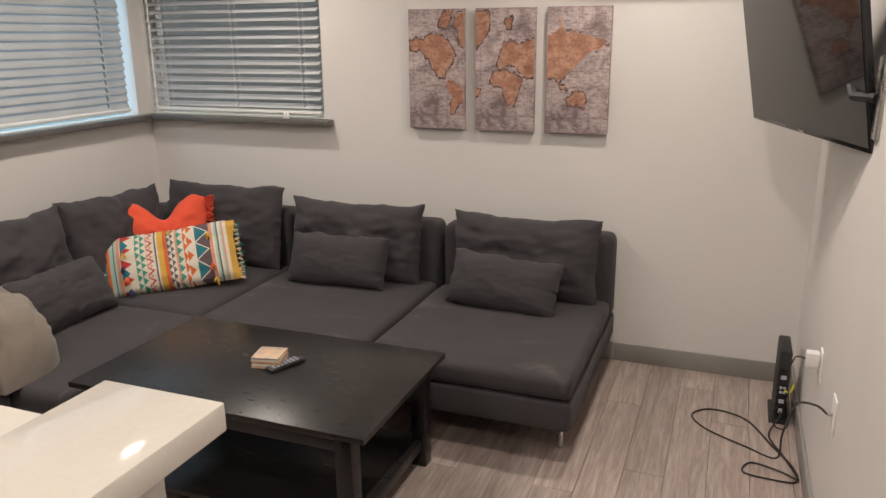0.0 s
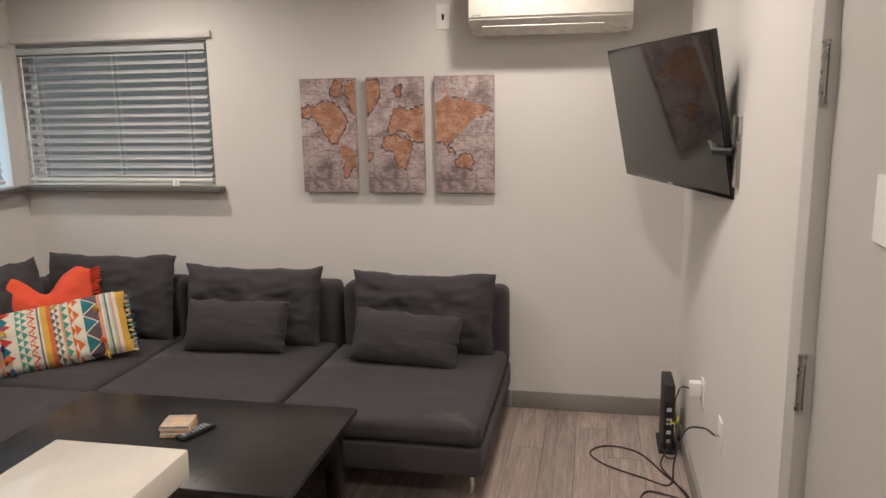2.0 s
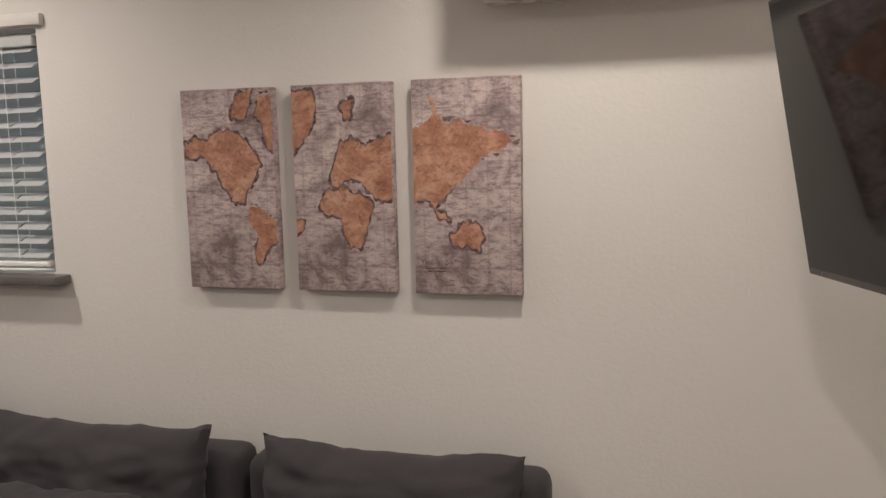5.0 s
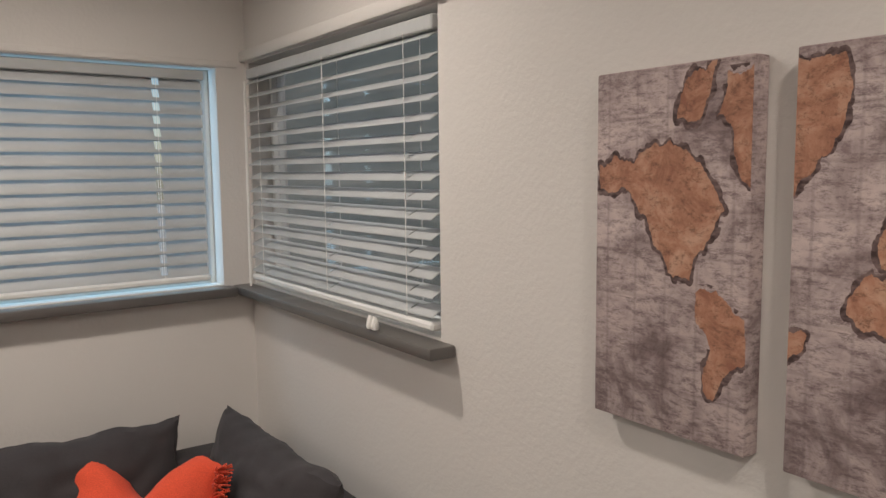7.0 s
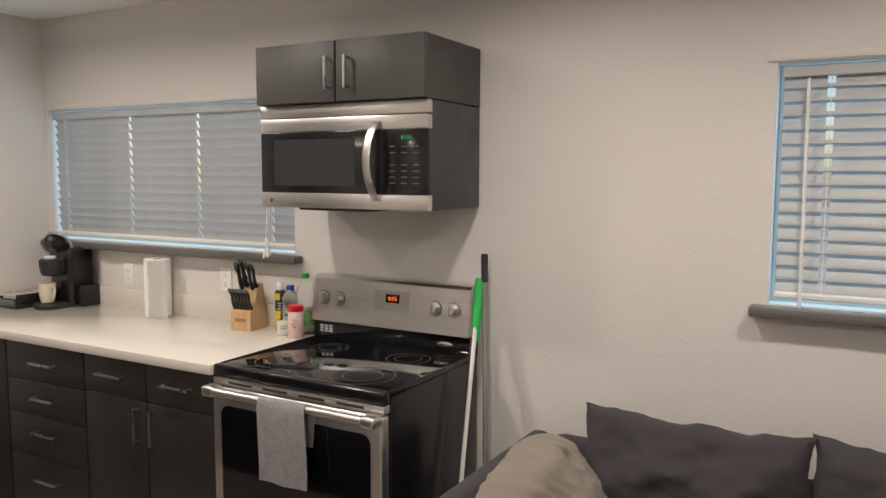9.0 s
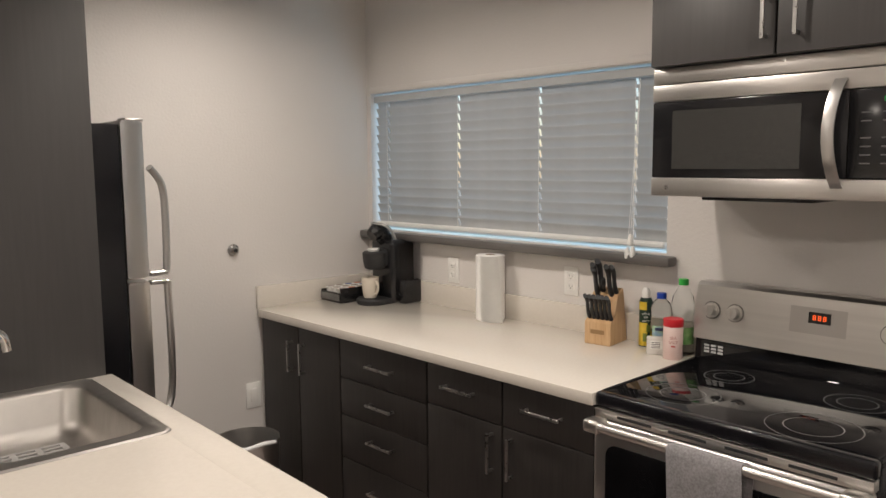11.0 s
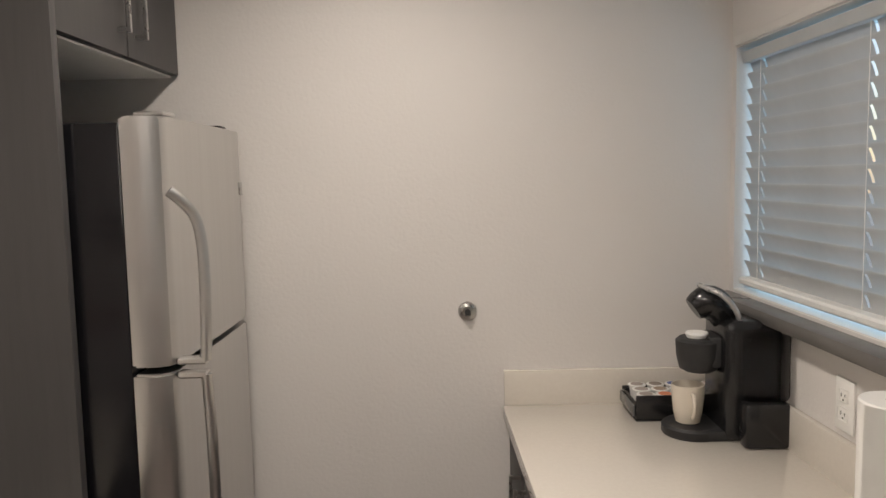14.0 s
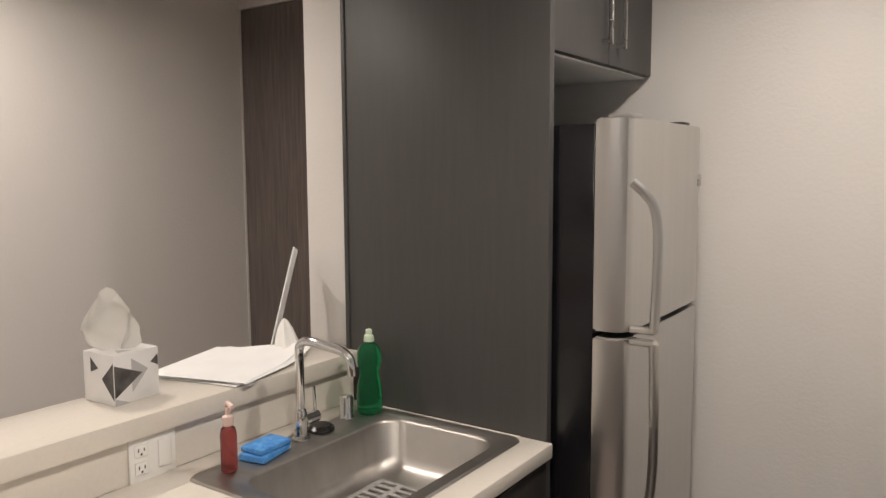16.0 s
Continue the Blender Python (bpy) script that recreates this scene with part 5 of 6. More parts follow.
rm = pose(-2.96, 4.28, 0.39, -20, -2, 46)
rc = thing("red_cushion", rm, "vermilion cotton cushion with corner tassels, dented at the top", "cushion")
rb = pillow(bmesh.new(), 0.47, 0.44, 0.17, 30, 0.05, 0.008, 0.0, 21)
for v in rb.verts:
    up_ = max(0.0, v.co.z / 0.44) ** 2
    v.co.z -= up_ * (0.125 * math.exp(-(v.co.x / 0.085) ** 2) + 0.05 * max(0.0, abs(v.co.x) - 0.17) / 0.08)
part("cover", rb, "red_cloth", rc)
for sx in (-1, 1):
    tb = bmesh.new()
    for i in range(4):
        tassel(tb, (sx * (0.218 - 0.004 * i), 0, 0.385 - 0.035 * i), (sx, -0.7, 0.15), 0.06, 130 + i + sx, 18, 0.0027)
    part("tassel", tb, "red_cloth", rc)

# rumpled throw over a pillow at the armrest
bk = thing("throw_blanket", pose(-2.93, 2.935, 0.385), "rumpled taupe fleece throw heaped against the armrest", "blanket")


def mound(half, deep, top, seed, n=64, m=44):
    """A heaped cloth: runs along x, upright behind at y 0, falls to the front at y deep."""
    bm = bmesh.new()
    grid = []
    for i in range(n + 1):
        u = -1 + 2 * i / n
        end = max(0.0, 1 - abs(u) ** 4.5) ** 0.45
        crest = top * (0.06 + 0.94 * end) * (1 - 0.13 * (u + 0.55) ** 2)
        row = []
        for j in range(m + 1):
            a = math.pi * j / m
            y = deep * (0.5 + 0.5 * math.copysign(abs(math.cos(a)) ** 0.75, math.cos(a))) * (0.35 + 0.65 * end)
            z = crest * math.sin(a) ** 0.55 * (1 - 0.22 * y / deep)
            q1 = noise.noise(Vector((u * 2.1 + seed, y * 9, z * 3)))
            q2 = noise.noise(Vector((u * 3.0 + z * 12, y * 14 + seed, z * 16)))
            q3 = abs(noise.noise(Vector((u * 5 + z * 6, seed, z * 22 - u * 5))))
            lift = math.sin(a)
            row.append(bm.verts.new((u * half * (1 - 0.10 * z / top), y + lift * (0.026 * q1 + 0.016 * q2 - 0.040 * q3) * (1 if y > 0.05 else 0), z + lift * (0.016 * q1 + 0.010 * q2 - 0.012 * q3))))
        grid.append(row)
    for a, b in zip(grid, grid[1:]):
        for j in range(m):
            bm.faces.new((a[j], b[j], b[j + 1], a[j + 1]))
    bm.faces.new(grid[0])
    bm.faces.new(grid[-1][::-1])
    return bm


part("throw", mound(0.345, 0.35, 0.425, 3.0), "blanket", bk, angle=80)

# ---- on the coffee table ----
TBZ = 0.46
st = thing("coaster_stack", pose(-1.742, 3.362, TBZ, 0, 0, 12), "stack of printed orange and white square coasters", "coasters")
for i in range(5):
    mcol = mottled("coaster print", [(0.55, 0.30, 0.16), (0.70, 0.66, 0.58), (0.45, 0.20, 0.10), (0.72, 0.68, 0.60), (0.62, 0.40, 0.24)][i], [(0.7, 0.55, 0.42), (0.75, 0.7, 0.62), (0.6, 0.35, 0.2), (0.7, 0.6, 0.5), (0.35, 0.33, 0.32)][i], 0.45, 30)
    o = 0.002 * ((i * 7) % 3 - 1)
    part("coaster", boxes(((-0.052 + o, -0.052, 0.0008 + i * 0.0088), (0.052 + o, 0.052, 0.0085 + i * 0.0088), 0.002)), mcol, st)
rmte = thing("remote_control", pose(-1.676, 3.36, TBZ, 0, 0, -22), "slim black remote control with rubber keys", "remote control")
part("case", boxes(((-0.022, -0.075, 0.0), (0.022, 0.075, 0.016), 0.006)), "black_soft", rmte)
kb = bmesh.new()
for r in range(7):
    for c in range(3):
        box(kb, (-0.016 + c * 0.0115, -0.06 + r * 0.017, 0.0155), (-0.007 + c * 0.0115, -0.05 + r * 0.017, 0.018), 0.001, 1)
part("keypad", kb, principled("grey rubber keys", (0.30, 0.31, 0.36), 0.6), rmte)

# ---- small wall fittings ----
def wall_plate(name, at, rz, label, kind, w=0.07, h=0.115):
    p = thing(name, pose(*at, 0, 0, rz), label, "wall plate")
    part("plate", boxes(((-w / 2, -0.006, -h / 2), (w / 2, 0, h / 2), 0.002)), "white_pl", p)
    if kind == "outlet":
        for z in (-0.02, 0.02):
            part("receptacle", boxes(((-0.0165, -0.0085, z - 0.014), (0.0165, -0.0062, z + 0.014), 0.003)), "white_pl", p)
            sl = boxes(((-0.008, -0.0092, z - 0.002), (-0.006, -0.0086, z + 0.006)), ((0.006, -0.0092, z - 0.002), (0.008, -0.0086, z + 0.005)), ((-0.002, -0.0092, z - 0.010), (0.002, -0.0086, z - 0.006)))
            part("slots", sl, "black_pl", p)
    elif kind == "coax":
        c = bmesh.new()
        cyl(c, (0, -0.006, 0), (0, -0.02, 0), 0.005, n=10)
        part("connector", c, "nickel", p)
    elif kind == "blank":
        part("rocker", boxes(((-0.016, -0.009, -0.032), (0.016, -0.0062, 0.032), 0.002)), "white_pl", p)
    elif kind == "sensor":
        part("slot", boxes(((-0.006, -0.0075, -0.014), (0.006, -0.0062, 0.014), 0.001)), "black_pl", p)
    return p


wall_plate("power_outlet", (XE, 3.967, 0.485), -90, "white duplex power outlet with a plug in it", "outlet")
wall_plate("coax_outlet", (XE, 3.55, 0.50), -90, "white coaxial cable wall plate", "coax")
wall_plate("sensor_plate", (-1.045, YN, 2.035), 0, "white wall plate with a small dark slot", "sensor", 0.068, 0.12)
turned(wall_plate("power_outlet", (XW, 0.628, 1.086), 90, "white duplex power outlet above the backsplash", "outlet"), OFF)
turned(wall_plate("power_outlet", (XW, 1.300, 1.106), 90, "white duplex power outlet above the backsplash", "outlet"), OFF)
wall_plate("blank_plate", (-2.672, YS, 0.50), 180, "white blank wall plate low beside the cabinet", "blank", 0.075, 0.12)
wp = wall_plate("power_outlet", (-1.1316, 1.408, 0.962), -90, "white two-gang outlet and switch plate under the bar", "none", 0.118, 0.112)
for z in (-0.02, 0.02):
    part("receptacle", boxes(((-0.047, -0.0085, z - 0.014), (-0.014, -0.0062, z + 0.014), 0.003)), "white_pl", wp)
    part("slots", boxes(((-0.039, -0.0092, z - 0.002), (-0.037, -0.0086, z + 0.006)), ((-0.025, -0.0092, z - 0.002), (-0.023, -0.0086, z + 0.005)), ((-0.033, -0.0092, z - 0.010), (-0.029, -0.0086, z - 0.006))), "black_pl", wp)
part("rocker", boxes(((0.012, -0.009, -0.032), (0.046, -0.0062, 0.032), 0.002)), "white_pl", wp)
wp.matrix_world = pose(-1.1457, 1.408, 0.968, 0, 0, -90)

vl = thing("door_stop", pose(-2.598, 0, 1.194), "round satin metal wall bumper on the end wall", "door stop")
vb = bmesh.new()
lathe(vb, [(0.028, 0), (0.028, 0.004), (0.024, 0.010), (0.015, 0.013), (0.014, 0.022)])
bmesh.ops.rotate(vb, verts=vb.verts, cent=(0, 0, 0), matrix=Matrix.Rotation(radians(-90), 3, "X"))
part("base", vb, "nickel", vl)
vb = bmesh.new()
cyl(vb, (0, 0.0225, 0), (0, 0.027, 0), 0.009, n=16)
part("bumper", vb, "black_soft", vl)

# plug, router and its cables
pl = thing("plug_adapter", pose(XE - 0.0095, 3.967, 0.505, 0, 0, 0), "white power adapter plugged into the outlet", "adapter")
part("housing", boxes(((-0.045, -0.022, -0.028), (0, 0.022, 0.028), 0.005)), "white_pl", pl)
RT = (0.072, 4.53)
rt = thing("wifi_router", (RT[0], RT[1], 0), "upright black internet router with ports, on the floor", "router")
part("foot", boxes(((-0.04, -0.10, 0), (0.04, 0.10, 0.022), 0.006)), "black_soft", rt)
part("case", boxes(((-0.024, -0.095, 0.0225), (0.024, 0.105, 0.335), 0.008)), "black_soft", rt)
part("port_panel", boxes(((-0.020, -0.0985, 0.035), (0.020, -0.0955, 0.255), 0.001)), "black_pl", rt)
lab = principled("pale port labels", (0.45, 0.48, 0.55), 0.6)
for x, z, w_, h_ in ((-0.012, 0.21, 0.022, 0.018), (-0.012, 0.165, 0.010, 0.012), (0.002, 0.165, 0.010, 0.012), (-0.012, 0.145, 0.010, 0.012), (0.002, 0.145, 0.010, 0.012), (-0.010, 0.10, 0.02, 0.018), (-0.008, 0.055, 0.016, 0.02)):
    part("port_label", boxes(((x, -0.0996, z), (x + w_, -0.0987, z + h_))), lab, rt)
part("cable_tag", tube(bmesh.new(), smooth_path([(0.01, -0.098, 0.16), (0.025, -0.115, 0.16), (0.036, -0.118, 0.185), (0.04, -0.115, 0.20)], 4), 0.004, 8), principled("yellow plug", (0.7, 0.6, 0.03), 0.4), rt)
cab = mottled("black-brown cable", (0.018, 0.013, 0.011), (0.028, 0.02, 0.017), 0.5, 30)
c1 = smooth_path([(XE - 0.022, 3.55, 0.50), (XE - 0.05, 3.60, 0.50), (XE - 0.09, 3.75, 0.42), (XE - 0.10, 3.95, 0.20), (0.05, 4.10, 0.02), (-0.06, 4.18, 0.005), (-0.22, 4.28, 0.005), (-0.28, 4.39, 0.005), (-0.20, 4.47, 0.005), (-0.06, 4.42, 0.005), (0.04, 4.22, 0.006), (0.11, 4.06, 0.012), (0.115, 3.97, 0.006), (0.02, 3.96, 0.005), (-0.07, 3.98, 0.005), (-0.04, 4.06, 0.005), (0.06, 4.02, 0.011), (0.12, 4.0, 0.006), (0.08, 4.15, 0.006), (0.03, 4.3, 0.010), (0.07, 4.40, 0.05), (RT[0], RT[1] - 0.098, 0.06)], 7)
solid("coaxial_cable", tube(bmesh.new(), c1, 0.0038, 8), cab, "dark coaxial cable looped on the floor from wall plate to router", "cable")
c2 = smooth_path([(XE - 0.054, 3.967, 0.505), (XE - 0.08, 3.975, 0.505), (0.06, 4.02, 0.47), (0.055, 4.09, 0.38), (0.08, 4.20, 0.20), (0.095, 4.3, 0.06), (0.06, 4.36, 0.02), (0.04, 4.40, 0.05), (RT[0] - 0.008, RT[1] - 0.098, 0.09)], 7)
solid("power_cable", tube(bmesh.new(), c2, 0.0028, 8), "black_pl", "thin black power cable from adapter to router", "cable")

# broom and mop in the gap beside the range
br = thing("broom", (-3.25, 2.685, 0), "white-handled broom with a green cap leaning on the wall", "broom")
part("handle", tube(bmesh.new(), [(0.12, 0.0, 0.12), (-0.118, -0.02, 1.20)], 0.0085, 12), "white_pl", br)
gm = principled("green plastic", (0.03, 0.50, 0.10), 0.45)
g = bmesh.new()
gp = [(-0.085, -0.015, 0.98), (-0.09, -0.018, 1.05), (-0.102, -0.019, 1.12), (-0.115, -0.02, 1.20), (-0.118, -0.02, 1.215)]
tube(g, smooth_path(gp, 5), [0.010 + 0.009 * math.sin(math.pi * i / 20) for i in range(21)], 14)
part("grip", g, gm, br, "bright green plastic dustpan grip")
part("head", boxes(((0.04, -0.03, 0.085), (0.19, 0.03, 0.125), 0.01)), gm, br)
part("bristles", boxes(((0.045, -0.026, 0.0), (0.185, 0.026, 0.084), 0.004)), "black_soft", br)
mp_ = thing("mop", (-3.27, 2.755, 0), "grey metal mop handle with a black grip leaning on the wall", "mop")
part("handle", tube(bmesh.new(), [(0.06, 0.03, 0.06), (-0.10, -0.07, 1.20)], 0.010, 12), mottled("grey painted steel", (0.28, 0.27, 0.26), (0.34, 0.33, 0.32), 0.35, 9, metal=0.5), mp_)
part("grip", tube(bmesh.new(), [(-0.10, -0.07, 1.20), (-0.1145, -0.079, 1.305)], 0.013, 12), "black_soft", mp_)
part("head", boxes(((-0.03, -0.04, 0.0), (0.14, 0.09, 0.06), 0.012)), "towel", mp_)

# ---- on the kitchen counter ----
def clear(name, color=(1, 1, 1), rough=0.05, ior=1.3, alpha=1.0):
    return principled(name, color, rough, 0.0, Transmission_Weight=1.0, IOR=ior)


KZ = KC
cm = thing("coffee_maker", (-3.255, 0.285, KZ), "black single-cup coffee maker with its lid raised", "coffee maker")
b = bmesh.new()
box(b, (-0.112, -0.085, 0.0), (0.03, 0.085, 0.305), 0.022, 3)
part("body", b, "black_pl", cm, "glossy black housing")
b = bmesh.new()
lathe(b, [(0.074, 0.0), (0.078, 0.006), (0.078, 0.022), (0.072, 0.028)], (0.085, 0, 0), 32)
box(b, (0.0, -0.076, 0.0), (0.09, 0.076, 0.027), 0.006, 2)
part("drip_tray", b, "black_soft", cm)
b = bmesh.new()
lathe(b, [(0.035, 0.165), (0.048, 0.172), (0.056, 0.205), (0.058, 0.245), (0.050, 0.252)], (0.07, 0, 0), 28)
box(b, (0.0, -0.05, 0.18), (0.06, 0.05, 0.262), 0.012, 2)
part("brew_head", b, "black_soft", cm)
b = bmesh.new()
lathe(b, [(0.026, 0.2525), (0.029, 0.262), (0.027, 0.266)], (0.075, 0, 0), 20)
part("pod", b, "white_pl", cm, "white coffee pod in the open holder")
b = bmesh.new()
tube(b, smooth_path([(0.0, 0.0, 0.29), (0.02, 0.0, 0.325), (0.05, 0.0, 0.345), (0.085, 0.0, 0.325)], 5), [0.030 + 0.014 * math.sin(math.pi * i / 15) for i in range(16)], 18)
part("lid", b, "black_pl", cm, "raised black brewing lid")
b = bmesh.new()
tube(b, smooth_path([(-0.02, -0.052, 0.29), (0.0, -0.056, 0.335), (0.035, -0.054, 0.372), (0.06, -0.03, 0.383), (0.06, 0.03, 0.383), (0.035, 0.054, 0.372), (0.0, 0.056, 0.335), (-0.02, 0.052, 0.29)], 5), 0.007, 10)
part("lid_handle", b, mottled("silver plastic", (0.45, 0.45, 0.45), (0.52, 0.52, 0.52), 0.3, 9, metal=0.6), cm, "silver lid handle")
b = bmesh.new()
box(b, (-0.112, 0.0865, 0.115), (-0.005, 0.135, 0.290), 0.016, 3)
part("water_tank", b, clear("smoky clear plastic", (0.82, 0.83, 0.85), 0.06, 1.04), cm, "clear plastic water tank")
part("tank_base", boxes(((-0.112, 0.0865, 0.0), (0.0, 0.138, 0.1145), 0.012)), "black_pl", cm)

mg = thing("mug", (-3.160, 0.280, KZ + 0.0285), "cream ceramic coffee mug on the drip tray", "mug")
b = bmesh.new()
lathe(b, [(0.027, 0.0), (0.031, 0.002), (0.037, 0.03), (0.041, 0.07), (0.042, 0.1), (0.0395, 0.1), (0.038, 0.07), (0.034, 0.03), (0.028, 0.008), (0.001, 0.007)], (0, 0, 0), 32)
M["cream_cer"] = mottled("cream ceramic", (0.62, 0.56, 0.47), (0.66, 0.60, 0.51), 0.2, 10)
part("cup", b, "cream_cer", mg)
part("handle", tube(bmesh.new(), smooth_path([(0.0, 0.039, 0.082), (0.004, 0.062, 0.080), (0.004, 0.068, 0.055), (0.003, 0.055, 0.026), (0.0, 0.034, 0.022)], 5), 0.0055, 10), "cream_cer", mg)

pt = thing("pod_drawer", (-3.168, 0.108, KZ), "black coffee pod drawer filled with white pods", "pod holder")
part("tray", boxes(((-0.16, -0.085, 0.0), (0.12, 0.085, 0.006), 0.002), ((-0.16, -0.085, 0.006), (0.12, -0.079, 0.055), 0.002), ((-0.16, 0.079, 0.006), (0.12, 0.085, 0.072), 0.002), ((-0.16, -0.079, 0.006), (-0.154, 0.079, 0.085), 0.002), ((0.114, -0.079, 0.006), (0.12, 0.079, 0.05), 0.002)), "black_pl", pt)
part("front_lip", boxes(((0.1205, -0.078, 0.012), (0.128, 0.078, 0.044), 0.003)), mottled("clear grey acrylic", (0.10, 0.10, 0.10), (0.14, 0.14, 0.14), 0.15, 6), pt)
podc = [(0.30, 0.22, 0.16), (0.55, 0.18, 0.08), (0.05, 0.09, 0.30), (0.22, 0.18, 0.15)]
for i in range(5):
    for j in range(3):
        b = bmesh.new()
        lathe(b, [(0.017, 0.0), (0.022, 0.038), (0.0255, 0.040), (0.0255, 0.043), (0.02, 0.0435)], (0.085 - i * 0.053, -0.05 + j * 0.051, 0.0065 + (0.018 if i < 5 else 0)), 16)
        p = part("coffee_pod", b, "white_pl", pt)
        b = bmesh.new()
        cyl(b, (0.085 - i * 0.053, -0.05 + j * 0.051, 0.0683), (0.085 - i * 0.053, -0.05 + j * 0.051, 0.0688), 0.0185, n=16)
        part("pod_label", b, principled("pod label print", podc[(i * 3 + j) % 4] if i else (0.32, 0.27, 0.24), 0.5), p)

tr = thing("paper_towel_roll", (-3.311, 0.938, KZ), "upright white paper towel roll", "paper towel")
b = bmesh.new()
lathe(b, [(0.060, 0.0), (0.0625, 0.003), (0.0625, 0.276), (0.060, 0.279), (0.0205, 0.279), (0.0200, 0.2)], (0, 0, 0), 40)
M["tissue"] = mottled("quilted paper", (0.80, 0.79, 0.76), (0.84, 0.83, 0.80), 0.85, 14, 220, 0.25, 0.0012)
part("paper", b, "tissue", tr)
b = bmesh.new()
cyl(b, (0, 0, 0.278), (0, 0, 0.2793), 0.0198, n=24)
part("core", b, principled("cardboard core", (0.22, 0.15, 0.10), 0.9), tr)
b = bmesh.new()
g0 = []
for k_ in range(9):
    a = radians(6 + k_ * 8.5)
    out_ = 0.034 * (k_ / 8) ** 1.6
    g0.append([b.verts.new(((0.0636 + out_ * (1.25 - z / 0.22)) * math.cos(a), (0.0636 + out_ * (1.25 - z / 0.22)) * math.sin(a), z)) for z in (0.001, 0.14, 0.276)])
for p_, q_ in zip(g0, g0[1:]):
    for k_ in range(2):
        b.faces.new((p_[k_], q_[k_], q_[k_ + 1], p_[k_ + 1]))
bmesh.ops.solidify(b, geom=b.faces[:], thickness=0.0008)
part("loose_sheet", b, "tissue", tr)

kn = thing("knife_block", pose(-3.322, 1.530, KZ, 0, 0, 9), "light beech knife block filled with black-handled knives", "knife block")
wood = principled("beech block", (0.55, 0.36, 0.19), 0.45)
vw = coords(wood, (10, 10, 0.8))
fw = noise_node(wood, vw, 7, 5, 0.6, 0.5)
put(wood, "Base Color", ramp(wood, fw, [(0.3, (0.50, 0.31, 0.155)), (0.7, (0.64, 0.44, 0.25))]))
bump(wood, fw, 0.08, 0.0008)
b = bmesh.new()
prof = [(0.068, 0.0), (0.068, 0.084), (0.036, 0.100), (0.010, 0.182), (-0.026, 0.204), (-0.034, 0.200), (-0.072, 0.0)]
vs = [[b.verts.new((x, s * 0.052, z)) for x, z in prof] for s in (-1, 1)]
for i in range(len(prof)):
    j = (i + 1) % len(prof)
    b.faces.new((vs[0][i], vs[0][j], vs[1][j], vs[1][i]))
b.faces.new(vs[0][::-1]), b.faces.new(vs[1])
bmesh.ops.bevel(b, geom=b.edges[:], offset=0.002, segments=2, affect="EDGES")
part("block", b, wood, kn)
part("logo_plate", boxes(((0.0682, -0.028, 0.040), (0.0686, 0.028, 0.056))), principled("burnt brown mark", (0.30, 0.18, 0.08), 0.6), kn)


def knife_handle(x, y, z, length, w):
    b = bmesh.new()
    lean = Vector((0.36, 0.0, 0.93)).normalized()
    p0 = Vector((x, y, z))
    side = Vector((0.93, 0, -0.36))
    pts = [p0, p0 + lean * length * 0.3 + side * 0.004, p0 + lean * length * 0.7 - side * 0.003, p0 + lean * length * 0.95 + side * 0.005]
    sp = smooth_path(pts, 5)
    tube(b, sp, [1.45 * w * (0.97 + 0.12 * math.cos(2.2 * math.pi * i / (len(sp) - 1))) for i in range(len(sp))], 10, 0.62)
    return b


for i in range(6):
    part("steak_knife", knife_handle(0.046, -0.043 + i * 0.0172, 0.098, 0.095, 0.0085), "black_soft", kn, "black steak knife handle")
for x, y, z, l, w in ((-0.004, -0.036, 0.182, 0.125, 0.0105), (-0.012, -0.018, 0.187, 0.135, 0.0115), (0.008, -0.030, 0.176, 0.115, 0.0095), (0.002, 0.022, 0.180, 0.125, 0.0105), (-0.006, 0.038, 0.185, 0.118, 0.0095)):
    part("kitchen_knife", knife_handle(x, y, z, l, w), "black_soft", kn, "black kitchen knife handle")
b = bmesh.new()
cpt = Vector((0.035, 0.004, 0.225))
for s in (-1, 1):
    ring = [cpt + Vector((0.010 * s + 0.012 * math.cos(a), 0.004 * s, 0.018 * math.sin(a))) for a in [2 * math.pi * i / 14 for i in range(15)]]
    tube(b, ring, 0.0035, 8)
part("scissors", b, "black_soft", kn, "black scissor loops")


def bottle(name, at, prof, mat, label, cap=None, capmat=None, bands=(), n=24, contents=None):
    o = thing(name, at, label, "bottle")
    part("body", lathe(bmesh.new(), prof, (0, 0, 0), n), mat, o)
    if cap:
        part("cap", lathe(bmesh.new(), cap, (0, 0, 0), n), capmat, o)
    for z0_, z1_, r_, mt_, a0, a1 in bands:
        bm = bmesh.new()
        k = 18
        lo_ = [bm.verts.new((r_ * math.cos(radians(a0 + (a1 - a0) * i / k)), r_ * math.sin(radians(a0 + (a1 - a0) * i / k)), z0_)) for i in range(k + 1)]
        hi_ = [bm.verts.new((v.co.x, v.co.y, z1_)) for v in lo_]
        for i in range(k):
            bm.faces.new((lo_[i], lo_[i + 1], hi_[i + 1], hi_[i]))
        part("label", bm, mt_, o)
    if contents:
        part("contents", lathe(bmesh.new(), contents[0], (0, 0, 0), n), contents[1], o)
    return o


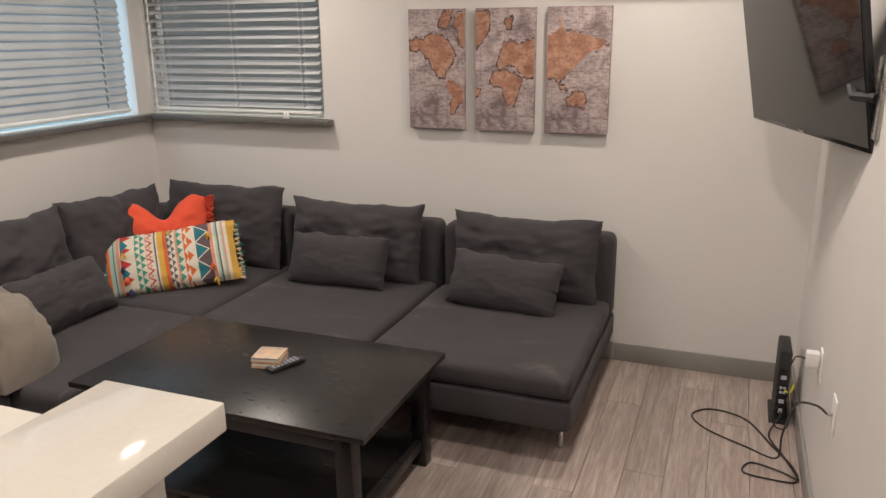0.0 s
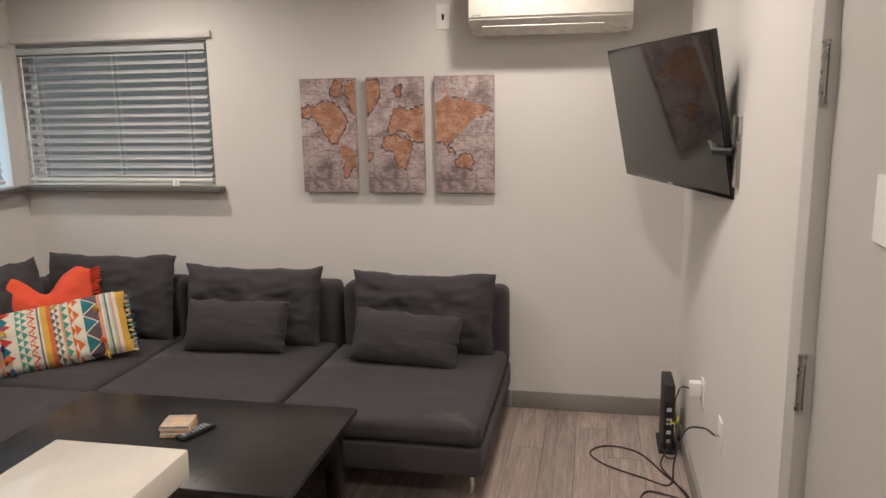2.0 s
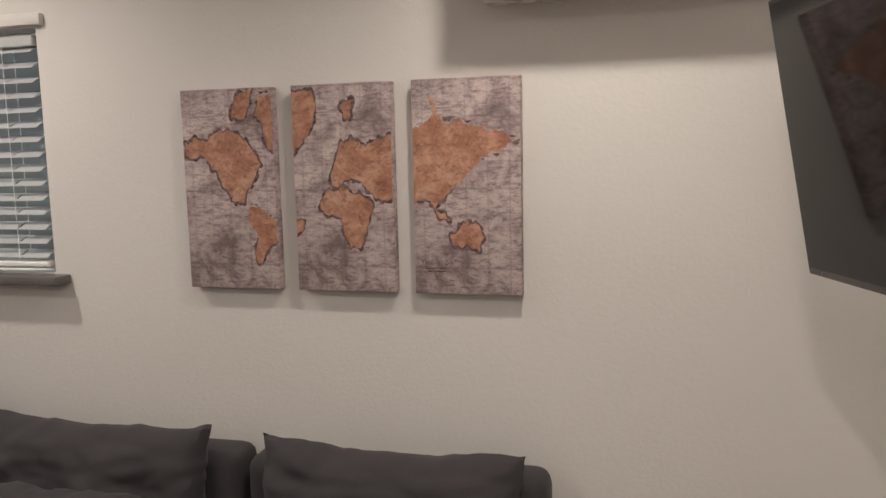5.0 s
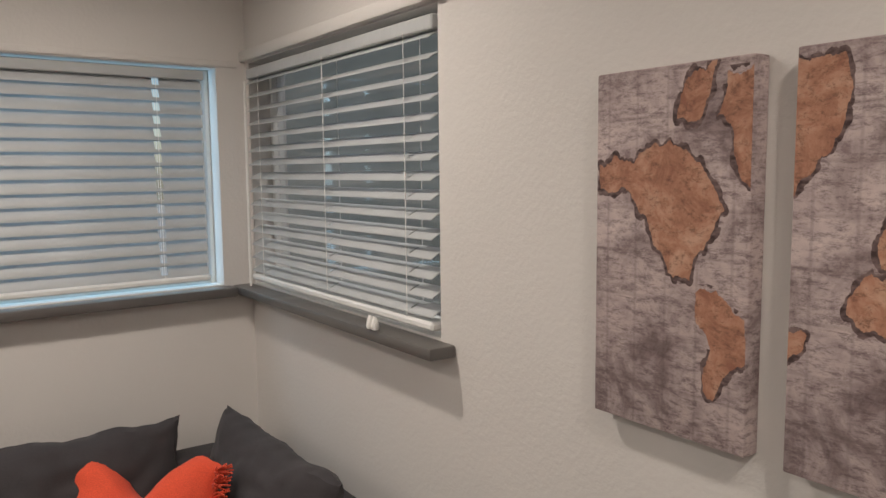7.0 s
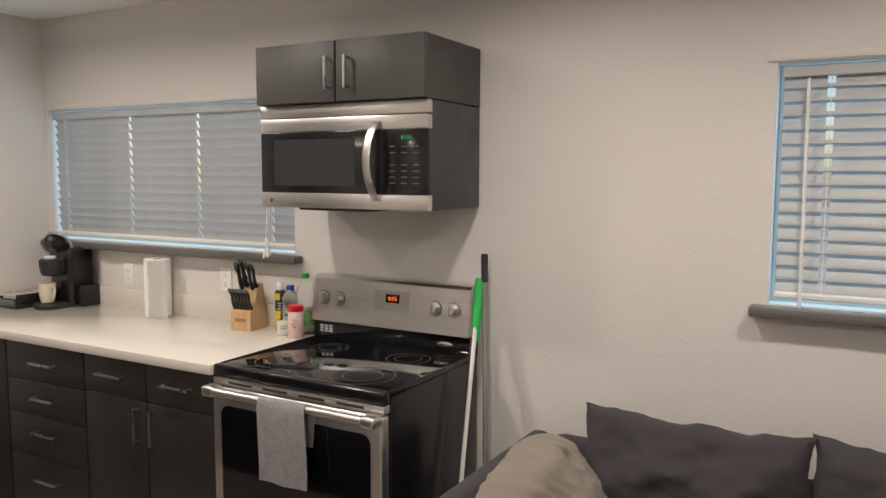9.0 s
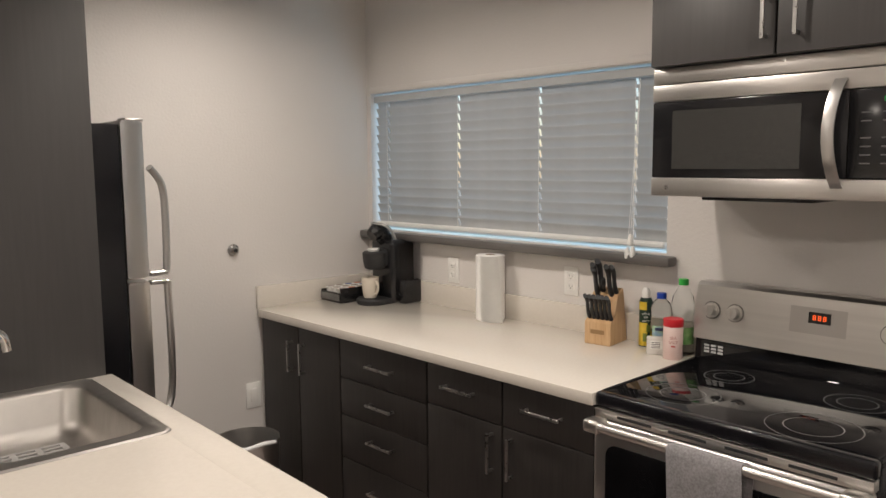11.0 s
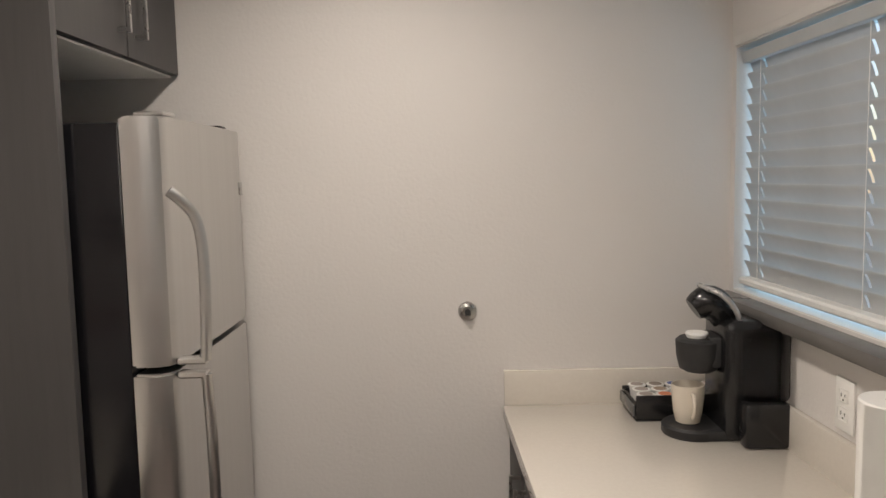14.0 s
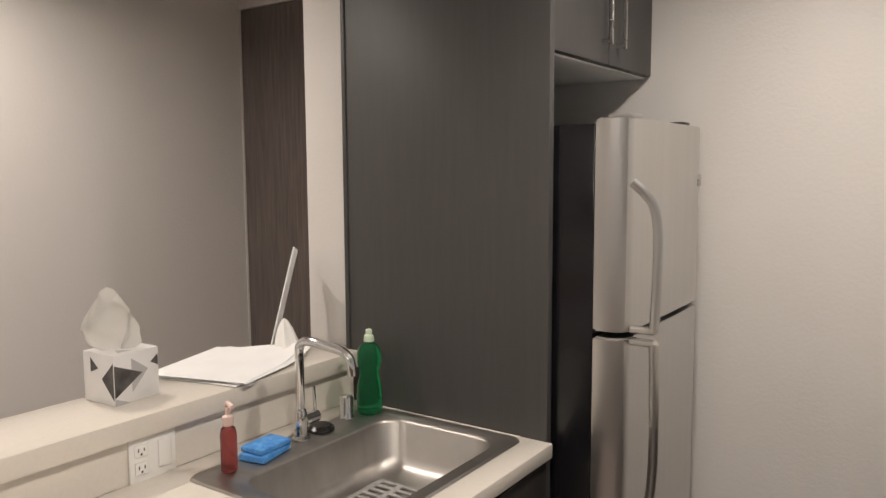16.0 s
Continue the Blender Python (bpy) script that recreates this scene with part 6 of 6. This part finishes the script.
dkg = principled("dark green label", (0.012, 0.035, 0.022), 0.3)
yel = mottled("yellow label", (0.62, 0.42, 0.03), (0.68, 0.50, 0.06), 0.3, 40)
olv = principled("olive print", (0.16, 0.20, 0.04), 0.4)
wtx = principled("white print", (0.75, 0.75, 0.72), 0.4)
oil = bottle("oil_spray_can", (-3.372, 1.668, KZ), [(0.022, 0), (0.0235, 0.003), (0.0235, 0.165), (0.019, 0.178)], dkg, "dark green and yellow olive oil spray can", [(0.015, 0.1785), (0.016, 0.195), (0.013, 0.208), (0.008, 0.214)], M["white_pl"],
             [(0.004, 0.088, 0.0238, yel, -70, 50), (0.135, 0.165, 0.0238, yel, -70, 40), (0.02, 0.05, 0.0241, olv, 10, 50), (0.055, 0.08, 0.0241, olv, 40, 75)])
for txt, z, s in (("olive", 0.118, 0.0145), ("oil", 0.106, 0.0145), ("spray", 0.094, 0.012)):
    cu = bpy.data.curves.new("can_text", "FONT")
    cu.body, cu.size, cu.align_x = txt, s, "CENTER"
    to = new("can_text", cu)
    to.data.materials.append(wtx)
    to.parent = oil
    to.matrix_local = pose(0.0242 * math.cos(radians(35)), 0.0242 * math.sin(radians(35)), z, 90, 0, 125)
clearp = clear("clear bottle plastic", (0.96, 0.98, 0.97), 0.08, 1.2)
oilc = principled("yellow cooking oil", (0.62, 0.52, 0.10), 0.1, 0.0, Transmission_Weight=0.6, IOR=1.3)
lblue = mottled("blue and green label", (0.28, 0.42, 0.60), (0.30, 0.45, 0.12), 0.35, 25)
bottle("oil_bottle", (-3.358, 1.740, KZ), [(0.034, 0), (0.037, 0.004), (0.037, 0.10), (0.034, 0.12), (0.037, 0.145), (0.030, 0.17), (0.014, 0.186), (0.014, 0.19)], clearp, "clear oil bottle with a blue cap and printed label", [(0.0165, 0.186), (0.017, 0.188), (0.017, 0.204), (0.0155, 0.206)], principled("blue cap", (0.015, 0.06, 0.40), 0.35),
       [(0.03, 0.092, 0.0374, lblue, -20, 140), (0.075, 0.086, 0.0378, principled("navy band", (0.02, 0.03, 0.08), 0.4), 0, 45)], contents=([(0.033, 0.003), (0.0355, 0.006), (0.0355, 0.07)], oilc))
bottle("soda_bottle", (-3.362, 1.822, KZ), [(0.036, 0), (0.039, 0.004), (0.039, 0.09), (0.035, 0.12), (0.039, 0.16), (0.036, 0.20), (0.014, 0.24), (0.0135, 0.247)], clearp, "clear bottle with a bright green cap", [(0.0165, 0.243), (0.017, 0.245), (0.017, 0.262), (0.0155, 0.264)], principled("green cap", (0.03, 0.42, 0.06), 0.35),
       [(0.04, 0.10, 0.0394, mottled("green label", (0.08, 0.25, 0.05), (0.3, 0.42, 0.2), 0.35, 25), -60, 160)])
pink = mottled("pale pink salt label", (0.66, 0.47, 0.43), (0.70, 0.56, 0.52), 0.35, 12)
sh = bottle("salt_shaker", (-3.283, 1.834, KZ), [(0.031, 0), (0.033, 0.003), (0.033, 0.112), (0.029, 0.118)], pink, "pale pink sea salt shaker with a red lid", [(0.033, 0.1125), (0.034, 0.114), (0.034, 0.136), (0.032, 0.138)], principled("red cap", (0.55, 0.02, 0.03), 0.35),
            [(0.045, 0.050, 0.0333, principled("red print", (0.5, 0.05, 0.05), 0.4), 20, 45)])
for txt, z, s in (("SEA", 0.072, 0.014), ("SALT", 0.057, 0.014)):
    cu = bpy.data.curves.new("shaker_text", "FONT")
    cu.body, cu.size, cu.align_x = txt, s, "CENTER"
    to = new("shaker_text", cu)
    to.data.materials.append(principled("red-brown print", (0.38, 0.12, 0.10), 0.5))
    to.parent = sh
    to.matrix_local = pose(0.0335 * math.cos(radians(32)), 0.0335 * math.sin(radians(32)), z, 90, 0, 122)
sb = thing("spice_packet", pose(-3.292, 1.764, KZ, 0, 0, 38), "small clear packet with a white printed label", "packet")
part("packet", boxes(((-0.012, -0.032, 0), (0.012, 0.032, 0.062), 0.004)), mottled("frosted white plastic", (0.62, 0.60, 0.57), (0.68, 0.66, 0.62), 0.3, 20), sb)
part("label_print", boxes(((0.0122, -0.022, 0.02), (0.0126, 0.02, 0.05)), ), wtx, sb)
part("label_bars", boxes(*[((0.0127, -0.018, 0.024 + 0.006 * i), (0.013, 0.012, 0.026 + 0.006 * i)) for i in range(4)]), "black_soft", sb)

# ---- sink and tap ----
sk = thing("sink", (-1.48, 1.06, 0.918), "stainless steel single-bowl drop-in sink", "sink")


def rrect(x0, x1, y0, y1, r, n=6):
    out = []
    for cx, cy, a0 in ((x1 - r, y1 - r, 0), (x0 + r, y1 - r, 90), (x0 + r, y0 + r, 180), (x1 - r, y0 + r, 270)):
        for i in range(n + 1):
            a = radians(a0 + 90 * i / n)
            out.append((cx + r * math.cos(a), cy + r * math.sin(a)))
    return out


R = (SINK[0] + 1.48, SINK[1] + 1.48, SINK[2] - 1.06 + 0.008, SINK[3] - 1.06 + 0.008)
b = bmesh.new()
loops = [(rrect(*R, 0.03), 0.0008), (rrect(R[0] + 0.004, R[1] - 0.004, R[2] + 0.004, R[3] - 0.004, 0.028), 0.006), (rrect(R[0] + 0.012, R[1] - 0.012, R[2] + 0.012, R[3] - 0.012, 0.025), 0.0045)]
B = (R[0] + 0.045, R[1] - 0.115, R[2] + 0.055, R[3] - 0.055)
loops += [(rrect(B[0] - 0.006, B[1] + 0.006, B[2] - 0.006, B[3] + 0.006, 0.07), 0.0035), (rrect(*B, 0.065), -0.004), (rrect(B[0] + 0.008, B[1] - 0.008, B[2] + 0.008, B[3] - 0.008, 0.065), -0.095), (rrect(B[0] + 0.03, B[1] - 0.03, B[2] + 0.03, B[3] - 0.03, 0.06), -0.126), (rrect(B[0] + 0.10, B[1] - 0.10, B[2] + 0.15, B[3] - 0.15, 0.03), -0.134)]
prev = None
for pts, z in loops:
    ring = [b.verts.new((x, y, z)) for x, y in pts]
    if prev:
        k = len(ring)
        for i in range(k):
            b.faces.new((prev[i], prev[(i + 1) % k], ring[(i + 1) % k], ring[i]))
    prev = ring
b.faces.new(prev)
part("basin", b, "sink", sk, "brushed stainless bowl and rim", angle=60)
b = bmesh.new()
cyl(b, (-0.045, -0.02, -0.1335), (-0.045, -0.02, -0.130), 0.04, n=24)
part("drain", b, "chrome", sk)
mat_ = thing("sink_mat", (-1.495, 1.05, 0.7885), "grey slotted rubber mat in the sink bowl", "sink mat")
b = bmesh.new()
gx0, gx1, gy0, gy1 = -0.10, 0.09, -0.14, 0.10
for i in range(10):
    y = gy0 + i * (gy1 - gy0) / 9
    box(b, (gx0, y - 0.005, 0.0), (gx1, y + 0.005, 0.006), 0.001, 1)
for i in range(4):
    x = gx0 + i * (gx1 - gx0) / 3
    box(b, (x - 0.008, gy0 - 0.006, 0.0002), (x + 0.008, gy1 + 0.006, 0.0055), 0.001, 1)
part("mat", b, mottled("grey rubber", (0.30, 0.29, 0.28), (0.36, 0.35, 0.34), 0.6, 20), mat_)

DZK = 0.9235
fc = thing("faucet", (-1.270, 1.065, DZK), "chrome kitchen faucet with a square-bent spout", "faucet")
b = bmesh.new()
lathe(b, [(0.024, 0.0), (0.024, 0.006), (0.017, 0.012), (0.0165, 0.07), (0.014, 0.078), (0.012, 0.082)], (0, 0, 0), 24)
part("base", b, "chrome", fc)
sp = smooth_path([(0, 0, 0.08), (0, 0, 0.19), (0, 0, 0.232), (-0.012, 0, 0.252), (-0.04, 0, 0.258), (-0.12, -0.002, 0.250), (-0.150, -0.002, 0.244), (-0.168, -0.002, 0.228), (-0.174, -0.002, 0.192)], 6)
part("spout", tube(bmesh.new(), sp, 0.0115, 16), "chrome", fc)
b = bmesh.new()
cyl(b, (0, -0.012, 0.048), (0, -0.058, 0.048), 0.0155, n=20)
cyl(b, (0, -0.052, 0.055), (0.004, -0.052, 0.125), 0.0055, 0.0045, n=12)
part("lever", b, "chrome", fc)
ag = thing("soap_cap", (-1.262, 0.985, DZK), "black round deck plate beside the faucet", "deck plate")
part("disc", lathe(bmesh.new(), [(0.036, 0), (0.036, 0.008), (0.026, 0.016)], (0, 0, 0), 24), "black_pl", ag)
a2 = thing("air_gap", (-1.252, 0.872, DZK), "chrome dishwasher air gap cap on the sink deck", "air gap")
part("cap", lathe(bmesh.new(), [(0.021, 0), (0.021, 0.004), (0.0185, 0.008), (0.0185, 0.055), (0.016, 0.062), (0.010, 0.064)], (0, 0, 0), 24), "chrome", a2)

gsoap = principled("green dish soap", (0.03, 0.42, 0.17), 0.08, 0.0, Transmission_Weight=0.9, IOR=1.33)
ds = bottle("dish_soap_bottle", (-1.272, 0.797, DZK), [(0.031, 0), (0.036, 0.006), (0.037, 0.05), (0.034, 0.082), (0.027, 0.108), (0.029, 0.125), (0.035, 0.148), (0.034, 0.172), (0.026, 0.190), (0.014, 0.200), (0.013, 0.203)], gsoap, "green dish soap bottle with a pale cap", [(0.0145, 0.2035), (0.015, 0.208), (0.013, 0.220), (0.009, 0.224), (0.009, 0.236), (0.006, 0.238)], principled("pale green cap", (0.55, 0.66, 0.50), 0.4))
hs = bottle("hand_soap_bottle", (-1.278, 1.300, DZK), [(0.017, 0), (0.019, 0.004), (0.019, 0.085), (0.016, 0.10), (0.010, 0.106)], principled("rose hand soap", (0.42, 0.10, 0.10), 0.1, 0.0, Transmission_Weight=0.85, IOR=1.33), "small rose-pink hand soap pump bottle", [(0.011, 0.1065), (0.013, 0.110), (0.013, 0.128), (0.006, 0.132), (0.006, 0.15)], principled("pale pink pump", (0.66, 0.50, 0.45), 0.4))
part("pump_head", tube(bmesh.new(), [(0, 0, 0.152), (0.0, 0.0, 0.158), (-0.012, 0.004, 0.158), (-0.026, 0.008, 0.154)], 0.006, 10), principled("pale pink pump head", (0.66, 0.50, 0.45), 0.4), hs)
b = bmesh.new()
box(b, (-0.037, -0.056, 0), (0.037, 0.056, 0.017), 0.005, 2)
sponge_m = mottled("blue sponge", (0.04, 0.20, 0.55), (0.10, 0.32, 0.68), 0.9, 60, 260, 0.7, 0.003)
sg = solid("sponge", b, sponge_m, "bright blue cleaning sponges stacked by the sink", "sponge", at=pose(-1.272, 1.187, DZK, 0, 0, 12))
b = bmesh.new()
box(b, (-0.035, -0.052, 0), (0.035, 0.052, 0.014), 0.005, 2)
solid("sponge", b, sponge_m, "bright blue cleaning sponge lying on another", "sponge", at=pose(-1.272, 1.183, DZK + 0.0172, 0, 0, 4))

# ---- on the raised bar ----
BZ = BAR[4]
tb_ = thing("tissue_box", pose(-1.0, 1.38, BZ, 0, 0, 3), "square tissue box with a black and white geometric print", "tissue box")
part("carton", boxes(((-0.057, -0.06, 0), (0.057, 0.06, 0.118), 0.002)), mottled("white card", (0.72, 0.71, 0.70), (0.78, 0.77, 0.76), 0.4, 10), tb_)
dkp = mottled("charcoal print", (0.05, 0.045, 0.045), (0.12, 0.11, 0.11), 0.45, 30)
gyp = principled("grey print tone", (0.45, 0.44, 0.44), 0.45)


def tri_on(face, pts, mat, off=0.0004):
    bm = bmesh.new()
    vs = []
    for u, v in pts:
        if face == "-x":
            vs.append(bm.verts.new((-0.057 - off, 0.06 - u * 0.12, v * 0.118)))
        elif face == "+y":
            vs.append(bm.verts.new((0.057 - u * 0.114, 0.06 + off, v * 0.118)))
        else:
            vs.append(bm.verts.new((-0.057 + u * 0.114, 0.06 - v * 0.12, 0.118 + off)))
    bm.faces.new(vs)
    return part("print", bm, mat, tb_, smooth=False)


tri_on("-x", [(0.0, 0.8), (0.0, 0.15), (0.62, 0.55)], dkp)
tri_on("-x", [(0.38, 0.88), (0.38, 0.2), (0.75, 0.6)], gyp, 0.0003)
tri_on("-x", [(0.8, 0.72), (0.98, 0.62), (0.98, 0.85)], dkp)
tri_on("-x", [(0.0, 0.15), (0.0, 0.0), (0.35, 0.0)], gyp)
tri_on("+y", [(0.98, 0.85), (0.98, 0.1), (0.6, 0.5)], dkp)
tri_on("+y", [(0.25, 0.9), (0.5, 0.7), (0.25, 0.6)], dkp)
tri_on("top", [(0.15, 0.2), (0.15, 0.5), (0.4, 0.3)], gyp)
b = bmesh.new()
nt = 26
g_ = []
for i in range(nt + 1):
    u = i / nt
    row = []
    for j in range(11):
        v = j / 10
        wd = (0.040 + 0.095 * v ** 0.6) * (1 - 0.85 * v ** 2.0)
        a = (u - 0.5) * 2
        x = a * wd * 0.62 + 0.010 * math.sin(6 * u + 4 * v) * (1 - 0.5 * v)
        y = 0.005 + a * wd * 0.62 + 0.034 * v * (1 - 0.4 * v) + 0.014 * math.sin(9 * u + 2 * v) + 0.008 * noise.noise(Vector((u * 5, v * 5, 2.0)))
        z = 0.117 + 0.150 * v - 0.030 * abs(a) * v + 0.006 * noise.noise(Vector((u * 4, v * 4, 9.0)))
        row.append(b.verts.new((x, y, z)))
    g_.append(row)
for p_, q_ in zip(g_, g_[1:]):
    for j in range(10):
        b.faces.new((p_[j], q_[j], q_[j + 1], p_[j + 1]))
bmesh.ops.solidify(b, geom=b.faces[:], thickness=0.0006)
part("tissue", b, "tissue", tb_, "white tissue pulled up from the box")

ps = thing("paper_stack", pose(-1.0, 1.05, BZ, 0, 0, 16), "loose stack of white letter sheets on the bar", "papers")
for i in range(6):
    rng_ = random.Random(i)
    b = boxes(((-0.145, -0.16, 0.0), (0.145, 0.16, 0.0012)))
    bmesh.ops.subdivide_edges(b, edges=[e for e in b.edges if e.calc_length() > 0.1], cuts=8, use_grid_fill=True)
    for v in b.verts:
        v.co.z += (0.004 + 0.0035 * i) * max(0.0, -v.co.y / 0.16) ** 2 * max(0.0, 0.6 - v.co.x / 0.145)
    rz_ = rng_.uniform(-5, 5)
    bmesh.ops.rotate(b, verts=b.verts, cent=(0, 0, 0), matrix=Matrix.Rotation(radians(rz_), 3, "Z"))
    bmesh.ops.translate(b, verts=b.verts, vec=(rng_.uniform(-0.012, 0.012), rng_.uniform(-0.014, 0.014), 0.0006 + i * 0.0019))
    part("sheet", b, "paper", ps)
fl = thing("menu_card", pose(-0.955, 0.862, BZ + 0.012, 11, -13, 38), "tall white card standing upright on the bar", "card")
part("card", boxes(((-0.002, -0.06, 0.0), (0.002, 0.06, 0.30), 0.0008)), "paper", fl)
cr = lathe(bmesh.new(), [(0.040, 0.0), (0.036, 0.02), (0.030, 0.045), (0.020, 0.075), (0.010, 0.098), (0.002, 0.108)], (0, 0, 0), 26)
for v in cr.verts:
    a_ = math.atan2(v.co.y, v.co.x)
    k_ = 1 + 0.22 * math.sin(5 * a_ + 14 * v.co.z) + 0.25 * noise.noise(Vector((v.co.x * 40, v.co.y * 40, v.co.z * 25)))
    v.co.x, v.co.y = v.co.x * k_ + 0.12 * v.co.z, v.co.y * k_
solid("crumpled_napkin", cr, "tissue", "pointed crumpled white paper napkin on the bar", "napkin", at=pose(-1.035, 0.872, BZ + 0.0005, 0, 0, 40))

# ---- bin by the end wall ----
bn = thing("trash_can", (-2.43, 0.40, 0), "round stainless steel waste bin with a white liner", "trash can")
part("can", lathe(bmesh.new(), [(0.115, 0.0), (0.118, 0.01), (0.128, 0.44), (0.131, 0.45), (0.131, 0.462), (0.126, 0.462), (0.122, 0.44), (0.112, 0.02)], (0, 0, 0), 36), "steel", bn)
part("liner", tube(bmesh.new(), smooth_path([(0.132 * math.cos(a), 0.132 * math.sin(a), 0.463 + 0.006 * math.sin(5 * a)) for a in [0.3 + 0.25 * i for i in range(8)]], 3), 0.009, 8), "paper", bn)

# ---- blind wands and cord weights ----
def wand(P, u, d, z0, z1, parent, r=0.0045):
    part("tilt_wand", tube(bmesh.new(), [P(u, d, z1), P(u + 0.004, d + 0.004, z0)], r, 8), "white_pl", parent)


wand(P2, 3.742, 0.006, 1.18, 1.90, bl2, 0.0055)
wand(P1, -3.44, 0.04, 1.19, 1.90, bl1)
for dz, du in ((0.0, -0.012), (0.006, 0.010), (0.05, 0.0)):
    b = bmesh.new()
    c0 = P3(1.60 + du, 0.055, 1.225 + dz)
    lathe(b, [(0.010, 0.0), (0.012, 0.006), (0.009, 0.03), (0.004, 0.042)], c0, 12)
    part("cord_weight", b, "white_pl", bl3)
    part("pull_cord", tube(bmesh.new(), [(c0[0], c0[1], c0[2] + 0.04), P3(1.60, 0.01, 1.88)], 0.0012, 5), "white_pl", bl3)
for du in (-0.012, 0.012):
    b = bmesh.new()
    lathe(b, [(0.009, 0.0), (0.011, 0.006), (0.008, 0.026), (0.004, 0.034)], P1(-2.53 + du, 0.075, 1.190), 12)
    part("cord_weight", b, "white_pl", bl1)

# ---- floor planks ----
PWID, PLEN = 0.152, 1.22
rngp = random.Random(5)
cols_ = int((XE - XW) / PWID) + 1
pcache = {}
for c in range(cols_):
    x0p = XW + c * PWID
    x1p = min(x0p + PWID, XE)
    if x1p - x0p < 0.02:
        continue
    y = YS - (c * 0.43 + 0.2 * rngp.random()) % PLEN
    while y < YN:
        a, b = max(y, YS), min(y + PLEN, YN)
        if b - a > 0.03:
            key = (round(x1p - x0p, 4), round(b - a, 3))
            if key not in pcache:
                bm = boxes(((-(x1p - x0p) / 2 + 0.0007, -(b - a) / 2 + 0.0007, -0.006), ((x1p - x0p) / 2 - 0.0007, (b - a) / 2 - 0.0007, 0.0), 0.0012, 1))
                bmesh.ops.recalc_face_normals(bm, faces=bm.faces)
                me = bpy.data.meshes.new("plank")
                bm.to_mesh(me)
                bm.free()
                me.materials.append(M["plank"])
                pcache[key] = me
            o = new("plank", pcache[key])
            o.location = ((x0p + x1p) / 2, (a + b) / 2, 0.0)
            o.parent = floor
        y += PLEN
